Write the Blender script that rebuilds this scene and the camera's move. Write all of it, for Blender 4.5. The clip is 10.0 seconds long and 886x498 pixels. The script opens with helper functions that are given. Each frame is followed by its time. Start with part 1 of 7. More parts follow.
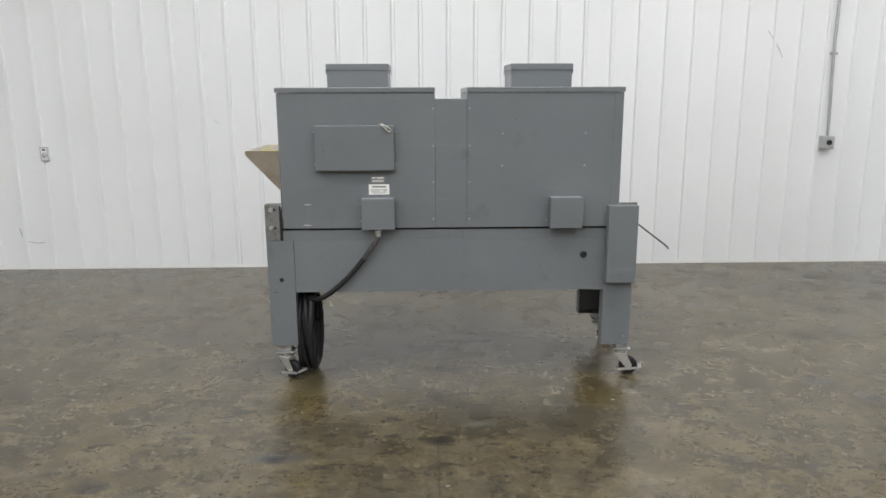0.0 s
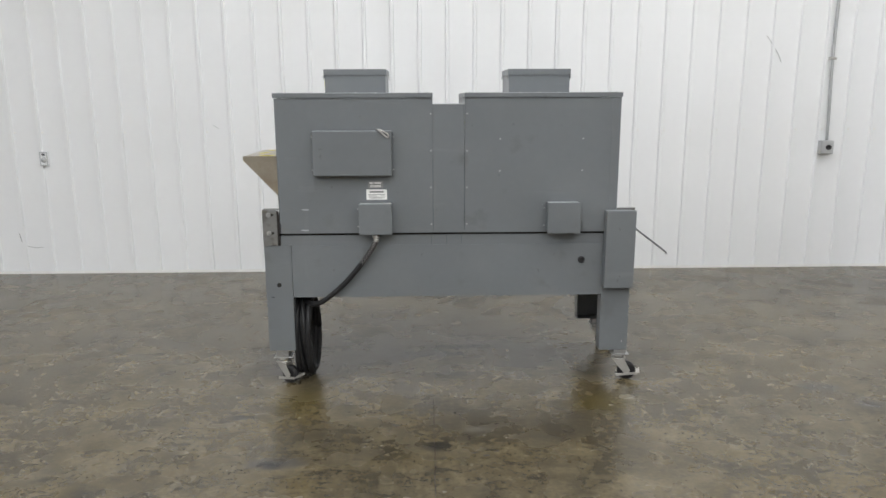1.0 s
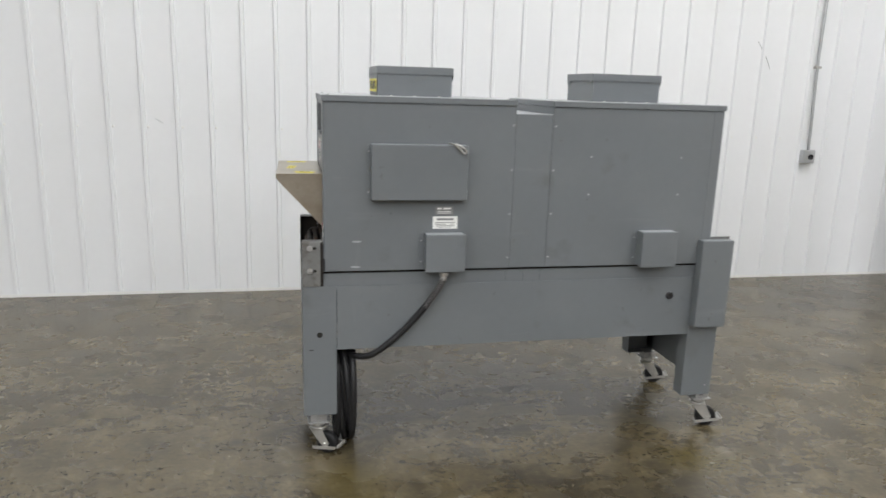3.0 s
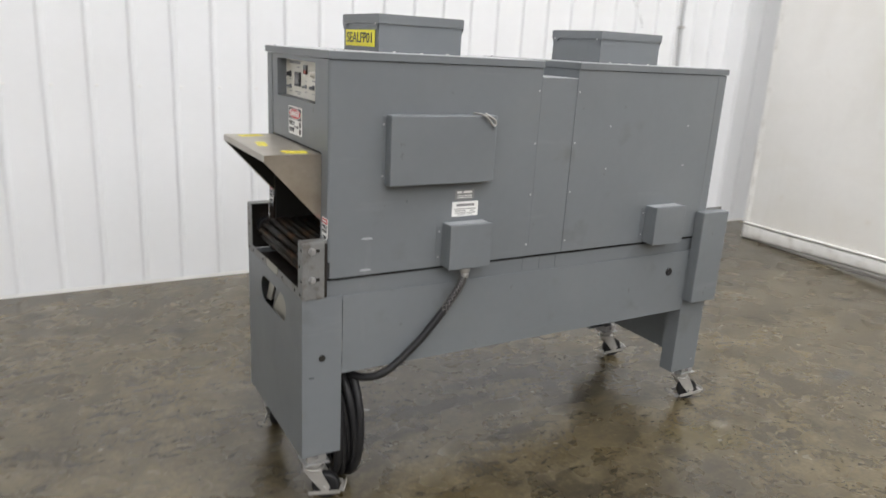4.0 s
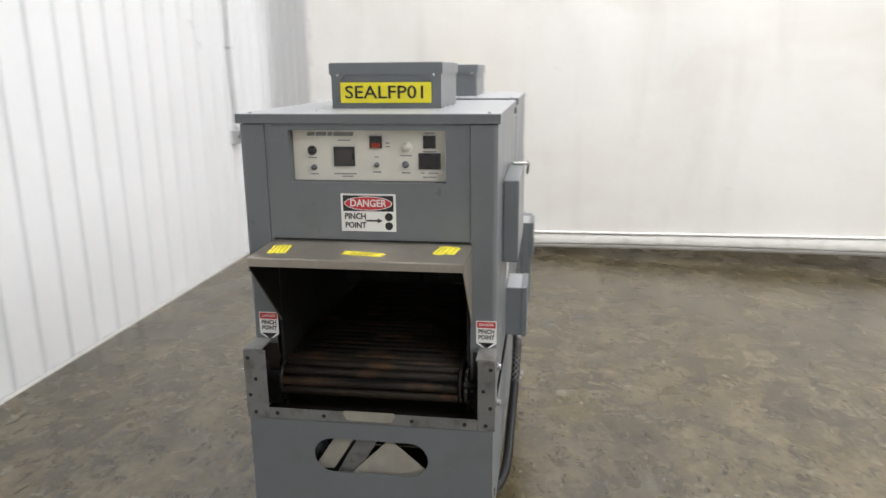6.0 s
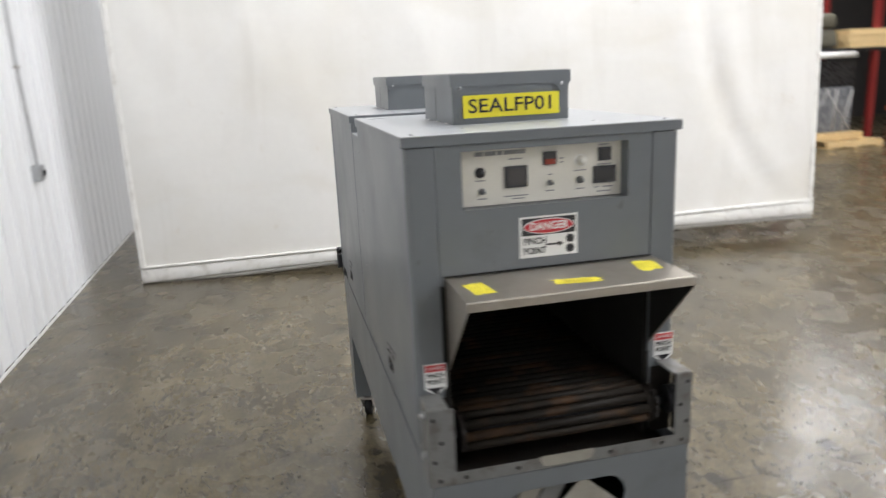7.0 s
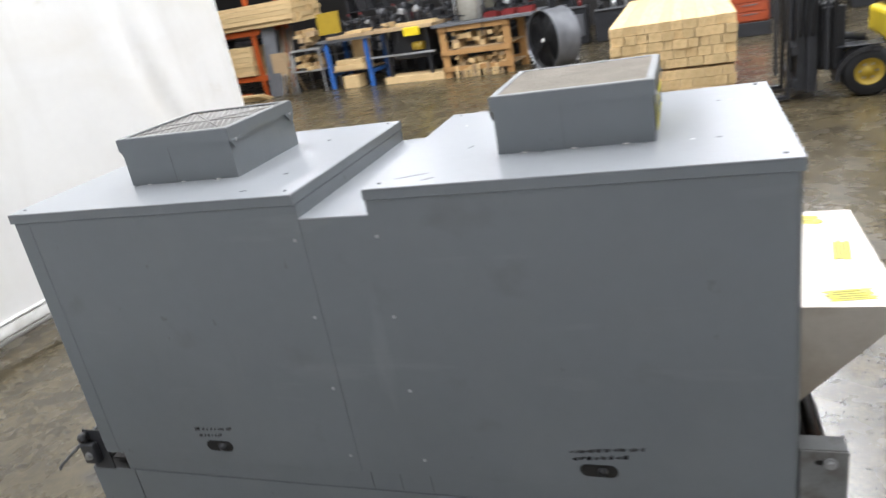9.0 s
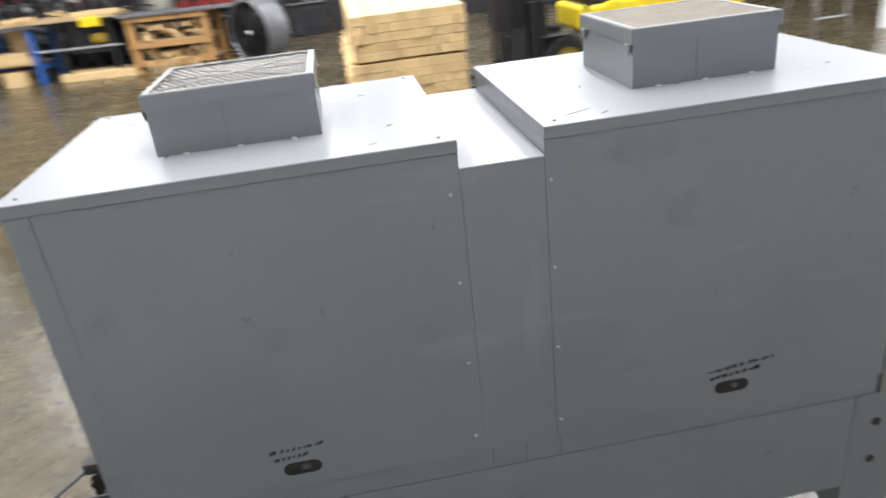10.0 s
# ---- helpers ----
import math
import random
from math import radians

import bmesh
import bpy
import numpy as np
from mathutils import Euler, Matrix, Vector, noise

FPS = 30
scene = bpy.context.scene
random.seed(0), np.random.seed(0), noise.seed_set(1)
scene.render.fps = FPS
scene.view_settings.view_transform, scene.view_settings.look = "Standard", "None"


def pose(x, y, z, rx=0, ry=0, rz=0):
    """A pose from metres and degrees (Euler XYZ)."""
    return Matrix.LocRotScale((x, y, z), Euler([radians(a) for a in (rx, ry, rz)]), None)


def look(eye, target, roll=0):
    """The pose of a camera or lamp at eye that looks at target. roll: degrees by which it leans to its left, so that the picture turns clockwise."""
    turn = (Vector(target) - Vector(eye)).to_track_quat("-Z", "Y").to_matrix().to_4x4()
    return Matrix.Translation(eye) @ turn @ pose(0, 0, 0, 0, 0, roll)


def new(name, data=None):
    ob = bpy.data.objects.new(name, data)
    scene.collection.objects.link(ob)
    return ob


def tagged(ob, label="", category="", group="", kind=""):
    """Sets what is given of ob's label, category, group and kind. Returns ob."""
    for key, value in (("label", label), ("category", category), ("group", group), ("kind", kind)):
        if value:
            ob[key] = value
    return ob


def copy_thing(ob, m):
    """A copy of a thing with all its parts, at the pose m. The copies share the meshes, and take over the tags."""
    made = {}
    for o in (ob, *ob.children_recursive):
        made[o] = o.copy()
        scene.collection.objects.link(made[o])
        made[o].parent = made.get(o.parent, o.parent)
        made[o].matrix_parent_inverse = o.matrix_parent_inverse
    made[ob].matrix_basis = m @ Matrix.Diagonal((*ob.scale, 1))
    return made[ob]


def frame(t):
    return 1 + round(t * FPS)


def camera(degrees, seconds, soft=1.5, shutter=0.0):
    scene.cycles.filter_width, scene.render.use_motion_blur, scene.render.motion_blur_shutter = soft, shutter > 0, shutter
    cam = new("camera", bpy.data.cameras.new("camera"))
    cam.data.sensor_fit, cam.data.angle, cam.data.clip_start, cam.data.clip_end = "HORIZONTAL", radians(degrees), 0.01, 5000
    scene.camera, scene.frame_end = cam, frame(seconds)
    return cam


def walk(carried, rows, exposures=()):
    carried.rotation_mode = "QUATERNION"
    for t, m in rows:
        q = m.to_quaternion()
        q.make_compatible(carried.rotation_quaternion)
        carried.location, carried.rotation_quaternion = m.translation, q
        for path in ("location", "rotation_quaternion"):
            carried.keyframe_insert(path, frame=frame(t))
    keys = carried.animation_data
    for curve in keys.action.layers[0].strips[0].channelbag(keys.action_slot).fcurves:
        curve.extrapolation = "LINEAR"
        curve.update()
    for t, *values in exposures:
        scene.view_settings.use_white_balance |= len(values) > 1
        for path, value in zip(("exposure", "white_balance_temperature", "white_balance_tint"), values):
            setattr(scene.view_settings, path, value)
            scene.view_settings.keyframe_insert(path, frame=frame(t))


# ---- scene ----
cam = camera(64.0, 10.0, shutter=0.5)
PATH = [
    (0, (-0.087, 0.16, 1.565), (-0.035, 2.115, 1.144), -0.2),
    (0.5, (-0.087, 0.158, 1.568), (-0.037, 2.113, 1.153), -0.2),
    (1, (-0.068, 0.162, 1.569), (-0.019, 2.119, 1.16), -0.2),
    (1.5, (-0.079, 0.206, 1.59), (-0.025, 2.162, 1.176), -0.2),
    (2, (-0.296, 0.328, 1.635), (-0.036, 2.268, 1.224), 0.7),
    (2.5, (-0.602, 0.565, 1.642), (-0.253, 2.486, 1.211), 1.7),
    (2.7, (-0.751, 0.731, 1.657), (-0.393, 2.651, 1.227), 1.7),
    (3.8, (-1.54, 1.617, 1.633), (-0.713, 3.355, 1.091), 3.0),
    (4, (-1.676, 1.814, 1.641), (-0.698, 3.47, 1.093), 3.2),
    (4.5, (-2.047, 2.263, 1.687), (-0.789, 3.731, 1.177), 0.8),
    (5, (-2.365, 2.726, 1.688), (-0.774, 3.833, 1.196), 0.2),
    (5.5, (-2.554, 3.283, 1.71), (-0.805, 4.118, 1.216), -0.7),
    (5.7, (-2.619, 3.508, 1.71), (-0.779, 4.131, 1.235), -0.8),
    (6.8, (-2.483, 4.693, 1.734), (-0.579, 4.348, 1.228), -0.6),
    (7, (-2.39, 4.905, 1.743), (-0.499, 4.467, 1.262), -2.7),
    (7.2, (-2.275, 5.079, 1.786), (-0.497, 4.431, 1.137), -3.7),
    (7.5, (-2.044, 5.313, 1.806), (-0.362, 4.557, 1.032), -5.0),
    (8, (-1.667, 5.584, 1.92), (-0.232, 4.487, 1.062), -8.4),
    (8.2, (-1.484, 5.706, 1.942), (-0.218, 4.386, 1.133), -10.2),
    (8.5, (-1.226, 5.81, 1.995), (-0.326, 4.194, 1.232), -10.8),
    (8.8, (-0.878, 5.89, 1.986), (-0.121, 4.187, 1.26), -11.3),
    (9, (-0.679, 5.917, 1.996), (-0.004, 4.175, 1.282), -10.2),
    (9.3, (-0.347, 5.959, 1.988), (0.08, 4.146, 1.259), -10.3),
    (9.5, (-0.151, 5.981, 2.015), (0.214, 4.171, 1.247), -11.8),
    (10, (0.335, 5.911, 1.983), (0.134, 4.104, 1.149), -6.6),
]
walk(cam, [(t, look(eye, target, roll)) for t, eye, target, roll in PATH],
     exposures=((0.0, -0.24, 6440, 8), (2.7, -0.22, 6440, 8), (4.0, -0.04, 6500, 10), (4.8, 0.03, 6500, 10), (5.5, 0.05, 6500, 10), (7.0, 0.04, 6400, 10), (8.0, -0.03, 6150, 10), (8.5, 0.08, 6080, 10), (9.0, 0.10, 6150, 10), (10.0, 0.34, 6320, 10)))

# ---------------------------------------------------------------- light
BAY_WALL_Y, CEIL_Z = 6.72, 6.2
LAMP_WATTS = 84.0
world = bpy.data.worlds.new("World")
scene.world = world
world.use_nodes = True
world.node_tree.nodes["Background"].inputs["Color"].default_value = (0.9, 0.95, 1.0, 1)
world.node_tree.nodes["Background"].inputs["Strength"].default_value = 0.05


# ---------------------------------------------------------------- materials
def material(name, color, rough=0.5, metal=0.0, vary=0.06, scale=6.0, bump=0.0, bump_scale=60.0, rough_vary=0.08, emit=None, random_tint=0.0, spec=0.5, tint=None, tint_scale=1.2, tint_amount=0.0, coat=0.0):
    """Principled surface with colour variation at two scales, uneven gloss and fine relief."""
    mat = bpy.data.materials.new(name)
    mat.use_nodes = True
    nt = mat.node_tree
    n, link = nt.nodes, nt.links.new
    b = n["Principled BSDF"]
    b.inputs["Metallic"].default_value = metal
    b.inputs["Specular IOR Level"].default_value = spec
    b.inputs["Coat Weight"].default_value = coat
    tc = n.new("ShaderNodeTexCoord")
    big = n.new("ShaderNodeTexNoise")
    big.inputs["Scale"].default_value, big.inputs["Detail"].default_value = scale, 6
    fine = n.new("ShaderNodeTexNoise")
    fine.inputs["Scale"].default_value, fine.inputs["Detail"].default_value = scale * 14, 3
    link(tc.outputs["Object"], big.inputs["Vector"])
    link(tc.outputs["Object"], fine.inputs["Vector"])
    add = n.new("ShaderNodeMath")
    add.operation = "MULTIPLY_ADD"
    link(fine.outputs["Fac"], add.inputs[0])
    add.inputs[1].default_value = 0.5
    link(big.outputs["Fac"], add.inputs[2])
    ramp = n.new("ShaderNodeMapRange")
    ramp.inputs["From Min"].default_value, ramp.inputs["From Max"].default_value = 0.45, 1.05
    ramp.inputs["To Min"].default_value, ramp.inputs["To Max"].default_value = 1 - vary, 1 + vary
    link(add.outputs[0], ramp.inputs["Value"])
    hsv = n.new("ShaderNodeHueSaturation")
    hsv.inputs["Color"].default_value = (*color, 1)
    link(ramp.outputs["Result"], hsv.inputs["Value"])
    out = hsv.outputs["Color"]
    if random_tint:
        info = n.new("ShaderNodeObjectInfo")
        rr = n.new("ShaderNodeMapRange")
        rr.inputs["To Min"].default_value, rr.inputs["To Max"].default_value = 1 - random_tint, 1 + random_tint
        link(info.outputs["Random"], rr.inputs["Value"])
        h2 = n.new("ShaderNodeHueSaturation")
        link(out, h2.inputs["Color"])
        link(rr.outputs["Result"], h2.inputs["Value"])
        out = h2.outputs["Color"]
    if tint:
        tn = n.new("ShaderNodeTexNoise")
        tn.inputs["Scale"].default_value, tn.inputs["Detail"].default_value = tint_scale, 8
        link(tc.outputs["Object"], tn.inputs["Vector"])
        tr = n.new("ShaderNodeMapRange")
        tr.inputs["From Min"].default_value, tr.inputs["From Max"].default_value = 0.52, 0.75
        tr.inputs["To Max"].default_value = tint_amount
        link(tn.outputs["Fac"], tr.inputs["Value"])
        mx = n.new("ShaderNodeMix")
        mx.data_type = "RGBA"
        link(tr.outputs["Result"], mx.inputs["Factor"])
        link(out, mx.inputs["A"])
        mx.inputs["B"].default_value = (*tint, 1)
        out = mx.outputs["Result"]
    link(out, b.inputs["Base Color"])
    rmap = n.new("ShaderNodeMapRange")
    rmap.inputs["From Min"].default_value, rmap.inputs["From Max"].default_value = 0.3, 0.7
    rmap.inputs["To Min"].default_value, rmap.inputs["To Max"].default_value = max(rough - rough_vary, 0.02), min(rough + rough_vary, 1)
    link(big.outputs["Fac"], rmap.inputs["Value"])
    link(rmap.outputs["Result"], b.inputs["Roughness"])
    if bump:
        bn = n.new("ShaderNodeTexNoise")
        bn.inputs["Scale"].default_value, bn.inputs["Detail"].default_value = bump_scale, 4
        link(tc.outputs["Object"], bn.inputs["Vector"])
        bp = n.new("ShaderNodeBump")
        bp.inputs["Strength"].default_value, bp.inputs["Distance"].default_value = bump, 0.01
        link(bn.outputs["Fac"], bp.inputs["Height"])
        link(bp.outputs["Normal"], b.inputs["Normal"])
    if emit:
        b.inputs["Emission Color"].default_value = (*emit[:3], 1)
        b.inputs["Emission Strength"].default_value = emit[3]
    return mat


def concrete(name):
    """Sealed warehouse slab: grey-brown, blotched, with dark stains, pale scuffs, painted machine shade and
    reflections, and an uneven gloss.
    """
    mat = bpy.data.materials.new(name)
    mat.use_nodes = True
    nt = mat.node_tree
    n, link = nt.nodes, nt.links.new
    b = n["Principled BSDF"]
    tc = n.new("ShaderNodeTexCoord")

    def tex(scale, detail, rough=0.55, distort=0.0, squash=None):
        t = n.new("ShaderNodeTexNoise")
        t.inputs["Scale"].default_value, t.inputs["Detail"].default_value = scale, detail
        t.inputs["Roughness"].default_value, t.inputs["Distortion"].default_value = rough, distort
        if squash:
            mp = n.new("ShaderNodeMapping")
            mp.inputs["Scale"].default_value = squash
            mp.inputs["Rotation"].default_value = (0, 0, 0.4)
            link(tc.outputs["Object"], mp.inputs["Vector"])
            link(mp.outputs["Vector"], t.inputs["Vector"])
        else:
            link(tc.outputs["Object"], t.inputs["Vector"])
        return t.outputs["Fac"]

    def ranged(value, a, c, lo=0.0, hi=1.0):
        m = n.new("ShaderNodeMapRange")
        m.interpolation_type = "SMOOTHSTEP"
        for key, v in (("From Min", a), ("From Max", c), ("To Min", lo), ("To Max", hi)):
            m.inputs[key].default_value = v
        link(value, m.inputs["Value"])
        return m.outputs["Result"]

    def mixed(fac, a, c):
        m = n.new("ShaderNodeMix")
        m.data_type = "RGBA"
        link(fac, m.inputs["Factor"])
        for key, v in (("A", a), ("B", c)):
            if isinstance(v, tuple):
                m.inputs[key].default_value = (*v, 1)
            else:
                link(v, m.inputs[key])
        return m.outputs["Result"]

    col = mixed(ranged(tex(0.6, 4, 0.5, 0.5), 0.36, 0.64), (0.059, 0.046, 0.024), (0.099, 0.079, 0.043))
    col = mixed(ranged(tex(1.3, 5, 0.55, 0.6), 0.42, 0.70, 0, 0.6), col, (0.033, 0.026, 0.016))
    col = mixed(ranged(tex(1.1, 4, 0.5, 0.8), 0.46, 0.66, 0, 0.55), col, (0.085, 0.062, 0.021))
    col = mixed(ranged(tex(2.4, 5, 0.55, 0.3, (0.9, 1.2, 1.0)), 0.42, 0.72, 0, 0.52), col, (0.166, 0.136, 0.079))
    col = mixed(ranged(tex(4.2, 5, 0.55, 0.3), 0.42, 0.72, 0, 0.58), col, (0.024, 0.020, 0.011))
    col = mixed(ranged(tex(7.5, 5, 0.58, 0.3), 0.44, 0.74, 0, 0.48), col, (0.179, 0.148, 0.090))
    col = mixed(ranged(tex(2.6, 8, 0.68, 0.4, (0.6, 1.5, 1.0)), 0.56, 0.70, 0, 0.65), col, (0.013, 0.011, 0.007))
    col = mixed(ranged(tex(13, 7, 0.66, 0.3, (0.6, 1.5, 1.0)), 0.52, 0.70, 0, 0.8), col, (0.011, 0.009, 0.006))
    col = mixed(ranged(tex(26, 6, 0.68), 0.48, 0.74, 0, 0.55), col, (0.184, 0.154, 0.099))
    col = mixed(ranged(tex(45, 5, 0.7), 0.47, 0.70, 0, 0.6), col, (0.018, 0.015, 0.009))
    wobble = n.new("ShaderNodeTexNoise")
    wobble.inputs["Scale"].default_value, wobble.inputs["Detail"].default_value = 13.0, 5
    link(tc.outputs["Object"], wobble.inputs["Vector"])
    # Broad patches by the machine paint its shade and reflection on the floor.
    # Olive patches: leg reflections with oil. Black: oil spots, and streaks darkening underneath.
    MACHINE_SHADE, OIL_SHADE, LEG_REFLECTION, GREY_PATCH, CHALK = (0.032, 0.027, 0.018), (0.012, 0.011, 0.009), (0.075, 0.058, 0.018), (0.058, 0.053, 0.046), (0.36, 0.34, 0.29)
    for x, y, rx, ry, tone, amount in ((-0.02, 3.20, 0.08, 0.07, OIL_SHADE, 0.85), (0.02, 3.27, 0.05, 0.04, OIL_SHADE, 0.6), (0.86, 3.66, 0.20, 0.16, LEG_REFLECTION, 0.75), (-0.76, 3.72, 0.16, 0.20, LEG_REFLECTION, 0.6),
                                       (2.11, 3.81, 0.17, 0.07, GREY_PATCH, 0.8), (2.27, 3.58, 0.11, 0.06, GREY_PATCH, 0.8), (-0.75, 3.06, 0.16, 0.06, GREY_PATCH, 0.8), (-1.46, 2.83, 0.10, 0.05, OIL_SHADE, 0.7),
                                       (0.28, 4.59, 0.05, 0.03, OIL_SHADE, 0.8), (0.45, 4.59, 0.03, 0.03, OIL_SHADE, 0.8), (0.67, 4.57, 0.04, 0.03, OIL_SHADE, 0.8), (0.18, 3.36, 0.07, 0.03, CHALK, 0.25),
                                       (1.02, 3.72, 0.05, 0.04, CHALK, 0.2), (-0.76, 3.04, 0.05, 0.04, OIL_SHADE, 0.9), (-1.0, 3.53, 0.09, 0.03, OIL_SHADE, 0.8), (0.08, 2.56, 0.07, 0.05, OIL_SHADE, 0.8), (-0.2, 4.7, 0.9, 0.45, GREY_PATCH, 0.35),
                                       (0.10, 4.28, 0.85, 0.26, MACHINE_SHADE, 0.25), (0.30, 4.55, 0.38, 0.06, OIL_SHADE, 0.6), (-0.12, 4.42, 0.34, 0.06, OIL_SHADE, 0.55), (0.55, 4.22, 0.28, 0.05, OIL_SHADE, 0.5), (-0.45, 4.28, 0.22, 0.05, OIL_SHADE, 0.5), (0.10, 4.08, 0.30, 0.04, OIL_SHADE, 0.45), (0.34, 3.42, 0.60, 0.24, MACHINE_SHADE, 0.45), (-0.50, 3.30, 0.42, 0.20, MACHINE_SHADE, 0.4), (-0.1, 2.75, 0.5, 0.16, MACHINE_SHADE, 0.3)):
        off = n.new("ShaderNodeVectorMath")
        off.operation = "SUBTRACT"
        link(tc.outputs["Object"], off.inputs[0])
        off.inputs[1].default_value = (x, y, 0)
        size = n.new("ShaderNodeVectorMath")
        size.operation = "DIVIDE"
        link(off.outputs[0], size.inputs[0])
        size.inputs[1].default_value = (rx, ry, 1)
        ln = n.new("ShaderNodeVectorMath")
        ln.operation = "LENGTH"
        link(size.outputs[0], ln.inputs[0])
        ad = n.new("ShaderNodeMath")
        ad.operation = "MULTIPLY_ADD"
        link(wobble.outputs["Fac"], ad.inputs[0])
        ad.inputs[1].default_value = 1.5
        link(ln.outputs["Value"], ad.inputs[2])
        col = mixed(ranged(ad.outputs[0], 1.95, 1.1, 0, amount), col, tone)
    link(col, b.inputs["Base Color"])
    gloss = n.new("ShaderNodeMath")
    gloss.operation = "MULTIPLY_ADD"
    link(ranged(tex(1.6, 4, 0.5, 0.5, (0.9, 1.2, 1.0)), 0.36, 0.64, 0.225, 0.275), gloss.inputs[0])
    gloss.inputs[1].default_value = 1.0
    link(ranged(tex(5, 3, 0.5), 0.36, 0.70, -0.02, 0.06), gloss.inputs[2])
    link(gloss.outputs[0], b.inputs["Roughness"])
    b.inputs["Specular IOR Level"].default_value = 0.8
    bp = n.new("ShaderNodeBump")
    bp.inputs["Strength"].default_value, bp.inputs["Distance"].default_value = 0.03, 0.003
    link(tex(9, 3), bp.inputs["Height"])
    link(bp.outputs["Normal"], b.inputs["Normal"])
    return mat


def timber(name, light, dark, tint=0.12):
    """Sawn softwood, grain along local y."""
    mat = material(name, light, 0.65, vary=0.08, scale=5, bump=0.15, bump_scale=80, random_tint=tint)
    nt = mat.node_tree
    n, link = nt.nodes, nt.links.new
    b = n["Principled BSDF"]
    src = b.inputs["Base Color"].links[0].from_socket
    tc = n.new("ShaderNodeTexCoord")
    mp = n.new("ShaderNodeMapping")
    mp.inputs["Scale"].default_value = (22, 1.2, 22)
    nz = n.new("ShaderNodeTexNoise")
    nz.inputs["Scale"].default_value, nz.inputs["Detail"].default_value = 2.0, 5
    rg = n.new("ShaderNodeMapRange")
    rg.inputs["From Min"].default_value, rg.inputs["From Max"].default_value, rg.inputs["To Max"].default_value = 0.42, 0.7, 0.65
    mx = n.new("ShaderNodeMix")
    mx.data_type = "RGBA"
    link(tc.outputs["Object"], mp.inputs["Vector"])
    link(mp.outputs["Vector"], nz.inputs["Vector"])
    link(nz.outputs["Fac"], rg.inputs["Value"])
    link(rg.outputs["Result"], mx.inputs["Factor"])
    link(src, mx.inputs["A"])
    mx.inputs["B"].default_value = (*dark, 1)
    link(mx.outputs["Result"], b.inputs["Base Color"])
    return mat


GREY = material("grey_enamel", (0.148, 0.161, 0.171), 0.36, vary=0.05, scale=2.2, bump=0.04, bump_scale=160, tint=(0.195, 0.205, 0.21), tint_scale=2.6, tint_amount=0.3)
def rubbed(mat, pale, dark):
    """Adds stretched pale rubs and small dark grime spots to a painted surface."""
    nt = mat.node_tree
    n, link = nt.nodes, nt.links.new
    b = n["Principled BSDF"]
    out = b.inputs["Base Color"].links[0].from_socket
    tc = n.new("ShaderNodeTexCoord")
    for tone, scale, turn, lo, hi, amount in ((pale, (2.2, 2.2, 14), 0.9, 0.64, 0.76, 0.32), (pale, (9, 9, 1.4), -0.5, 0.68, 0.76, 0.4), (dark, (5, 5, 6), 0.2, 0.62, 0.78, 0.5), (dark, (26, 26, 20), 0.0, 0.70, 0.76, 0.6)):
        mp = n.new("ShaderNodeMapping")
        mp.inputs["Scale"].default_value = scale
        mp.inputs["Rotation"].default_value = (0.0, turn, 0.3)
        nz = n.new("ShaderNodeTexNoise")
        nz.inputs["Scale"].default_value, nz.inputs["Detail"].default_value = 1.0, 7
        rg = n.new("ShaderNodeMapRange")
        rg.inputs["From Min"].default_value, rg.inputs["From Max"].default_value, rg.inputs["To Max"].default_value = lo, hi, amount
        mx = n.new("ShaderNodeMix")
        mx.data_type = "RGBA"
        link(tc.outputs["Object"], mp.inputs["Vector"])
        link(mp.outputs["Vector"], nz.inputs["Vector"])
        link(nz.outputs["Fac"], rg.inputs["Value"])
        link(rg.outputs["Result"], mx.inputs["Factor"])
        link(out, mx.inputs["A"])
        mx.inputs["B"].default_value = (*tone, 1)
        out = mx.outputs["Result"]
    link(out, b.inputs["Base Color"])
    wave = n.new("ShaderNodeTexNoise")
    wave.inputs["Scale"].default_value, wave.inputs["Detail"].default_value = 2.6, 2
    link(tc.outputs["Object"], wave.inputs["Vector"])
    bp = n.new("ShaderNodeBump")
    bp.inputs["Strength"].default_value, bp.inputs["Distance"].default_value = 0.35, 0.02
    link(wave.outputs["Fac"], bp.inputs["Height"])
    if b.inputs["Normal"].links:
        link(b.inputs["Normal"].links[0].from_socket, bp.inputs["Normal"])
    link(bp.outputs["Normal"], b.inputs["Normal"])


rubbed(GREY, (0.215, 0.225, 0.23), (0.085, 0.085, 0.082))
# Enamel paled by dust, wear and lamp glare painted into top faces.
GREY_DUST_GLARE = material("dust_and_glare_grey_enamel", (0.33, 0.345, 0.36), 0.31, vary=0.05, scale=3, bump=0.03, bump_scale=140, rough_vary=0.02, tint=(0.40, 0.41, 0.42), tint_scale=1.6, tint_amount=0.3)
PALE_RIM = material("worn_pale_enamel", (0.30, 0.305, 0.305), 0.45, vary=0.12, scale=14, tint=(0.25, 0.26, 0.265), tint_scale=16, tint_amount=0.6)
SLAT_PAINT = material("pale_grille_enamel", (0.44, 0.425, 0.40), 0.55, vary=0.15, scale=12)
STAINLESS = material("brushed_stainless", (0.44, 0.405, 0.35), 0.37, metal=0.85, vary=0.10, scale=5, bump=0.03, bump_scale=220, tint=(0.26, 0.205, 0.145), tint_scale=5, tint_amount=0.75)
ZINC = material("zinc_steel", (0.46, 0.45, 0.43), 0.38, metal=0.6, vary=0.12, scale=30)
SCREW_STEEL = material("dull_screw_steel", (0.40, 0.40, 0.40), 0.4, metal=0.6, vary=0.1, scale=40)
GRIP_WIRE = material("dull_grip_wire", (0.24, 0.235, 0.23), 0.45, metal=0.7, vary=0.15, scale=40)
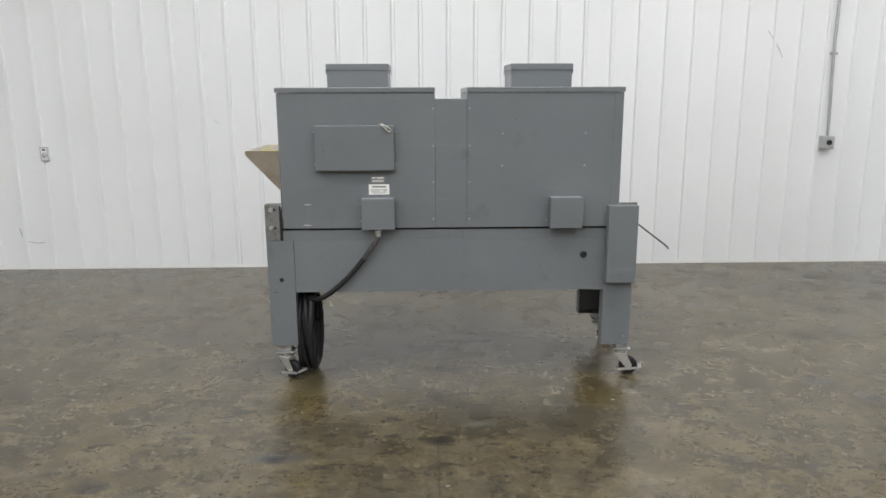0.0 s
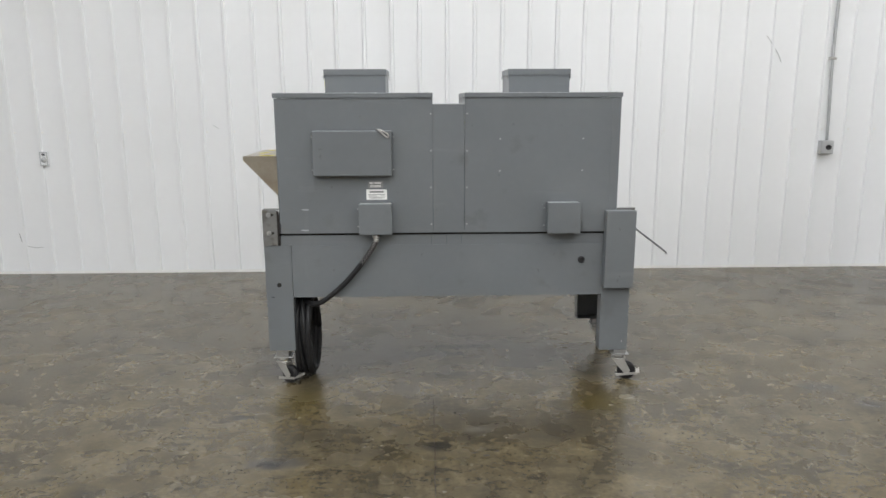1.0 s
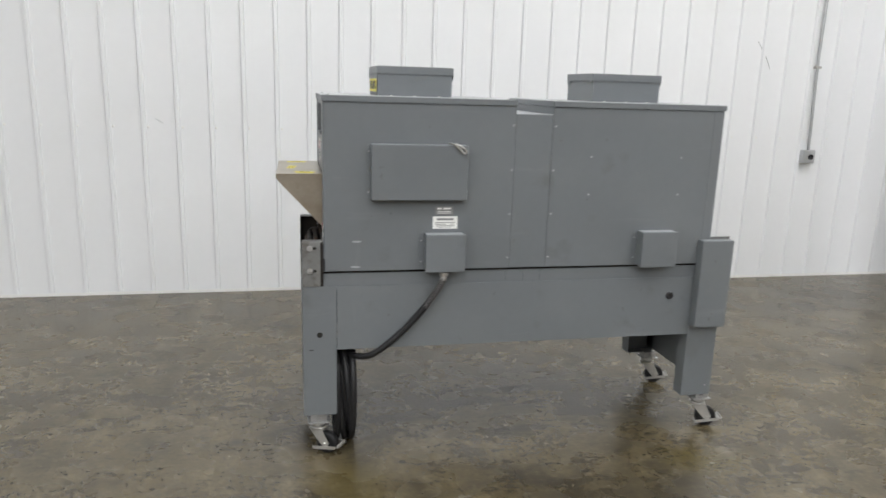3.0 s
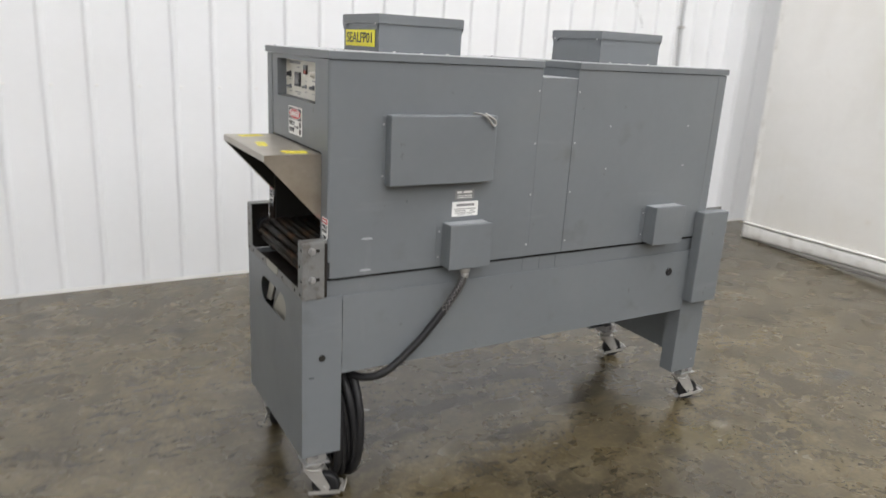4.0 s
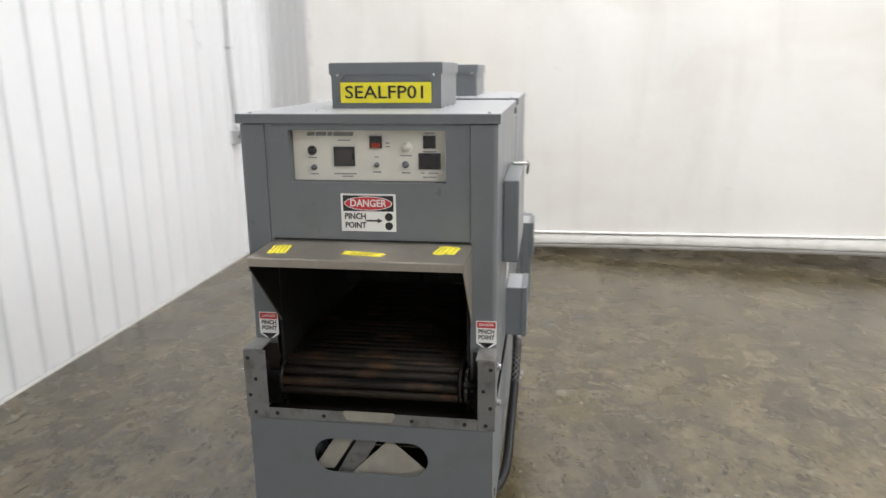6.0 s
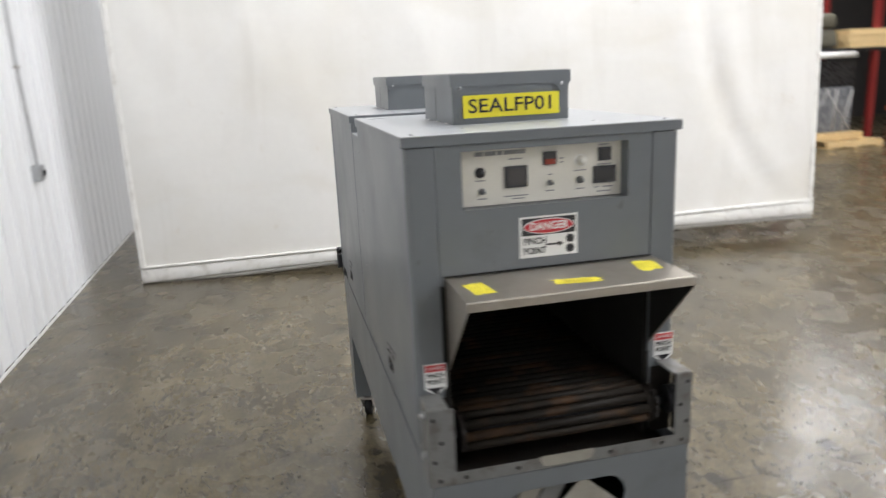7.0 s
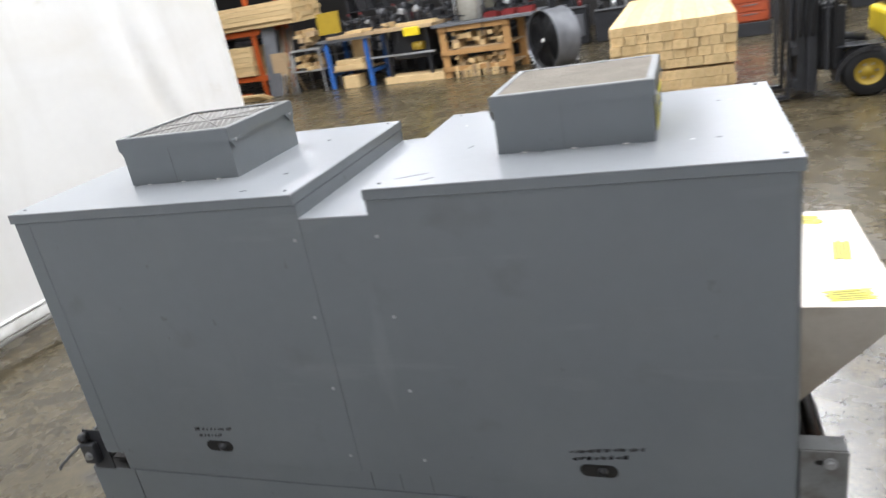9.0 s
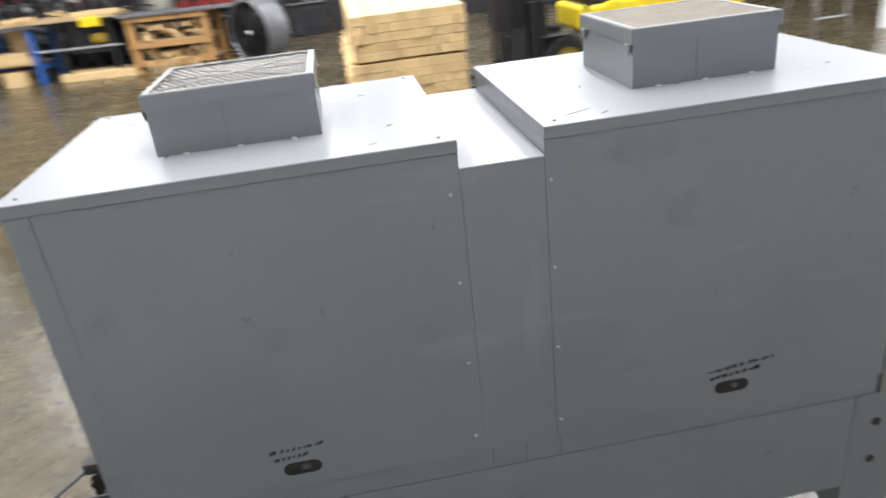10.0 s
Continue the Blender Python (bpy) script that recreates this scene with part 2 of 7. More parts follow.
WORN_STEEL = material("worn_bracket_steel", (0.170, 0.172, 0.168), 0.42, metal=0.1, vary=0.2, scale=14, tint=(0.07, 0.052, 0.036), tint_scale=22, tint_amount=0.9)
PALE_STEEL = material("pale_bare_steel", (0.34, 0.325, 0.28), 0.45, metal=0.15, vary=0.15, scale=16, tint=(0.25, 0.22, 0.17), tint_scale=14, tint_amount=0.5)
ROLLER = material("burnt_roller_steel", (0.016, 0.013, 0.010), 0.55, metal=0.2, vary=0.35, scale=9, bump=0.3, bump_scale=70, tint=(0.118, 0.060, 0.028), tint_scale=9, tint_amount=0.75, random_tint=0.5, spec=0.2)
def scattered(mat):
    """Shift the textures of each object that wears mat, so that alike pieces differ."""
    n, link = mat.node_tree.nodes, mat.node_tree.links.new
    info, shift, add = n.new("ShaderNodeObjectInfo"), n.new("ShaderNodeMath"), n.new("ShaderNodeVectorMath")
    shift.operation, shift.inputs[1].default_value = "MULTIPLY", 40.0
    link(info.outputs["Random"], shift.inputs[0])
    tc = n.new("ShaderNodeTexCoord")
    link(tc.outputs["Object"], add.inputs[0])
    link(shift.outputs[0], add.inputs[1])
    for t in [t for t in n if t.bl_idname == "ShaderNodeTexNoise"]:
        link(add.outputs[0], t.inputs["Vector"])


scattered(ROLLER)
GREASE = material("black_rusty_grease", (0.011, 0.008, 0.006), 0.6, vary=0.3, scale=14, bump=0.2, tint=(0.030, 0.014, 0.007), tint_scale=9, tint_amount=0.5)
# Near-black for black parts, and for shade painted into gaps and recesses.
NEAR_BLACK = material("near_black_matt", (0.013, 0.012, 0.010), 0.7, metal=0.2, vary=0.25, scale=6)
BLACK = material("black_rubber", (0.014, 0.014, 0.015), 0.48, vary=0.2, scale=18, bump=0.06, spec=0.3)
BLACK_PLASTIC = material("black_plastic", (0.018, 0.018, 0.02), 0.3, vary=0.1, scale=20)
DARK_STEEL = material("dark_machine_steel", (0.035, 0.036, 0.04), 0.42, metal=0.3, vary=0.25, scale=8)
DULL_STEEL = material("dull_grey_steel", (0.15, 0.155, 0.165), 0.5, metal=0.2, vary=0.2, scale=8)
CREAM = material("cream_panel_print", (0.70, 0.675, 0.60), 0.38, vary=0.05, scale=14)
PRINT_DARK = material("dark_seam_sealant", (0.07, 0.073, 0.077), 0.6)
SEAM_GREY = material("grey_seam_sealant", (0.115, 0.122, 0.128), 0.55)
PRINT_GREY = material("grey_print", (0.22, 0.22, 0.22), 0.5)
WHITE_STICKER = material("white_sticker", (0.78, 0.78, 0.76), 0.4, vary=0.04, scale=20)
RED_STICKER = material("red_sticker", (0.52, 0.035, 0.045), 0.4, vary=0.06, scale=20)
YELLOW_STICKER = material("yellow_sticker", (0.82, 0.72, 0.03), 0.42, vary=0.05, scale=16)
TAPE_PRINT = material("olive_tape_print", (0.36, 0.29, 0.03), 0.5, vary=0.2, scale=30)
YELLOW_TAPE = material("yellow_warning_tape", (0.78, 0.69, 0.05), 0.42, vary=0.10, scale=20)
AMBER_LENS = material("red_switch_lens", (0.20, 0.028, 0.012), 0.25, vary=0.1, scale=30, emit=(1.0, 0.12, 0.04, 0.05))
SMOKED = material("smoked_display_glass", (0.055, 0.05, 0.046), 0.2, vary=0.12, scale=40)
DISPLAY = material("dark_display_glass", (0.022, 0.02, 0.018), 0.14, vary=0.1, scale=30)
DUST_GREY = material("dusty_grey_mesh", (0.23, 0.205, 0.175), 0.9, vary=0.25, scale=10, bump=0.5, bump_scale=200, tint=(0.27, 0.24, 0.21), tint_scale=22, tint_amount=0.8)
FILTER_DUST = material("dusty_filter_mesh", (0.255, 0.225, 0.185), 0.9, vary=0.22, scale=14, bump=0.6, bump_scale=260)
WALL_WHITE = material("white_wall_sheet", (0.78, 0.79, 0.80), 0.36, vary=0.02, scale=1.3, tint=(0.68, 0.68, 0.66), tint_scale=0.9, tint_amount=0.25)
def stained(mat, tones):
    """Soft dirt: each tone is a colour, a stretch, a range of the noise and an amount."""
    nt = mat.node_tree
    n, link = nt.nodes, nt.links.new
    b = n["Principled BSDF"]
    out = b.inputs["Base Color"].links[0].from_socket
    tc = n.new("ShaderNodeTexCoord")
    for tone, scale, lo, hi, amount in tones:
        mp = n.new("ShaderNodeMapping")
        mp.inputs["Scale"].default_value = scale
        mp.inputs["Rotation"].default_value = (0.0, 0.0, 0.2)
        nz = n.new("ShaderNodeTexNoise")
        nz.inputs["Scale"].default_value, nz.inputs["Detail"].default_value, nz.inputs["Distortion"].default_value = 1.0, 6, 0.6
        rg = n.new("ShaderNodeMapRange")
        rg.inputs["From Min"].default_value, rg.inputs["From Max"].default_value, rg.inputs["To Max"].default_value = lo, hi, amount
        mx = n.new("ShaderNodeMix")
        mx.data_type = "RGBA"
        link(tc.outputs["Object"], mp.inputs["Vector"])
        link(mp.outputs["Vector"], nz.inputs["Vector"])
        link(nz.outputs["Fac"], rg.inputs["Value"])
        link(rg.outputs["Result"], mx.inputs["Factor"])
        link(out, mx.inputs["A"])
        mx.inputs["B"].default_value = (*tone, 1)
        out = mx.outputs["Result"]
    link(out, b.inputs["Base Color"])


CURTAIN_WHITE = material("white_vinyl_curtain", (0.78, 0.77, 0.74), 0.42, vary=0.03, scale=1.1, tint=(0.66, 0.62, 0.53), tint_scale=0.8, tint_amount=0.4, bump=0.03, bump_scale=20)
stained(CURTAIN_WHITE, (((0.66, 0.62, 0.53), (0.9, 0.9, 1.6), 0.50, 0.80, 0.45), ((0.60, 0.575, 0.52), (2.6, 2.6, 0.35), 0.54, 0.80, 0.5), ((0.55, 0.47, 0.34), (5, 5, 5), 0.68, 0.84, 0.35)))
HEM_WHITE = material("soiled_white_hem", (0.78, 0.77, 0.74), 0.4, vary=0.06, scale=6, tint=(0.42, 0.39, 0.34), tint_scale=9, tint_amount=0.6)
DARK_CLOTH = material("dim_wrapped_cloth", (0.085, 0.078, 0.055), 0.7, vary=0.3, scale=5, bump=0.3, bump_scale=14)
WRAP_GREY = material("grey_film_wrap", (0.15, 0.155, 0.165), 0.28, vary=0.25, scale=9, bump=0.3, bump_scale=24)
CHALK_GREY = material("chalky_scuff", (0.165, 0.152, 0.125), 0.6, vary=0.2, scale=40)
STRIP_GREY = material("plain_grey_strip", (0.42, 0.41, 0.39), 0.55, vary=0.12, scale=8)
CEIL_PAINT = material("pale_roof_deck", (0.76, 0.76, 0.75), 0.7, vary=0.05, scale=1)
DARK_WALL = material("dim_block_wall", (0.035, 0.032, 0.030), 0.8, vary=0.12, scale=2, bump=0.2)
CONCRETE = concrete("sealed_concrete")
PINE = timber("sawn_pine", (0.66, 0.485, 0.25), (0.50, 0.335, 0.145), 0.14)
PLY = timber("weathered_plywood", (0.46, 0.33, 0.19), (0.30, 0.20, 0.10))
BENCH_WOOD = timber("stained_bench_timber", (0.46, 0.26, 0.095), (0.30, 0.15, 0.05))
FORK_YELLOW = material("yellow_truck_paint", (0.82, 0.62, 0.02), 0.38, vary=0.06, scale=4, tint=(0.45, 0.30, 0.03), tint_scale=6, tint_amount=0.3)
BLUE = material("blue_bench_paint", (0.035, 0.13, 0.42), 0.42, vary=0.12, scale=8, tint=(0.10, 0.11, 0.14), tint_scale=10, tint_amount=0.4)
ORANGE = material("orange_rack_paint", (0.44, 0.088, 0.018), 0.42, vary=0.12, scale=8)
RED_ORANGE = material("dark_orange_paint", (0.33, 0.06, 0.018), 0.45, vary=0.15, scale=8)
RED = material("red_bin_paint", (0.17, 0.016, 0.015), 0.42, vary=0.12, scale=8)
GALV = material("galvanised_sheet", (0.48, 0.49, 0.50), 0.4, metal=0.6, vary=0.14, scale=10)
MUSTARD = material("mustard_paint", (0.37, 0.25, 0.018), 0.45, vary=0.15, scale=6)
LAMP_GLOW = material("lamp_diffuser", (0.9, 0.9, 0.9), 0.4, emit=(0.99, 0.985, 1.0, 6.0))


# ---------------------------------------------------------------- mesh helpers
def box(bm, x0, x1, y0, y1, z0, z1, bevel=0.0, seg=2, m=None):
    v = [bm.verts.new((x, y, z)) for x in (x0, x1) for y in (y0, y1) for z in (z0, z1)]
    faces = [bm.faces.new([v[i] for i in f]) for f in ((0, 1, 3, 2), (4, 6, 7, 5), (0, 4, 5, 1), (2, 3, 7, 6), (0, 2, 6, 4), (1, 5, 7, 3))]
    geo = v
    if bevel:
        edges = list({e for f in faces for e in f.edges})
        r = bmesh.ops.bevel(bm, geom=edges, offset=bevel, segments=seg, profile=0.5, affect="EDGES")
        geo = list({w for f in r["faces"] for w in f.verts})
        geo = list({w for f in r["faces"] for w in f.verts} | {w for w in v if w.is_valid})
    if m:
        bmesh.ops.transform(bm, matrix=m, verts=geo)
    return bm


def cyl(bm, p0, p1, r0, r1=None, seg=16, cap=True):
    p0, p1 = Vector(p0), Vector(p1)
    r1 = r0 if r1 is None else r1
    d = (p1 - p0).normalized()
    u = d.orthogonal().normalized()
    w = d.cross(u)
    rings = []
    for p, r in ((p0, r0), (p1, r1)):
        rings.append([bm.verts.new(p + (u * math.cos(a) + w * math.sin(a)) * r) for a in (2 * math.pi * i / seg for i in range(seg))])
    for i in range(seg):
        f = bm.faces.new((rings[0][i], rings[0][(i + 1) % seg], rings[1][(i + 1) % seg], rings[1][i]))
        f.smooth = True
    if cap:
        bm.faces.new(list(reversed(rings[0])))
        bm.faces.new(rings[1])
    return bm


def lathe(bm, profile, m=None, seg=28):
    """Turn (radius, height) pairs round local z; closed if it starts and ends at radius 0."""
    m = m or Matrix()
    rings = []
    for r, h in profile:
        if r < 1e-6:
            rings.append([bm.verts.new(m @ Vector((0, 0, h)))])
        else:
            rings.append([bm.verts.new(m @ Vector((r * math.cos(2 * math.pi * i / seg), r * math.sin(2 * math.pi * i / seg), h))) for i in range(seg)])
    for a, c in zip(rings, rings[1:]):
        for i in range(seg):
            q = [a[i % len(a)], a[(i + 1) % len(a)], c[(i + 1) % len(c)], c[i % len(c)]]
            q = list(dict.fromkeys(q))
            if len(q) > 2:
                bm.faces.new(q).smooth = True
    return bm


def smooth_path(pts, n=8):
    """Catmull-Rom through the points."""
    p = [Vector(a) for a in pts]
    p = [2 * p[0] - p[1]] + p + [2 * p[-1] - p[-2]]
    out = []
    for i in range(1, len(p) - 2):
        for k in range(n):
            t = k / n
            a, b, c, d = p[i - 1:i + 3]
            out.append(0.5 * ((2 * b) + (c - a) * t + (2 * a - 5 * b + 4 * c - d) * t * t + (3 * b - a - 3 * c + d) * t ** 3))
    return out + [p[-2]]


def tube(bm, pts, r, seg=10, radii=None):
    pts = [Vector(p) for p in pts]
    u = (pts[1] - pts[0]).orthogonal().normalized()
    rings = []
    for i, p in enumerate(pts):
        d = (pts[min(i + 1, len(pts) - 1)] - pts[max(i - 1, 0)]).normalized()
        u = (u - d * u.dot(d)).normalized()
        w = d.cross(u)
        rr = radii[i] if radii else r
        rings.append([bm.verts.new(p + (u * math.cos(2 * math.pi * k / seg) + w * math.sin(2 * math.pi * k / seg)) * rr) for k in range(seg)])
    for a, c in zip(rings, rings[1:]):
        for k in range(seg):
            bm.faces.new((a[k], a[(k + 1) % seg], c[(k + 1) % seg], c[k])).smooth = True
    bm.faces.new(list(reversed(rings[0])))
    bm.faces.new(rings[-1])
    return bm


def prism(bm, pts, m, depth):
    """A flat outline (u, v) in the plane of m, given thickness along its z."""
    lo = [bm.verts.new(m @ Vector((u, v, 0))) for u, v in pts]
    hi = [bm.verts.new(m @ Vector((u, v, depth))) for u, v in pts]
    bm.faces.new(list(reversed(lo)))
    bm.faces.new(hi)
    for i in range(len(pts)):
        j = (i + 1) % len(pts)
        bm.faces.new((lo[i], lo[j], hi[j], hi[i]))
    return bm


def capsule(cu, cv, half, r, seg=10):
    """Outline of a slot with round ends."""
    out = []
    for s, c0 in ((1, cu + half - r), (-1, cu - half + r)):
        for i in range(seg + 1):
            a = -math.pi / 2 + math.pi * i / seg
            out.append((c0 + s * r * math.cos(a), cv + s * r * math.sin(a)))
    return out


def holed(bm, outer, holes, m, depth):
    """A plate in the plane of m with holes right through it."""
    start = len(bm.verts)
    loops = []
    for pts in (outer, *holes):
        vs = [bm.verts.new(m @ Vector((u, v, 0))) for u, v in pts]
        loops.append([bm.edges.new((vs[i], vs[(i + 1) % len(vs)])) for i in range(len(vs))])
    edges = [e for l in loops for e in l]
    res = bmesh.ops.triangle_fill(bm, edges=edges, use_beauty=True)
    faces = [g for g in res["geom"] if isinstance(g, bmesh.types.BMFace)]
    ext = bmesh.ops.extrude_face_region(bm, geom=faces)
    vs = [g for g in ext["geom"] if isinstance(g, bmesh.types.BMVert)]
    shift = m.to_3x3() @ Vector((0, 0, depth))
    bmesh.ops.translate(bm, vec=shift, verts=vs)
    return bm


def mesh_of(bm, name, mat):
    bmesh.ops.recalc_face_normals(bm, faces=bm.faces)
    me = bpy.data.meshes.new(name)
    bm.to_mesh(me)
    bm.free()
    me.materials.append(mat)
    return me


def hold(name, loc, label, category, group="", kind=""):
    """An Empty at a thing's base."""
    ob = new(name)
    ob.empty_display_size = 0.1
    ob.location = loc
    return tagged(ob, label, category, group, kind)


def part(name, bm, mat, parent, label="", m=None):
    """One mesh object under a thing or a part; bm may be a mesh to share. Points are in the world unless m places them."""
    me = bm if isinstance(bm, bpy.types.Mesh) else mesh_of(bm, name, mat)
    ob = new(name, me)
    ob.parent = parent
    if parent is not None and parent.type == "EMPTY":
        ob.matrix_parent_inverse = Matrix.Translation(-parent.location)
    if m is not None:
        ob.matrix_basis = m
    return tagged(ob, label)


def thing(name, bm, mat, label, category, group="", kind="", m=None):
    me = bm if isinstance(bm, bpy.types.Mesh) else mesh_of(bm, name, mat)
    ob = new(name, me)
    if m is not None:
        ob.matrix_basis = m
    return tagged(ob, label, category, group, kind)


def slab(name, x0, x1, y0, y1, z0, z1, mat, parent, bevel=0.0, label=""):
    return part(name, box(bmesh.new(), x0, x1, y0, y1, z0, z1, bevel), mat, parent, label)


def basis(o, x, y, z):
    return Matrix(((x[0], y[0], z[0], o[0]), (x[1], y[1], z[1], o[1]), (x[2], y[2], z[2], o[2]), (0, 0, 0, 1)))


def on_end(x, y, z):      # faces -x
    return basis((x, y, z), (0, -1, 0), (0, 0, 1), (-1, 0, 0))


def on_front(x, y, z):    # faces -y
    return basis((x, y, z), (1, 0, 0), (0, 0, 1), (0, -1, 0))


def on_back(x, y, z):     # faces +y
    return basis((x, y, z), (-1, 0, 0), (0, 0, 1), (0, 1, 0))


def on_top(x, y, z):      # faces +z
    return basis((x, y, z), (1, 0, 0), (0, 1, 0), (0, 0, 1))


def rect(w, h):
    return [(-w / 2, -h / 2), (w / 2, -h / 2), (w / 2, h / 2), (-w / 2, h / 2)]


def ellipse(a, b, seg=28):
    return [(a * math.cos(2 * math.pi * i / seg), b * math.sin(2 * math.pi * i / seg)) for i in range(seg)]


def plate(name, pts, m, depth, mat, parent, label=""):
    return part(name, prism(bmesh.new(), pts, m, depth), mat, parent, label)


def lettering(text, size, mat, parent, m, width=None, bold=0.0):
    """Words in the built-in font, as a mesh."""
    cu = bpy.data.curves.new("lettering", "FONT")
    cu.body, cu.size, cu.align_x, cu.align_y = text, size, "CENTER", "CENTER"
    cu.extrude, cu.offset, cu.resolution_u = 0.0004, bold, 3
    tmp = bpy.data.objects.new("lettering", cu)
    scene.collection.objects.link(tmp)
    bpy.context.view_layer.update()
    me = bpy.data.meshes.new_from_object(tmp.evaluated_get(bpy.context.evaluated_depsgraph_get()))
    bpy.data.objects.remove(tmp)
    if width:
        xs = [v.co.x for v in me.vertices]
        k = width / (max(xs) - min(xs))
        for v in me.vertices:
            v.co.x *= k
    me.materials.clear()
    me.materials.append(mat)
    ob = new("lettering", me)
    ob.parent = parent
    if parent.type == "EMPTY":
        ob.matrix_parent_inverse = Matrix.Translation(-parent.location)
    ob.matrix_basis = m
    return ob


SCREW = mesh_of(lathe(bmesh.new(), [(0.0, 0.0030), (0.0024, 0.0027), (0.0041, 0.0013), (0.0045, 0.0)], seg=10), "screw", SCREW_STEEL)
SCREW_DARK = mesh_of(lathe(bmesh.new(), [(0.0, 0.0030), (0.0024, 0.0027), (0.0041, 0.0013), (0.0045, 0.0)], seg=10), "screw", DULL_STEEL)
SCREW_BLACK = mesh_of(lathe(bmesh.new(), [(0.0, 0.0022), (0.003, 0.002), (0.0052, 0.001), (0.0056, 0.0)], seg=10), "screw", NEAR_BLACK)
BOLT = mesh_of(cyl(cyl(bmesh.new(), (0, 0, 0), (0, 0, 0.003), 0.013, seg=14), (0, 0, 0.003), (0, 0, 0.011), 0.0085, seg=6), "bolt", SCREW_STEEL)


def screws(places, parent, mesh=None):
    for m in places:
        part("screw", mesh or SCREW, None, parent, m=m)


# ---------------------------------------------------------------- the building
def build_floor():
    fl = tagged(new("floor"), "glossy sealed grey-brown concrete floor with dark stains", "floor", kind="structure")
    me_base = mesh_of(box(bmesh.new(), -11, 15, -15, 7.2, -0.3, -0.012), "base", DARK_WALL)
    part("base", me_base, None, fl)
    xs = [-11, -4.62, 4.5, 9.06, 15]
    ys = [-15, -10.4, -5.9, -1.4, 7.2]
    for a, b in zip(xs, xs[1:]):
        for c, d in zip(ys, ys[1:]):
            part("slab", box(bmesh.new(), a + 0.0008, b - 0.0008, c + 0.0008, d - 0.0008, -0.011, 0.0), CONCRETE, fl)
    # a hairline crack, a pale scratch and small chips
    rng = random.Random(4)
    mid = [(-0.034 + 0.004 * noise.noise((k * 0.35, 2.0, 0.5)) - 0.012 * (k / 44) ** 2, 3.72 - k * 0.05, 0.0012 + 0.0010 * rng.random()) for k in range(45)]
    plate("crack", [(x - w, y) for x, y, w in mid] + [(x + w, y) for x, y, w in reversed(mid)], on_top(0, 0, 0.0003), 0.0004, GREASE, fl, "dark hairline crack")
    plate("scratch", [(-0.505, 3.497), (-0.40, 3.507), (-0.275, 3.530), (-0.272, 3.536), (-0.40, 3.514), (-0.50, 3.501)], on_top(0, 0, 0.0003), 0.0004, CHALK_GREY, fl, "pale scratch")
    for x, y, w in ((0.085, 3.52, 0.006), (0.18, 3.365, 0.010), (0.25, 3.35, 0.008), (0.205, 3.30, 0.012), (0.90, 3.62, 0.016), (-0.36, 3.20, 0.008), (-0.28, 3.21, 0.006), (0.0, 2.80, 0.011), (0.35, 2.66, 0.016), (0.31, 3.27, 0.009)):
        pts = [(w * rng.uniform(0.6, 1.2) * math.cos(a), 0.7 * w * rng.uniform(0.6, 1.2) * math.sin(a)) for a in (math.pi * k / 4 for k in range(8))]
        plate("scuff", pts, on_top(x, y, 0.0003), 0.0004, CHALK_GREY, fl, "pale scuff")
    for x, y, w in ((0.20, 3.425, 0.010), (0.235, 3.43, 0.009), (0.275, 3.42, 0.010), (0.15, 3.13, 0.014), (0.20, 3.10, 0.018), (0.25, 3.14, 0.012), (0.60, 3.33, 0.012), (-0.735, 3.10, 0.016)):
        pts = [(1.4 * w * rng.uniform(0.5, 1.2) * math.cos(a), 0.6 * w * rng.uniform(0.5, 1.2) * math.sin(a)) for a in (math.pi * k / 4 for k in range(8))]
        plate("chip", pts, on_top(x, y, 0.0003), 0.0004, GREASE, fl, "dark chip")


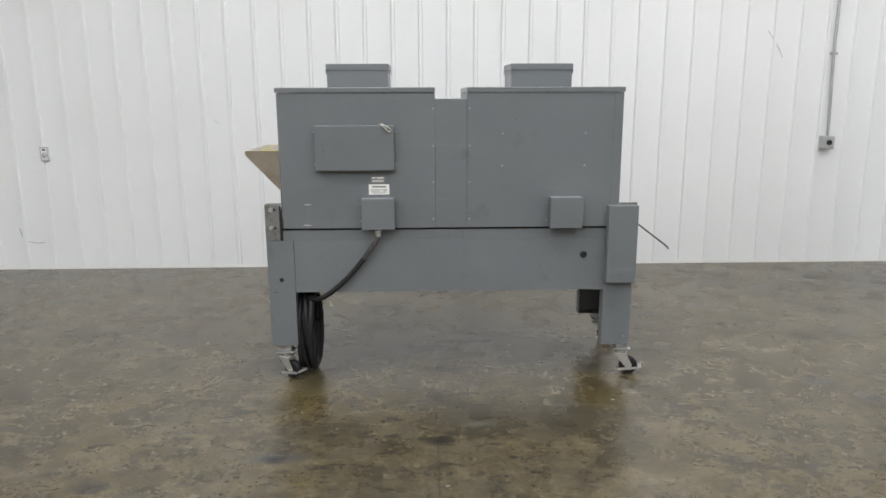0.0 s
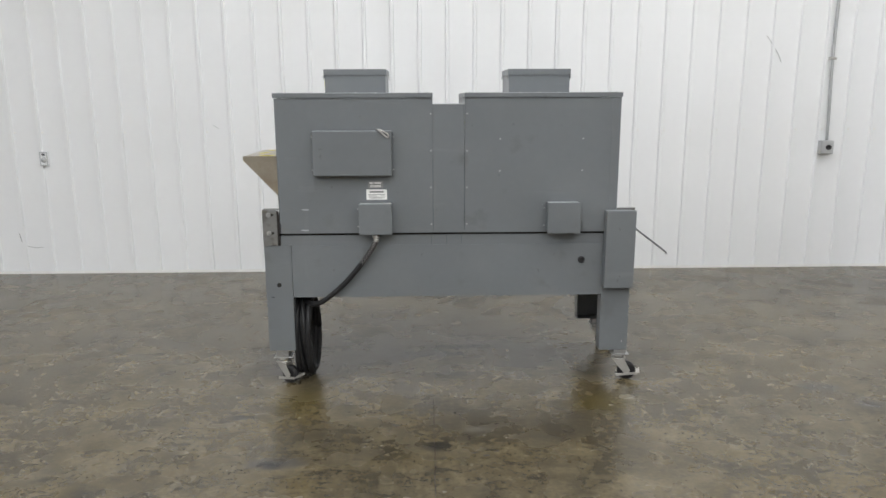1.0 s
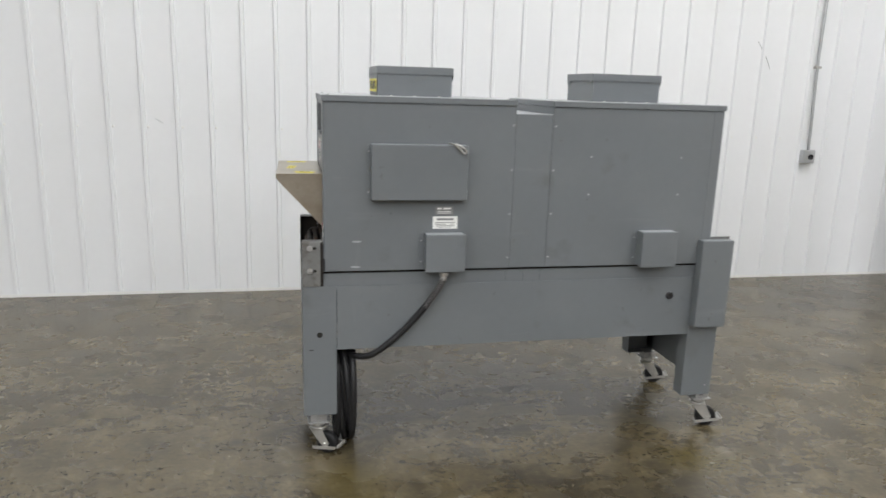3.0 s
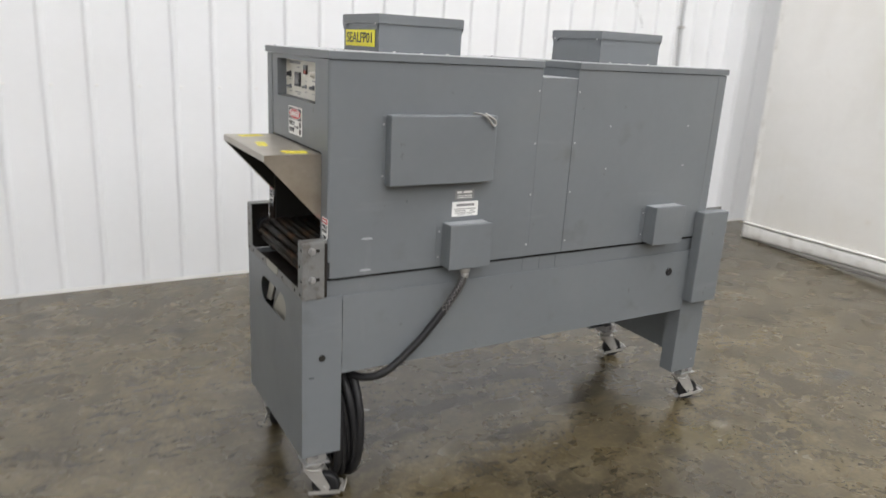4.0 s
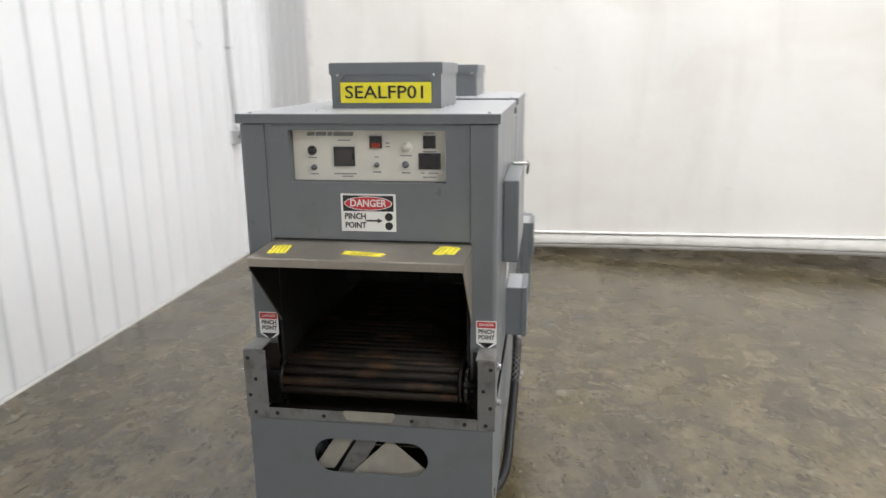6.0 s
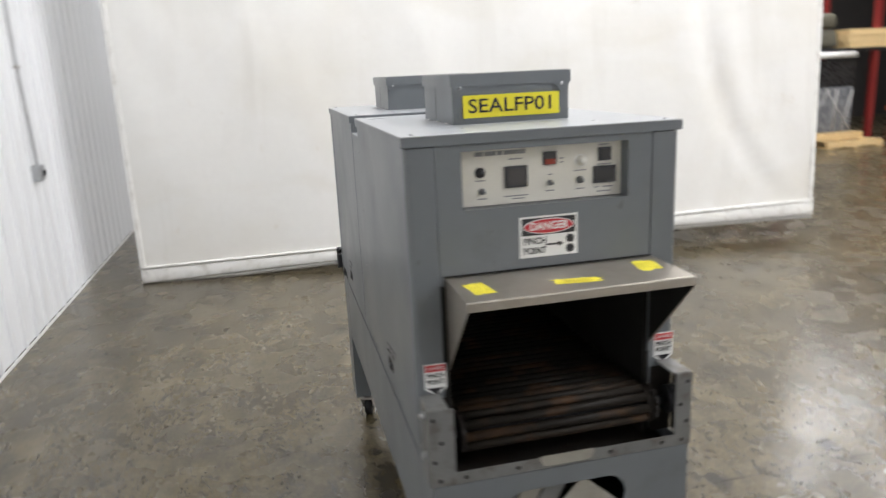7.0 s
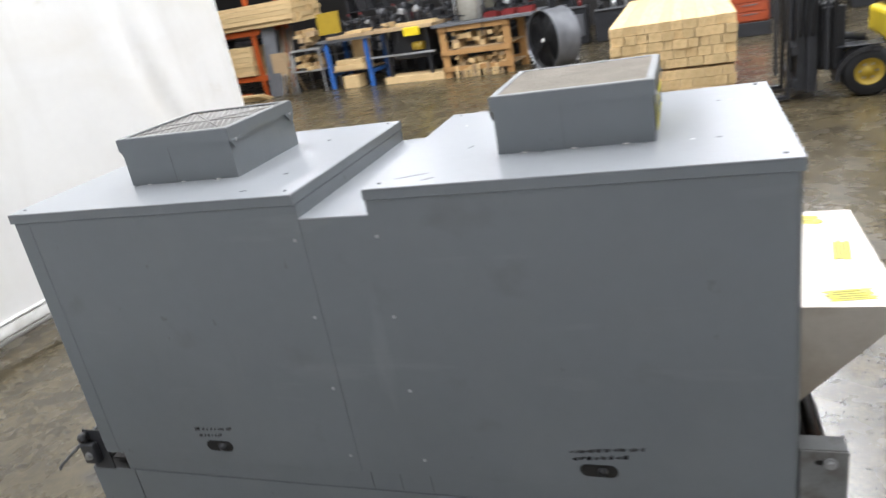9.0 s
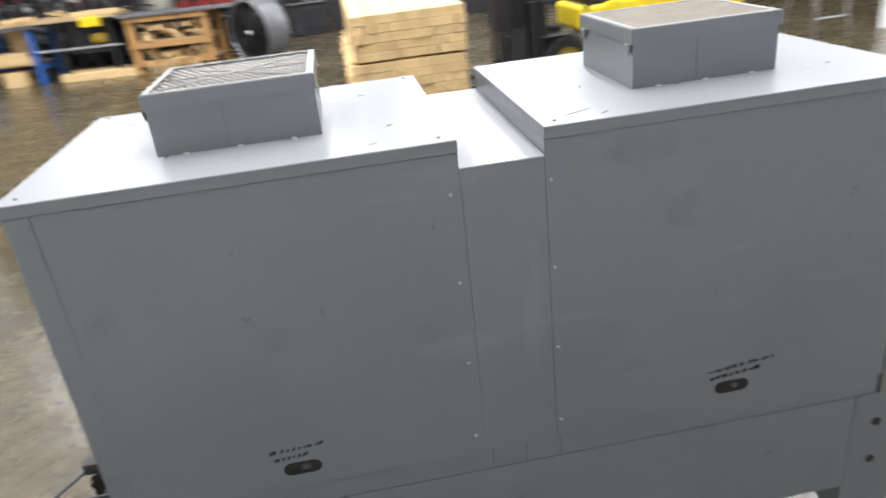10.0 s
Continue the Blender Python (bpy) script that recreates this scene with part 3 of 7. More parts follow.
def build_shell():
    # ribbed sheet wall of the bay
    wn = thing("wall_north", box(bmesh.new(), -11, 15, 6.752, 6.95, 0, CEIL_Z), WALL_WHITE, "white wall clad in narrow ribbed metal sheet", "wall", kind="structure")
    pitch, ribs = 0.2455, 4
    prof = []
    for k in range(ribs):
        u = k * pitch
        prof += [(u, 0.0), (u + pitch - 0.040, 0.0), (u + pitch - 0.031, 0.020), (u + pitch - 0.009, 0.020)]
    prof.append((ribs * pitch, 0.0))
    bm = bmesh.new()
    rows = []
    for z in (0.012, CEIL_Z):
        rows.append([bm.verts.new((u, -d, z)) for u, d in prof])
    for i in range(len(prof) - 1):
        bm.faces.new((rows[0][i], rows[0][i + 1], rows[1][i + 1], rows[1][i]))
    back = [[bm.verts.new((u, 0.03, z)) for u in (0.0, ribs * pitch)] for z in (0.012, CEIL_Z)]
    bm.faces.new((back[0][0], back[1][0], back[1][1], back[0][1]))
    sheet = mesh_of(bm, "sheet", WALL_WHITE)
    bs = bmesh.new()
    for k in range(ribs):
        for z in (1.30, 3.3, 5.2):
            lathe(bs, [(0.0, 0.006), (0.006, 0.004), (0.009, 0.0)], on_front(k * pitch + 0.012, 0.0, z), seg=8)
    fixings = mesh_of(bs, "fixings", HEM_WHITE)
    x = -11 + 0.112
    while x < 14.2:
        ob = part("sheet", sheet, None, wn, m=Matrix.Translation((x, BAY_WALL_Y, 0)))
        part("fixings", fixings, None, ob)
        x += ribs * pitch
    # scrapes on the sheets
    for k, (pts, mat) in enumerate((([(3.02, 2.13), (3.06, 2.08), (3.13, 1.98), (3.17, 1.90)], PRINT_GREY), ([(3.045, 2.10), (3.11, 1.99)], GALV), ([(-3.83, 0.38), (-3.80, 0.28), (-3.70, 0.245), (-3.62, 0.25)], PRINT_GREY), ([(-1.98, 1.36), (-1.93, 1.33)], GALV))):
        part("scrape", tube(bmesh.new(), smooth_path([(a, BAY_WALL_Y - 0.001, b) for a, b in pts], 4), 0.0022, 5), mat, wn)
    part("base_trim", box(bmesh.new(), -11, 15, BAY_WALL_Y - 0.026, BAY_WALL_Y - 0.0205, 0.0, 0.022), WHITE_STICKER, wn)
    thing("wall_bay_west", box(bmesh.new(), -7.4, -7.2, -3.4, 6.69, 0, CEIL_Z), WALL_WHITE, "plain white partition wall closing the bay", "wall", kind="structure")
    for name, a in (("wall_south", (-11, 15, -15.2, -15)), ("wall_west", (-11.2, -11, -15, 6.95)), ("wall_east", (15, 15.2, -15, 6.95))):
        thing(name, box(bmesh.new(), *a, 0, CEIL_Z), DARK_WALL, "plain warehouse wall", "wall", kind="structure")
    bm = box(bmesh.new(), -11.2, 15.2, -15.2, 6.95, CEIL_Z, CEIL_Z + 0.15)
    for k in range(12):
        y = -14 + k * 1.8
        box(bm, -11, 15, y, y + 0.06, CEIL_Z - 0.22, CEIL_Z)
    thing("ceiling", bm, CEIL_PAINT, "pale roof deck with narrow purlins", "ceiling", kind="structure")


def build_lights():
    spots = [(-5.2, 0.6), (-0.8, 4.1), (-0.8, 0.6), (2.9, 4.1), (2.2, 1.9)] + [(x, -3.0) for x in (-6.2, -2.4, 0.3, 2.9, 7.4, 11.0)] + [(x, -5.8) for x in (-6.2, -4.2, -2.4, 0.8, 2.4, 4.4, 6.6, 9.0, 11.0)] + [(6.4, 4.4), (7.4, 0.4), (11.0, 2.0), (-4.0, -1.4), (-3.2, -9.6), (-1.4, -10.6), (-2.4, -13.4)]
    lamp = None
    for x, y in spots:
        m = Matrix.Translation((x, y, CEIL_Z - 0.5))
        if lamp is None:
            lamp = hold("ceiling_light", (0, 0, 0), "white strip light hung from the roof", "ceiling light", "strip lights under the roof")
            part("housing", box(bmesh.new(), -0.17, 0.17, -1.2, 1.2, 0.0, 0.09, 0.01), CEIL_PAINT, lamp)
            part("diffuser", box(bmesh.new(), -0.15, 0.15, -1.17, 1.17, -0.035, -0.001, 0.008), LAMP_GLOW, lamp)
            for k in (-0.9, 0.9):
                part("hanger", cyl(bmesh.new(), (0, k, 0.09), (0, k, 0.5), 0.005, seg=6), ZINC, lamp)
            lamp.matrix_basis = m
        else:
            copy_thing(lamp, m)
    tube_light = bpy.data.lights.new("strip_light", "AREA")
    tube_light.shape, tube_light.size, tube_light.size_y = "RECTANGLE", 0.30, 2.34
    tube_light.energy, tube_light.color = LAMP_WATTS, (0.99, 0.985, 1.0)
    for ob in [o for o in scene.objects if o.parent is None and o.name.split(".")[0] == "ceiling_light"]:
        beam = new("strip_light", tube_light)
        beam.parent = ob
        beam.matrix_basis = Matrix.Translation((0, 0, -0.037))


def build_curtain():
    """Partition curtain hung askew across the bay, with a stiff white bottom bar that clears the floor towards its free end."""
    p0, p1 = Vector((4.32, 6.175, 0)), Vector((3.56, -0.29, 0))
    along = p1 - p0
    side = Vector((along.y, -along.x, 0)).normalized()     # towards the bay
    if side.x > 0:
        side = -side
    n, nz, top = 220, 64, CEIL_Z - 0.3

    def foot(u):
        return 0.006 + 0.198 * u

    def lift(u):
        return 0.042 * math.sin(math.pi * u)

    def at(u, z, out=0.0):
        k = 0.016 * math.sin(u * 13 + 0.6) + 0.010 * math.sin(u * 33 + z * 0.7) + 0.022 * noise.noise((u * 5.6, z * 0.5, 3.1)) + 0.011 * noise.noise((u * 24 + z * 1.3, z * 1.1 - u * 6, 7.7))
        fold = (u - 0.795 - 0.24 * math.exp(-z / 0.9)) / 0.016          # slack crease running down to the free corner
        k -= 0.042 * math.exp(-fold * fold) - 0.015 * math.exp(-(fold - 1.8) ** 2)
        k *= min(1, max(0, z - 0.2) * 0.6)
        u -= 0.010 * max(0.0, u - 0.9) * 10 * min(z, 3.0) / 2.2        # the free edge leans back
        p = p0 + along * u + side * (k + out)
        return Vector((p.x, p.y, z))

    cur = hold("curtain", (p0 + along * 0.5)[:], "tall white vinyl partition curtain, soiled above its stiff bottom bar", "curtain")
    bm = bmesh.new()
    sheets = []
    for off in (0.0, -0.004):
        sheets.append([[bm.verts.new(at(i / n, foot(i / n) + 0.10 + (top - foot(i / n) - 0.10) * j / nz, off)) for j in range(nz + 1)] for i in range(n + 1)])
    for g in sheets:
        for i in range(n):
            for j in range(nz):
                bm.faces.new((g[i][j], g[i + 1][j], g[i + 1][j + 1], g[i][j + 1])).smooth = True
    for i in (0, n):
        for j in range(nz):
            bm.faces.new((sheets[0][i][j], sheets[0][i][j + 1], sheets[1][i][j + 1], sheets[1][i][j]))
    part("sheet", bm, CURTAIN_WHITE, cur)

    def run(profile, mat, name, label, rough=0.002):
        bm = bmesh.new()
        rows = []
        for i in range(n + 1):
            u = i / n
            j = rough * noise.noise((u * 20, 0.3, 1))
            rows.append([bm.verts.new(p0 + along * u + side * (o + j) + Vector((0, 0, max(foot(u) + v + (lift(u) if v < 0.02 else 0), 0.002)))) for o, v in profile])
        m = len(profile)
        for a, c in zip(rows, rows[1:]):
            for k in range(m):
                bm.faces.new((a[k], c[k], c[(k + 1) % m], a[(k + 1) % m])).smooth = True
        bm.faces.new(rows[0])
        bm.faces.new(list(reversed(rows[-1])))
        return part(name, bm, mat, cur, label)

    run([(0.016, 0.0), (0.020, 0.01), (0.020, 0.118), (0.016, 0.126), (-0.016, 0.126), (-0.018, 0.0)], HEM_WHITE, "bottom_bar", "scuffed white bottom bar")
    run([(0.026, 0.136), (0.028, 0.146), (0.022, 0.154), (0.008, 0.156), (0.0, 0.136)], HEM_WHITE, "seam", "white welded seam")
    # grey strip filling part of the gap below the bar
    run([(0.004, -0.045), (0.006, -0.001), (-0.004, -0.001), (-0.006, -0.045)], STRIP_GREY, "skirt", "grey strip below the bottom bar")
    for u in (0.003, 0.997):
        bm = bmesh.new()
        c = p0 + along * u
        m = basis((c.x, c.y, 0), along.normalized(), side, (0, 0, 1))
        if u > 0.5:
            m = m @ Matrix(((1, 0, -0.029, 0), (0, 1, 0, 0), (0, 0, 1, 0), (0, 0, 0, 1)))
        box(bm, -0.022, 0.022, -0.012, 0.024, foot(u) + 0.158, top if u < 0.5 else 3.0, 0.005, 1, m)
        if u > 0.5:
            box(bm, -0.109, -0.065, -0.012, 0.024, 3.001, top, 0.005, 1, basis((c.x, c.y, 0), along.normalized(), side, (0, 0, 1)))
        part("edge_strip", bm, HEM_WHITE, cur)
        for z in (0.025, 0.10, 0.22):
            part("rivet", SCREW, None, cur, m=basis(c + side * (0.0205 if z < 0.15 else 0.0245) + Vector((0, 0, foot(u) + z)) + along.normalized() * (0.03 if u < 0.5 and z < 0.15 else (-0.03 if z < 0.15 else 0)), along.normalized(), (0, 0, 1), side))
    bm = bmesh.new()
    m = basis((p0.x, p0.y, 0), along.normalized(), side, (0, 0, 1))
    box(bm, 0, along.length, -0.03, 0.03, top, CEIL_Z - 0.221, 0, 1, m)
    part("track", bm, GALV, cur)


def build_wall_fittings():
    w = BAY_WALL_Y
    b = hold("junction_box", (3.66, w, 1.07), "small grey outlet box on the wall below a conduit", "outlet box")
    part("box", box(bmesh.new(), 3.575, 3.695, w - 0.075, w - 0.001, 1.079, 1.199, 0.006), GALV, b)
    part("cover", box(bmesh.new(), 3.581, 3.689, w - 0.081, w - 0.0755, 1.085, 1.193, 0.002), GALV, b)
    part("socket", cyl(bmesh.new(), (3.640, w - 0.094, 1.139), (3.640, w - 0.0815, 1.139), 0.024, seg=18), BLACK_PLASTIC, b, "black round socket")
    c = hold("conduit", (3.66, w, 1.2), "thin grey steel conduit clipped to the wall", "conduit")
    pts = smooth_path([(3.635, w - 0.05, 1.2), (3.632, w - 0.045, 1.45), (3.620, w - 0.036, 1.95), (3.620, w - 0.036, 2.5), (3.615, w - 0.036, CEIL_Z - 0.03)], 6)
    part("pipe", tube(bmesh.new(), pts, 0.0125, 10), GALV, c)
    for z in (1.92, 3.3, 4.8):
        part("clip", box(bmesh.new(), 3.590, 3.650, w - 0.054, w - 0.019, z, z + 0.022, 0.004), ZINC, c)
    for x, z, lab in ((-3.51, 1.07, "small pale wall control with a grey dial"), (-0.05, 1.07, "small pale wall outlet plate")):
        o = hold("wall_outlet", (x, w, z), lab, "wall outlet", "outlets on the ribbed wall")
        part("plate", box(bmesh.new(), x - 0.038, x + 0.038, w - 0.03, w - 0.001, z - 0.065, z + 0.065, 0.006), WALL_WHITE, o)
        if x < -1:
            part("frame", holed(bmesh.new(), rect(0.070, 0.122), [rect(0.056, 0.108)], on_front(x, w - 0.03, z), 0.003), GALV, o)
            part("dial", lathe(bmesh.new(), [(0.0, 0.012), (0.018, 0.011), (0.024, 0.004), (0.025, 0.0)], on_front(x, w - 0.0305, z - 0.012), 18), GALV, o, "grey round dial")
            part("toggle", box(bmesh.new(), x - 0.014, x + 0.014, w - 0.035, w - 0.0305, z + 0.028, z + 0.046, 0.003), DULL_STEEL, o)
        else:
            for dz in (-0.03, 0.03):
                part("receptacle", box(bmesh.new(), x - 0.018, x + 0.018, w - 0.034, w - 0.0305, z + dz - 0.017, z + dz + 0.017, 0.004), GALV, o)


# ---------------------------------------------------------------- the shrink tunnel
X0, X1, YF, YB = -0.86, 0.978, 3.95, 4.635
YR = 4.626                     # rear plane of the base frame
ZB, ZT = 0.868, 1.612          # heat chamber
NL, NR, NZ = -0.025, 0.144, 1.55   # bridge between the two chambers
E0 = -0.945                    # conveyor end
OP0, OP1, OPZ = 4.035, 4.545, 1.262   # tunnel mouth


def duct_box(mach, xa, xb, slatted):
    ya, yb, z0, z1 = 4.132, 4.452, ZT, 1.737
    t = 0.003
    def ring(d):
        return [(xa + d, ya + d), (xb - d, ya + d), (xb - d, yb - d), (xa + d, yb - d)]
    bm = holed(bmesh.new(), ring(0.002), [ring(0.002 + t)], on_top(0, 0, z0), z1 - 0.002 - z0)
    body = part("fan_cowl", bm, GREY, mach, "grey sheet-metal cowl on the chamber roof")
    # folded lid frame: lip and a rim turned inwards
    bm = bmesh.new()
    lip, rim = 0.030, 0.013
    box(bm, xa - 0.003, xb + 0.003, ya - 0.003, ya + 0.0015, z1 - lip, z1)
    box(bm, xa - 0.003, xb + 0.003, yb - 0.0015, yb + 0.003, z1 - lip, z1)
    box(bm, xa - 0.003, xa + 0.0015, ya + 0.0015, yb - 0.0015, z1 - lip, z1)
    box(bm, xb - 0.0015, xb + 0.003, ya + 0.0015, yb - 0.0015, z1 - lip, z1)
    part("lid_frame", bm, GREY, body, "folded grey lid frame")
    bm = bmesh.new()
    box(bm, xa, xb, ya, ya + rim, z1 - 0.0005, z1 + 0.002)
    box(bm, xa, xb, yb - rim, yb, z1 - 0.0005, z1 + 0.002)
    box(bm, xa, xa + rim, ya + rim, yb - rim, z1 - 0.0005, z1 + 0.002)
    box(bm, xb - rim, xb, ya + rim, yb - rim, z1 - 0.0005, z1 + 0.002)
    part("rim", bm, PALE_RIM, body, "worn pale rim round the opening")
    # corner tabs
    for x, s in ((xa - 0.0032, -1), (xb + 0.0032, 1)):
        for y, q in ((ya, 1), (yb, -1)):
            m = basis((x, y, z1 - lip), (0, q, 0), (0, 0, 1), (s, 0, 0))
            plate("tab", [(0, 0), (0.045, 0), (0.026, -0.022), (0.012, -0.022)][:4], m, 0.0015, GREY, body)
            part("screw", SCREW, None, body, m=basis((x + s * 0.0015, y + q * 0.022, z1 - lip - 0.003), (0, 1, 0), (0, 0, 1), (s, 0, 0)))
    xc = (xa + xb) / 2 + 0.02
    for y, f in ((yb - 0.0015, on_back),):
        plate("seam", rect(0.0016, 0.09), f(xc, y, z0 + 0.048), 0.0006, SEAM_GREY, body)
    # foot flanges on the roof
    for k in range(3):
        x = xa + 0.06 + k * (xb - xa - 0.12) / 2
        for y, q in ((ya, -1), (yb, 1)):
            part("sealant", box(bmesh.new(), x - 0.006, x + 0.006, min(y, y + q * 0.005), max(y, y + q * 0.005), z0 + 0.0005, z0 + 0.003, 0.001, 1), HEM_WHITE, body, "blob of white sealant")
    if slatted:
        deck = part("grille", box(bmesh.new(), xa + 0.006, xb - 0.006, ya + 0.006, yb - 0.006, z1 - 0.016, z1 - 0.010), DUST_GREY, body, "dusty grey filter under an expanded-metal grille")
        # expanded-metal mesh: two sets of slanted strands
        ax, bx, ay, by = xa + 0.008, xb - 0.008, ya + 0.008, yb - 0.008
        for slant in (0.55, -0.55):
            run = slant * (by - ay)
            for i in range(38):
                u = ax - abs(run) + (bx - ax + 2 * abs(run)) * i / 37
                lo, hi = 0.0, 1.0
                for edge, far in ((ax, False), (bx, True)):
                    k = (edge - u) / run
                    if (run > 0) != far:
                        lo = max(lo, k)
                    else:
                        hi = min(hi, k)
                if hi - lo < 0.05:
                    continue
                p, q = (u + run * lo, ay + (by - ay) * lo, z1 - 0.004), (u + run * hi, ay + (by - ay) * hi, z1 - 0.004)
                part("strand", cyl(bmesh.new(), p, q, 0.0017, seg=5), SLAT_PAINT, body)
        for a, b in (((xa + 0.03, ya + 0.05), (xb - 0.03, yb - 0.04)), ((xa + 0.04, yb - 0.03), (xb - 0.05, ya + 0.04)), ((xa + 0.02, (ya + yb) / 2), (xb - 0.02, (ya + yb) / 2 + 0.01))):
            part("strut", tube(bmesh.new(), [(a[0], a[1], z1 - 0.001), (b[0], b[1], z1 - 0.001)], 0.0019, 6), SLAT_PAINT, body, "pale cross strut")
    else:
        bm = bmesh.new()
        nx, ny = 36, 30
        g = [[bm.verts.new((xa + 0.01 + (xb - xa - 0.02) * i / nx, ya + 0.01 + (yb - ya - 0.02) * j / ny, z1 + 0.0004 + 0.0012 * noise.noise((i * 0.7, j * 0.7, 1.5)))) for j in range(ny + 1)] for i in range(nx + 1)]
        for i in range(nx):
            for j in range(ny):
                bm.faces.new((g[i][j], g[i + 1][j], g[i + 1][j + 1], g[i][j + 1]))
        part("filter", bm, FILTER_DUST, body, "dust-caked brown air filter")
        part("opening", box(bmesh.new(), xa + 0.006, xb - 0.006, ya + 0.006, yb - 0.006, z1 - 0.02, z1 - 0.012), NEAR_BLACK, body)
    return body


def chambers(mach):
    t = 0.006
    # side skins, front and back, with the bridge panel between
    for y0, y1, f in ((YF + 0.006, YF + 0.006 + t, on_front), (YB - 0.006 - t, YB - 0.006, on_back)):
        yo = y0 if f is on_front else y1
        g = 0.0007 if f is on_front else 0.0002
        sg = 1 if f is on_front else -1
        ye, yi, r = yo, yo + sg * t, 0.013
        xo = X0 + 0.004
        arc = [(xo + r - r * math.cos(a), ye + sg * (r - r * math.sin(a))) for a in (math.pi / 2 * k / 6 for k in range(7))]
        post = 4.0245 if sg > 0 else 4.5605
        outline = [(NL - g, yi), (NL - g, ye)] + arc[::-1] + [(xo, post), (xo + t, post), (xo + t, yi + sg * 0.008), (xo + 0.014, yi)]
        bm = prism(bmesh.new(), outline, basis((0, 0, ZB), (1, 0, 0), (0, 1, 0), (0, 0, 1)), ZT - 0.0275 - ZB)
        left = part("side_panel", bm, GREY, mach, "grey side skin folded round the entry corner")
        mid = slab("bridge_panel", NL + g, NR - g, y0 + (0.001 if f is on_front else 0), y1 - (0 if f is on_front else 0.001), ZB, NZ, GREY, mach, 0.0005)
        right = slab("side_panel", NR + g, X1 - 0.005, y0, y1, ZB, ZT - 0.0275, GREY, mach, 0.0006)
        yo2 = yo + (0.001 if f is on_front else -0.001)
        screws([f(x, yo, z) for x in (NL - 0.011,) for z in (1.503, 1.309, 1.114, 0.915)], left)
        screws([f(NR + 0.013 - (0 if f is on_front else -0.008), yo, z) for z in (1.503, 1.309, 1.114, 0.915)], right)
        if f is on_front:
            screws([f(x, yo, z) for x in (0.333, 0.776) for z in (1.371, 1.201)], right)
    # end corner posts with rounded folds
    for x0, x1 in ((X1 - 0.055, X1 - 0.0045),):
        for y0, y1 in ((YF + 0.004, 4.0245), (4.5605, YB - 0.004)):
            slab("corner_post", x0, x1, y0, y1, ZB, ZT - 0.026, GREY, mach, 0.011 if x0 < 0 else 0.004)
    # bulkheads either side of the bridge
    slab("bulkhead", NL - 0.006, NL - 0.0015, YF + 0.013, YB - 0.013, 1.30, ZT - 0.027, GREY, mach)
    slab("bulkhead", NR + 0.0015, NR + 0.006, YF + 0.013, YB - 0.013, 1.30, ZT - 0.027, GREY, mach)
    roof = slab("bridge_roof", NL - 0.001, NR + 0.001, YF + 0.0065, YB - 0.0065, NZ + 0.0005, NZ + 0.0035, GREY_DUST_GLARE, mach, 0.001)
    # roofs: folded lids with a lip all round
    for a, b in ((X0, NL), (NR, X1)):
        # the lid colour holds the glare of the lamps as well as dust
        lid = part("roof_lid", box(bmesh.new(), a, b, YF, YB, ZT - 0.003, ZT, 0.0012), GREY_DUST_GLARE, mach, "grey folded roof lid paled by dust and painted lamp glare")
        for e in ((a, b, YF, YF + 0.0025), (a, b, YB - 0.0025, YB), (a, a + 0.0025, YF + 0.0027, YB - 0.0027), (b - 0.0025, b, YF + 0.0027, YB - 0.0027)):
            part("lid_edge", box(bmesh.new(), *e, ZT - 0.025, ZT - 0.0032), GREY, lid, "grey folded lid edge")
        screws([on_top(x, y, ZT) for x in (a + 0.03, b - 0.03) for y in (YF + 0.03, YB - 0.03)], lid, SCREW_DARK)
        rng = random.Random(int(a * 50) + 9)
        for x, y, ang, ln in (((-0.115, 4.565, 22, 0.075), (-0.16, 4.595, 35, 0.03), (-0.19, 4.36, 60, 0.025)) if a < 0 else ((0.30, 4.58, 10, 0.02), (0.86, 4.10, 70, 0.03))):
            pts = [(-ln / 2, 0.0), (-ln / 6, -0.0022), (ln / 4, -0.0012), (ln / 2, 0.0015), (ln / 5, 0.0028), (-ln / 4, 0.0016)]
            plate("scuff", pts, on_top(x, y, ZT) @ pose(0, 0, 0, 0, 0, ang), 0.0005, PRINT_DARK, lid)
        for k in range(7):
            x = rng.uniform(a + 0.05, b - 0.05)
            plate("scuff", ellipse(rng.uniform(0.003, 0.007), rng.uniform(0.002, 0.004), 8), on_top(x, rng.choice((4.12, 4.462)) + rng.uniform(-0.008, 0.008), ZT) @ pose(0, 0, 0, 0, 0, rng.uniform(0, 90)), 0.0008, WHITE_STICKER if k % 2 else PRINT_DARK, lid)
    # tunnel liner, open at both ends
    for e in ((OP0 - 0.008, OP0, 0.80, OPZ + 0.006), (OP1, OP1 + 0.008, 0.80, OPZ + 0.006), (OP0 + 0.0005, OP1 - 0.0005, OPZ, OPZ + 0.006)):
        slab("tunnel_liner", X0 + 0.01, X1 - 0.02, *e, NEAR_BLACK, mach, label="black tunnel lining")
    # added black plates that close the see-through gaps beside the liner
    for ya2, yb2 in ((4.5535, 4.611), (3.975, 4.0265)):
        slab("baffle", -0.30, -0.296, ya2, yb2, 0.785, ZT - 0.03, NEAR_BLACK, mach)
    # heat curtain strips well inside, unseen, added to keep the tunnel dark
    me = mesh_of(box(bmesh.new(), -0.0015, 0.0015, -0.023, 0.026, 0.985, OPZ - 0.002), "curtain_strip", NEAR_BLACK)
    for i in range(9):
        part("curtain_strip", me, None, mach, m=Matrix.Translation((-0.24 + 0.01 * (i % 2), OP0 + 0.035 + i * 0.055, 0)))
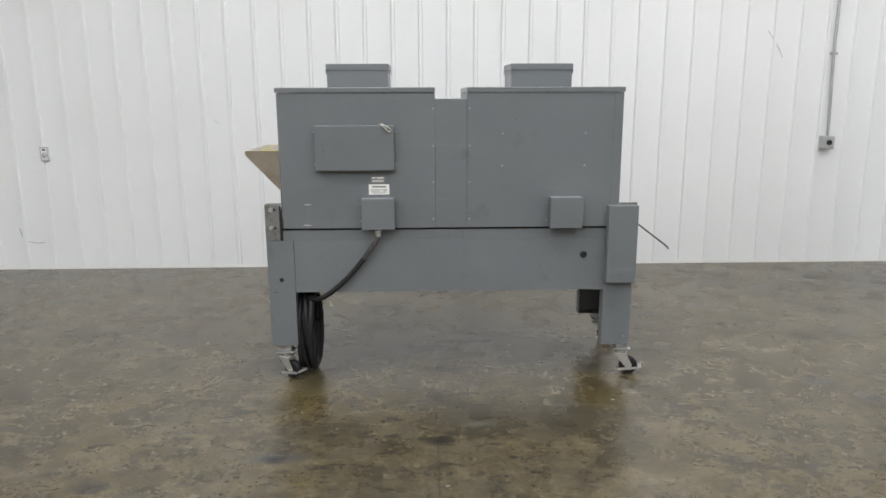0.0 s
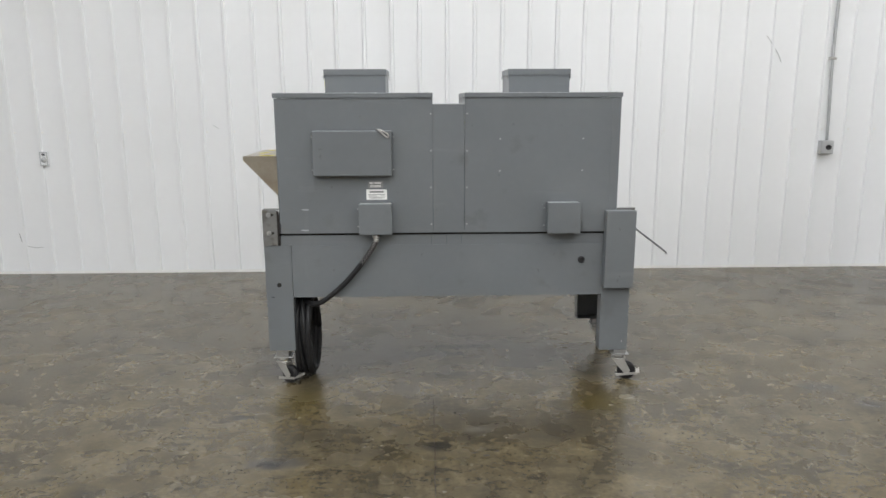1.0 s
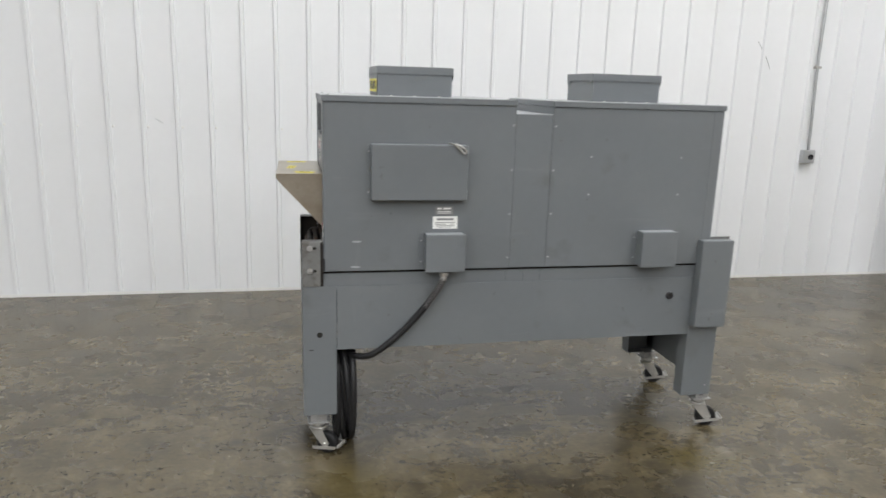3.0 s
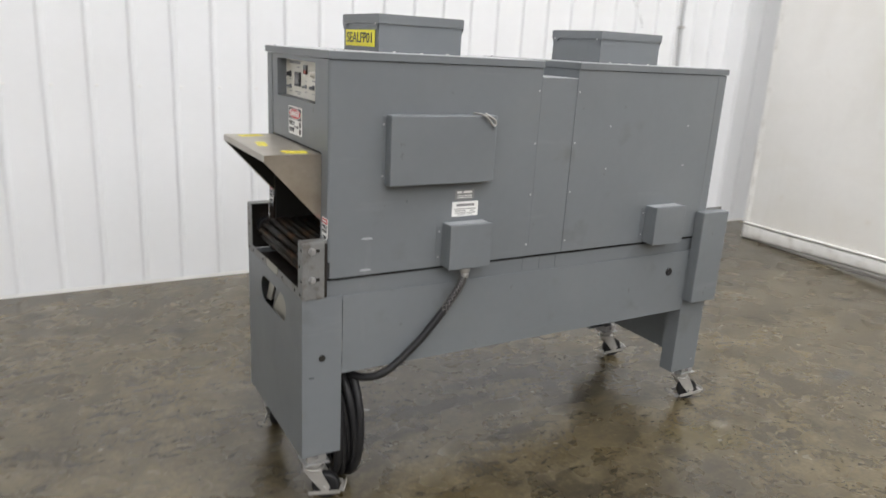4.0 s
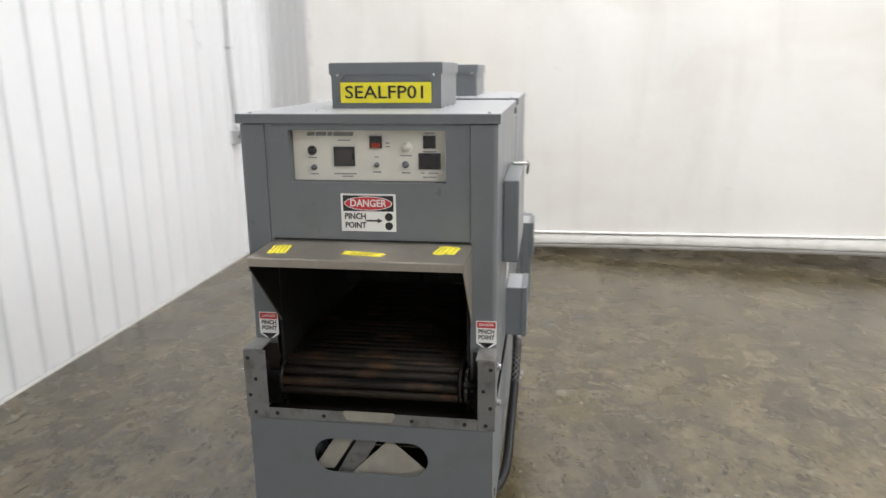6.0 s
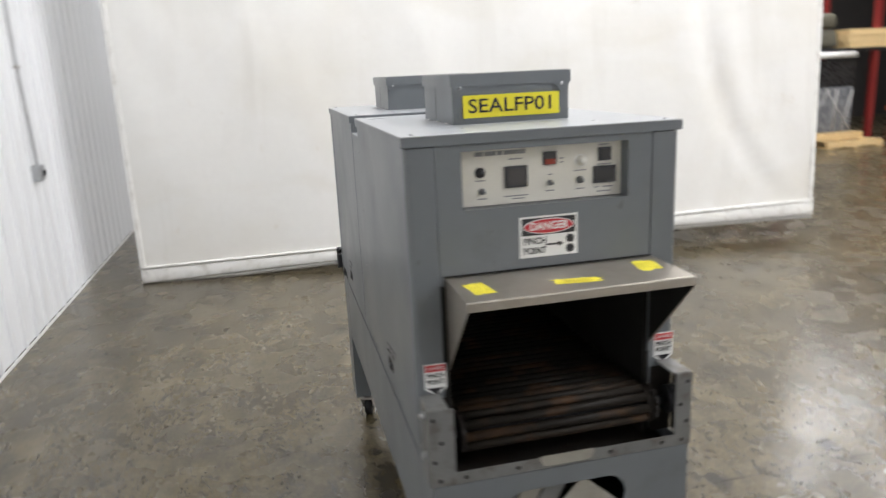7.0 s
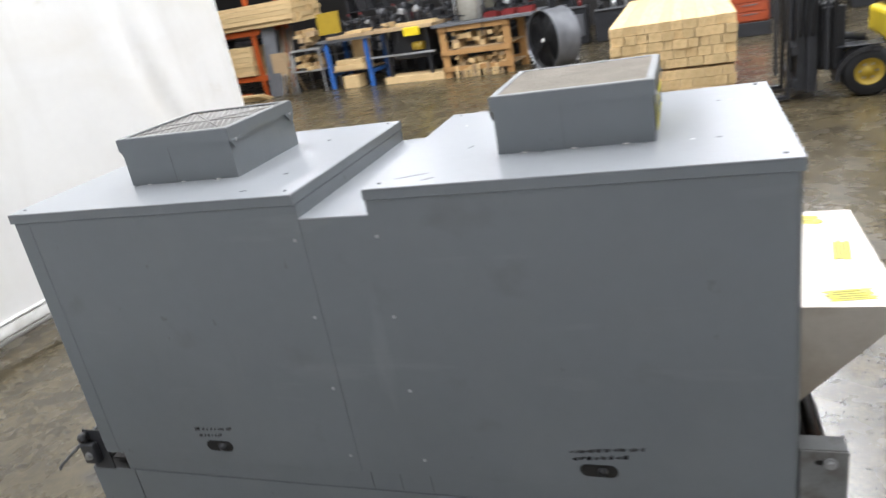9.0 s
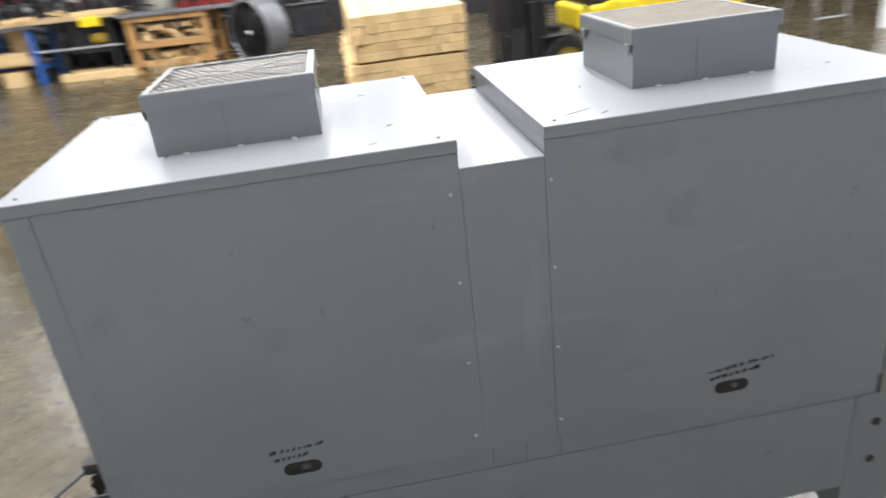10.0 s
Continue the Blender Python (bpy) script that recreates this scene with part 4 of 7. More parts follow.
    # exit end plate
    slab("end_plate", X1 - 0.016, X1 - 0.006, 4.0255, 4.5595, OPZ, ZT - 0.026, GREY, mach)


def control_end(mach):
    # plate above the mouth, with the recess for the controls
    y0, y1, z0, z1 = 4.087, 4.498, 1.436, 1.570
    o = on_end(X0 + 0.012, 0, 0)
    hole = [(-y1, z0), (-y0, z0), (-y0, z1), (-y1, z1)]
    bm = holed(bmesh.new(), [(-4.559, OPZ), (-4.026, OPZ), (-4.026, ZT - 0.026), (-4.559, ZT - 0.026)], [hole], o, 0.006)
    part("front_plate", bm, GREY, mach)
    # recess walls
    xi = X0 + 0.046
    bm = bmesh.new()
    box(bm, X0 + 0.0125, xi, y0 - 0.003, y0, z0 - 0.003, z1 + 0.003)
    box(bm, X0 + 0.0125, xi, y1, y1 + 0.003, z0 - 0.003, z1 + 0.003)
    box(bm, X0 + 0.0125, xi, y0, y1, z0 - 0.003, z0)
    box(bm, X0 + 0.0125, xi, y0, y1, z1, z1 + 0.003)
    part("recess", bm, GREY, mach)
    px = X0 + 0.040
    panel = part("control_panel", box(bmesh.new(), px, xi, y0 + 0.001, y1 - 0.001, z0 + 0.001, z1 - 0.001, 0.0008), CREAM, mach, "cream printed control panel with knobs and displays")
    w, h = y1 - y0, z1 - z0

    def at(u, v):
        return on_end(px, y1 - u * w, z1 - v * h)

    def knob(u, v, r, mat, lab):
        part("knob", lathe(bmesh.new(), [(0.0, 0.016), (r * 0.72, 0.016), (r * 0.8, 0.013), (r * 0.86, 0.003), (r * 1.25, 0.003), (r * 1.25, 0.0)], at(u, v), 18), mat, panel, lab)
        if mat is CREAM:
            plate("scale_ring", ellipse(r * 1.5, r * 1.5, 20), at(u, v), 0.0005, WHITE_STICKER, panel)

    knob(0.128, 0.41, 0.0098, BLACK_PLASTIC, "black selector knob")
    for u, v, r in ((0.137, 0.74, 0.0062), (0.548, 0.68, 0.0055), (0.733, 0.67, 0.0072)):
        knob(u, v, r, DULL_STEEL, "dark chrome knob")
    knob(0.74, 0.33, 0.0105, CREAM, "cream timer dial")
    for u, v, ww, hh, mat, name in ((0.34, 0.52, 0.055, 0.050, BLACK_PLASTIC, "controller"), (0.887, 0.235, 0.032, 0.032, BLACK_PLASTIC, "rocker_switch"), (0.887, 0.60, 0.057, 0.041, BLACK_PLASTIC, "controller"), (0.546, 0.24, 0.032, 0.031, BLACK_PLASTIC, "rocker_switch")):
        ob = part(name, prism(bmesh.new(), rect(ww, hh), at(u, v), 0.006), mat, panel, "black framed controller" if name == "controller" else "black rocker switch")
    plate("display", rect(0.042, 0.037), basis((px - 0.006, y1 - 0.34 * w, z1 - 0.52 * h), (0, -1, 0), (0, 0, 1), (-1, 0, 0)), 0.0012, SMOKED, panel, "smoked grey display")
    plate("display", rect(0.047, 0.03), basis((px - 0.006, y1 - 0.887 * w, z1 - 0.6 * h), (0, -1, 0), (0, 0, 1), (-1, 0, 0)), 0.0012, DISPLAY, panel, "dark display")
    plate("lens", rect(0.024, 0.012), basis((px - 0.006, y1 - 0.546 * w, z1 - 0.30 * h), (0, -1, 0), (0, 0, 1), (-1, 0, 0)), 0.0015, AMBER_LENS, panel, "dark red switch lens")
    plate("rocker", rect(0.024, 0.024), basis((px - 0.006, y1 - 0.887 * w, z1 - 0.235 * h), (0, -1, 0), (0, 0, 1), (-1, 0, 0)), 0.003, DISPLAY, panel)
    # maker's mark as slanted bars, and small unreadable captions
    for i, (u, ww) in enumerate(((0.12, 0.020), (0.17, 0.014), (0.205, 0.014), (0.245, 0.012), (0.285, 0.014), (0.325, 0.022), (0.375, 0.018))):
        plate("maker_bar", [(-ww / 2, -0.005), (ww / 2, -0.005), (ww / 2 + 0.003, 0.005), (-ww / 2 + 0.003, 0.005)], at(u, 0.09), 0.0006, PRINT_GREY, panel)
    for u, v, ww in ((0.128, 0.55, 0.024), (0.137, 0.87, 0.022), (0.34, 0.21, 0.034), (0.34, 0.86, 0.060), (0.355, 0.91, 0.03), (0.62, 0.26, 0.012), (0.62, 0.33, 0.010), (0.548, 0.53, 0.010), (0.548, 0.82, 0.022), (0.735, 0.50, 0.032), (0.735, 0.83, 0.022), (0.887, 0.07, 0.026), (0.887, 0.42, 0.036), (0.84, 0.83, 0.010), (0.91, 0.83, 0.026), (0.885, 0.91, 0.036)):
        plate("caption_bar", rect(ww, 0.0028), at(u, v), 0.0006, PRINT_GREY, panel)

    # danger sign
    xs = X0 + 0.006
    cy, cz, sw, sh = 4.291, 1.3585, 0.146, 0.099
    sign = plate("danger_sign", rect(sw, sh), on_end(xs, cy, cz), 0.001, WHITE_STICKER, mach, "white, black and red pinch point warning sign")
    plate("header", rect(sw - 0.012, 0.041), on_end(xs - 0.001, cy, cz + 0.0245), 0.0006, BLACK_PLASTIC, sign, "black header band")
    plate("oval", ellipse(0.064, 0.0185), on_end(xs - 0.0016, cy, cz + 0.0245), 0.0006, WHITE_STICKER, sign)
    plate("oval", ellipse(0.0615, 0.0165), on_end(xs - 0.0022, cy, cz + 0.0245), 0.0006, RED_STICKER, sign, "red oval")
    lettering("DANGER", 0.026, WHITE_STICKER, sign, on_end(xs - 0.0032, cy, cz + 0.0245), 0.096, 0.0006)
    lettering("PINCH", 0.022, BLACK_PLASTIC, sign, on_end(xs - 0.0015, cy + 0.035, cz - 0.0105), 0.056, 0.0005)
    lettering("POINT", 0.022, BLACK_PLASTIC, sign, on_end(xs - 0.0015, cy + 0.035, cz - 0.034), 0.056, 0.0005)
    plate("arrow", [(-0.026, -0.0022), (0.006, -0.0022), (0.006, -0.0065), (0.020, 0), (0.006, 0.0065), (0.006, 0.0022), (-0.026, 0.0022)], on_end(xs - 0.001, cy - 0.018, cz - 0.021), 0.0006, BLACK_PLASTIC, sign)
    for dz in (-0.0105, -0.0345):
        plate("roller_mark", ellipse(0.0105, 0.0105, 20), on_end(xs - 0.001, cy - 0.054, cz + dz), 0.0006, BLACK_PLASTIC, sign)

    # pinch point stickers on both posts
    for cy in (4.583, 3.982):
        xs2 = X0 + 0.004
        st = plate("pinch_sticker", [(-0.027, -0.022), (0.0, -0.041), (0.027, -0.022), (0.027, 0.041), (-0.027, 0.041)], on_end(xs2, cy, 1.034), 0.001, WHITE_STICKER, mach, "white pinch point sticker with a red band and down arrow")
        plate("band", rect(0.049, 0.017), on_end(xs2 - 0.001, cy, 1.034 + 0.030), 0.0006, RED_STICKER, st)
        lettering("DANGER", 0.011, WHITE_STICKER, st, on_end(xs2 - 0.0022, cy, 1.0642), 0.038)
        lettering("PINCH", 0.0165, BLACK_PLASTIC, st, on_end(xs2 - 0.0016, cy, 1.034 + 0.011), 0.042, 0.0004)
        lettering("POINT", 0.0165, BLACK_PLASTIC, st, on_end(xs2 - 0.0016, cy, 1.034 - 0.005), 0.042, 0.0004)
        plate("arrow", [(-0.021, -0.020), (0.0, -0.036), (0.021, -0.020)], on_end(xs2 - 0.001, cy, 1.034), 0.0006, BLACK_PLASTIC, st)

    # asset tag on the cowl
    tag = plate("asset_tag", rect(0.262, 0.057), on_end(-0.6115, 4.292, 1.656), 0.001, YELLOW_STICKER, mach, "yellow asset tag with black letters")
    lettering("SEALFP01", 0.050, BLACK_PLASTIC, tag, on_end(-0.6134, 4.292, 1.6555), 0.225, 0.0004)


def hood(mach):
    xt, zt, ya, yb = -1.047, 1.281, 4.020, 4.548
    xb = X0 + 0.0055
    t = 0.002
    top = [(xb, zt), (xt + 0.004, zt), (xt + 0.001, zt - 0.001), (xt, zt - 0.004), (xt, zt - 0.022), (xt + t, zt - 0.022), (xt + t, zt - t), (xb, zt - t)]
    h = part("hood", prism(bmesh.new(), top, basis((0, ya, 0), (1, 0, 0), (0, 0, 1), (0, 1, 0)), yb - ya), STAINLESS, mach, "stained stainless steel entry hood")
    prof = [(xt + t, zt - t - 0.0004), (xt + t, zt - 0.024), (xb, 1.052), (xb, zt - t - 0.0004)]
    for y in (ya, yb - t):
        part("cheek", prism(bmesh.new(), prof, basis((0, y, 0), (1, 0, 0), (0, 0, 1), (0, 1, 0)), t), STAINLESS, h, "triangular stainless cheek")
    # black film over the inner faces of the hood
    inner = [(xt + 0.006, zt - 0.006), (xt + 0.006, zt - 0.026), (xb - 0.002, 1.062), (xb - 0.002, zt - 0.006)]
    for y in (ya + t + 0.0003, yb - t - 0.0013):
        part("soot_film", prism(bmesh.new(), inner, basis((0, y, 0), (1, 0, 0), (0, 0, 1), (0, 1, 0)), 0.001), NEAR_BLACK, h, "black inner face of the cheek")
    part("soot_film", box(bmesh.new(), xt + 0.006, xb - 0.002, ya + 0.005, yb - 0.005, zt - t - 0.0015, zt - t - 0.0004), NEAR_BLACK, h)
    # thin black strip standing for the shadow where hood meets plate
    part("gasket", box(bmesh.new(), xb - 0.001, xb, ya - 0.003, yb + 0.003, zt + 0.0002, zt + 0.005), NEAR_BLACK, h, "dark strip painted as the shadow of the hood joint")
    for x, y, ang, ln, wd in ((-0.957, 4.497, 7, 0.088, 0.046), (-0.982, 4.275, 82, 0.108, 0.034), (-0.929, 4.075, -9, 0.080, 0.054)):
        m = Matrix.Translation((x, y, zt)) @ pose(0, 0, 0, 0, 0, ang)
        rng = random.Random(int(y * 1000))
        ends = [[(sgn * (ln / 2 + rng.uniform(-0.012, 0.006)), wd * (k / 9 - 0.5)) for k in range(10)] for sgn in (1, -1)]
        tp = plate("warning_tape", ends[0] + ends[1][::-1], m, 0.0008, YELLOW_TAPE, h, "frayed strip of yellow warning tape")
        for k in (-0.3, -0.08, 0.14, 0.34):
            plate("caption_bar", rect(ln * rng.uniform(0.5, 0.8), 0.0022), m @ Matrix.Translation((rng.uniform(-0.006, 0.006), k * wd, 0.0008)), 0.0004, TAPE_PRINT, tp)


def conveyor(mach):
    ya, yb, zc, r, cr = 4.052, 4.528, 0.898, 0.0118, 0.039
    rod = mesh_of(cyl(bmesh.new(), (0, ya, 0), (0, yb, 0), r, seg=10), "roller", ROLLER)
    xa, xb, step = -0.874, 1.0, 0.0315
    n = int((xb - xa) / step)
    for i in range(n + 1):
        part("roller", rod, None, mach, m=Matrix.Translation((xa + i * step, 0, zc + cr)))
    for i in range(1, 5):
        a = math.pi / 2 + i * math.radians(42)
        part("roller", rod, None, mach, m=Matrix.Translation((xa + cr * math.cos(a), 0, zc + cr * math.sin(a))))
        part("roller", rod, None, mach, m=Matrix.Translation((xb - cr * math.cos(a), 0, zc + cr * math.sin(a))))
    for i in range(8):
        part("roller", rod, None, mach, m=Matrix.Translation((xa + 0.05 + i * step, 0, zc - cr)))
    for x in (xa, xb):
        part("drive_shaft", cyl(bmesh.new(), (x, 3.97, zc), (x, 4.62, zc), 0.0125, seg=14), DARK_STEEL, mach)
        for y in (ya - 0.018, yb + 0.010):
            bm = bmesh.new()
            pts = []
            for k in range(36):
                a = 2 * math.pi * k / 36
                rr = (0.049, 0.049, 0.042)[k % 3]
                pts.append((rr * math.cos(a), rr * math.sin(a)))
            prism(bm, pts, basis((x, y, zc), (1, 0, 0), (0, 0, 1), (0, -1, 0)), 0.008)
            part("sprocket", bm, GREASE, mach, "oily black chain sprocket")
    # roller chain as beads along both sides
    for y in (ya - 0.006, yb + 0.006):
        bm = bmesh.new()
        x = xa
        while x < xb:
            box(bm, x - 0.013, x + 0.013, y - 0.004, y + 0.004, zc + cr - 0.009, zc + cr + 0.009, 0.003, 1)
            x += 0.0305
        for i in range(7):
            a = math.pi / 2 + i * math.radians(28)
            m = Matrix.Translation((xa + cr * math.cos(a), y, zc + cr * math.sin(a))) @ Matrix.Rotation(-a + math.pi / 2, 4, "Y")
            box(bm, -0.012, 0.012, -0.004, 0.004, -0.009, 0.009, 0.003, 1, m)
        part("drive_chain", bm, GREASE, mach, "greasy black drive chain")
    slab("pan", E0 + 0.02, X1 + 0.06, 4.012, 4.568, 0.792, 0.797, GREASE, mach)
    # end brackets: side plate and turned flange
    for s, y in ((1, YF + 0.001), (-1, YR - 0.001)):
        yi = y + s * 0.004
        fw = 0.045 if s == 1 else 0.062
        for x0, x1 in ((E0 + 0.003, X0 - 0.008),):
            br = slab("bracket", x0, x1 if s == 1 else X0 + 0.0025, min(y, yi), max(y, yi), 0.803, 0.998, WORN_STEEL, mach, 0.001, "worn grey conveyor side bracket")
            part("flange", box(bmesh.new(), E0, E0 + 0.003, min(y, y + s * fw), max(y, y + s * fw), 0.803, 0.998, 0.0008), WORN_STEEL, br)
            part("top_fold", box(bmesh.new(), E0 + 0.003, X0 + 0.003, min(yi, y + s * 0.05), max(yi, y + s * 0.05), 0.996, 1.0), WORN_STEEL, br)
            part("grease_film", box(bmesh.new(), E0 + 0.0035, X0 + 0.002, min(yi, yi + s * 0.001), max(yi, yi + s * 0.001), 0.806, 0.994), GREASE, br, "greasy black inner face")
            part("grease_film", box(bmesh.new(), X0 + 0.0031, X0 + 0.0038, min(yi + s * 0.002, y + s * 0.066), max(yi + s * 0.002, y + s * 0.066), 0.803, 0.985), GREASE, br)
            ye = 4.0252 if s == 1 else 4.5602
            part("grease_film", box(bmesh.new(), X0 + 0.0031, X0 + 0.0112, min(ye, ye - s * 0.0005), max(ye, ye - s * 0.0005), 0.803, 1.03), GREASE, br)
            f = on_front if s == 1 else on_back
            yo = y
            for z in (0.972, 0.872):
                plate("slot", capsule(0, 0, 0.014, 0.0055, 6), f(-0.898, yo, z), 0.0012, NEAR_BLACK, br)
                part("bolt", BOLT, None, br, m=f(-0.912, yo - s * 0.0012, z))
            for z, dy in ((0.975, 0.012), (0.915, 0.030), (0.868, 0.012), (0.818, 0.024)):
                part("screw", SCREW_BLACK, None, br, m=on_end(E0, y + s * dy, z))
            part("bearing", cyl(bmesh.new(), (-0.874, y + s * 0.006, 0.898), (-0.874, y + s * 0.034, 0.898), 0.036, seg=20), DARK_STEEL, br, "black flange bearing")
    # cross plate under the mouth with a pale lifting lip
    cp = slab("cross_plate", E0, E0 + 0.003, YF + 0.0465, YR - 0.0635, 0.803, 0.834, WORN_STEEL, mach, 0.0008)
    screws([on_end(E0, y, 0.818) for y in (4.03, 4.17, 4.41, 4.54)], cp, SCREW_BLACK)
    pts = [(-0.068, 0.014), (-0.070, 0.004), (-0.062, -0.010), (-0.048, -0.013), (0.048, -0.013), (0.062, -0.010), (0.070, 0.004), (0.068, 0.014)]
    part("lip", prism(bmesh.new(), pts, on_end(E0 - 0.0002, 4.285, 0.824), 0.003), PALE_STEEL, cp, "pale bare-metal lip")
    slab("bracket", X1 - 0.004, 1.072, YF + 0.001, YF + 0.005, 0.803, 0.998, WORN_STEEL, mach)
    slab("bracket", X1 - 0.004, 1.045, YR - 0.005, YR - 0.001, 0.803, 0.94, DARK_STEEL, mach)


def caster_mesh():
    """Swivel caster trailing along +x: swivel head, fork, wheel and a bent brake pedal."""
    bm = bmesh.new()
    cyl(bm, (0, 0, 0.128), (0, 0, 0.150), 0.030, 0.034, 18)
    cyl(bm, (0, 0, 0.120), (0, 0, 0.128), 0.040, seg=18)
    stem = mesh_of(bm, "caster", ZINC)
    bm = bmesh.new()
    ax = 0.046
    pr = [(-0.032, 0.121), (0.034, 0.121), (ax + 0.022, 0.058), (ax + 0.014, 0.040), (ax - 0.010, 0.040), (-0.004, 0.085)]
    for y in (-0.030, 0.027):
        prism(bm, pr, basis((0, y, 0), (1, 0, 0), (0, 0, 1), (0, -1, 0)), -0.003)
    box(bm, -0.034, 0.036, -0.0305, 0.0305, 0.1165, 0.1215, 0.001)
    cyl(bm, (ax, -0.037, 0.052), (ax, 0.037, 0.052), 0.0085, seg=8)
    fork = mesh_of(bm, "fork", ZINC)
    wheel = mesh_of(lathe(bmesh.new(), [(0.012, -0.019), (0.030, -0.016), (0.044, -0.0185), (0.0505, -0.014), (0.052, 0.0), (0.0505, 0.014), (0.044, 0.0185), (0.030, 0.016), (0.012, 0.019)], basis((ax, 0, 0.052), (1, 0, 0), (0, 0, 1), (0, -1, 0)), 26), "wheel", BLACK)
    bm = bmesh.new()
    m = Matrix.Translation((ax, 0, 0.040)) @ Matrix.Rotation(math.radians(-9), 4, "Y")
    box(bm, 0.056, 0.074, -0.034, 0.034, -0.003, 0.001, 0.001, 1, m)
    box(bm, 0.071, 0.076, -0.034, 0.034, -0.003, 0.010, 0.001, 1, m)
    for y in (-0.0390, 0.0360):
        box(bm, -0.058, 0.060, y, y + 0.003, -0.008, 0.006, 0.0, 1, m)
    pedal = mesh_of(bm, "brake_pedal", ZINC)
    bm = box(bmesh.new(), -0.036, 0.036, -0.034, 0.034, 0.158, 0.190, 0.002)
    box(bm, -0.048, 0.048, -0.042, 0.042, 0.1505, 0.1575, 0.002)
    mount = mesh_of(bm, "caster_mount", SCREW_STEEL)
    return stem, fork, wheel, pedal, mount


def base_frame(mach):
    zt, zb = 0.802, 0.190
    L0, L1, R0, R1 = E0, -0.800, 0.908, 1.066
    for s, y in ((1, YF + 0.006), (-1, YR - 0.006)):
        f = on_front if s == 1 else on_back
        def ys(a, b):
            p, q = y + s * a, y + s * b
            return min(p, q), max(p, q)
        # legs: folded channels
        for x0, x1, inner, outer in ((L0 + 0.001, L1, L1, L0 + 0.001), (R0, R1, R0, R1)):
            bm = bmesh.new()
            zl = zb + 0.012 if x0 < 0 else zb - 0.006
            ya_, yb_ = ys(0, 0.003)
            box(bm, x0, x1, ya_, yb_, zl, zt, 0.0008)
            ya_, yb_ = ys(0.003, 0.075)
            xi = inner - 0.003 if x0 < 0 else inner
            box(bm, xi, xi + 0.003, ya_, yb_, zl, zt)
            xo = outer if x0 < 0 else outer - 0.003
            box(bm, xo, xo + 0.003, ya_, yb_, zl, zt)
            ya_, yb_ = ys(0.003, 0.075)
            box(bm, min(x0, x1) + 0.003, max(x0, x1) - 0.003, ya_, yb_, zl, zl + 0.004)
            leg = part("leg", bm, GREY, mach)
            if x0 < 0:
                holes = ((-0.873, 0.581),) if s == 1 else ((-0.867, 0.711), (-0.868, 0.589))
                for hx, hz in holes:
                    plate("hole_plug", ellipse(0.0125, 0.0125, 16), f(hx, y, hz), 0.0012, NEAR_BLACK, leg, "black hole plug")
                if s == 1:
                    plate("scratch", rect(0.018, 0.003), f(-0.91, y, 0.512), 0.0008, NEAR_BLACK, leg)
            else:
                part("screw", SCREW, None, leg, m=f(1.035, y, 0.235))
        # skirt beam with a folded lower edge, and the rail above it
        bm = bmesh.new()
        ya_, yb_ = ys(0.0005, 0.0035)
        box(bm, L1 + 0.0022, R0 - 0.0022, ya_, yb_, 0.510, zt - 0.001, 0.0008)
        ya_, yb_ = ys(0.0035, 0.045)
        box(bm, L1 + 0.0015, R0 - 0.0015, ya_, yb_, 0.510, 0.513)
        beam = part("skirt_beam", bm, GREY, mach)
        if s == 1:
            part("grommet", lathe(bmesh.new(), [(0.0, 0.004), (0.008, 0.005), (0.014, 0.007), (0.0185, 0.004), (0.0195, 0.0)], f(0.789, y, 0.711), 20), BLACK_PLASTIC, beam, "black rubber grommet")
        ya_, yb_ = ys(0.013, 0.017) if s == 1 else ys(0.0045, 0.0085)
        x0r = X0 + 0.004 if s == 1 else X0 + 0.004
        rail = slab("rail", x0r, R0 + 0.02, ya_, yb_, zt - 0.03, ZB + (-0.013 if s == 1 else 0.015), GREY, mach, 0.0008)
        for xm in (-0.036, 0.047, 0.128):
            ym = y + s * (0.013 if s == 1 else 0.0045)
            part("joint_strip", box(bmesh.new(), xm - 0.0008, xm + 0.0008, min(ym, ym - s * 0.0008), max(ym, ym - s * 0.0008), zt + 0.003, ZB - 0.013), PRINT_DARK, rail)
    # near-black sheets close the chamber and the base from below
    slab("chamber_floor", X0 + 0.03, X1 - 0.03, YF + 0.03, OP0 - 0.009, ZB - 0.05, ZB - 0.001, NEAR_BLACK, mach)
    slab("chamber_floor", X0 + 0.03, X1 - 0.03, OP1 + 0.009, YR - 0.04, ZB - 0.05, ZB - 0.001, NEAR_BLACK, mach)
    slab("underside", L1 - 0.1, R1 - 0.006, YF + 0.012, YR - 0.012, 0.775, 0.779, NEAR_BLACK, mach)
    # entry end panel with a long rounded slot
    slot = capsule(-4.285, 0.703, 0.157, 0.050, 10)
    bm = holed(bmesh.new(), [(-(YR - 0.0065), zb + 0.012), (-(YF + 0.0065), zb + 0.012), (-(YF + 0.0065), 0.8020), (-(YR - 0.0065), 0.8020)], [slot], on_end(E0 + 0.003, 0, 0), 0.003)
    part("end_panel", bm, GREY, mach, "grey end panel with a rounded slot")
    m = basis((E0 + 0.05, 0, 0), (0, -1, 0), (0, 0, 1), (-1, 0, 0))
    for pts, mat, dz in (([(-4.365, 0.620), (-4.085, 0.620), (-4.225, 0.742), (-4.245, 0.742)], PALE_STEEL, 0.028), ([(-4.455, 0.645), (-4.395, 0.650), (-4.318, 0.772), (-4.372, 0.772)], PALE_STEEL, 0.022),
                         ([(-4.395, 0.625), (-4.335, 0.625), (-4.255, 0.772), (-4.310, 0.772)], WORN_STEEL, 0.016)):
        plate("brace", pts, m @ Matrix.Translation((0, 0, dz)), 0.004, mat, mach)
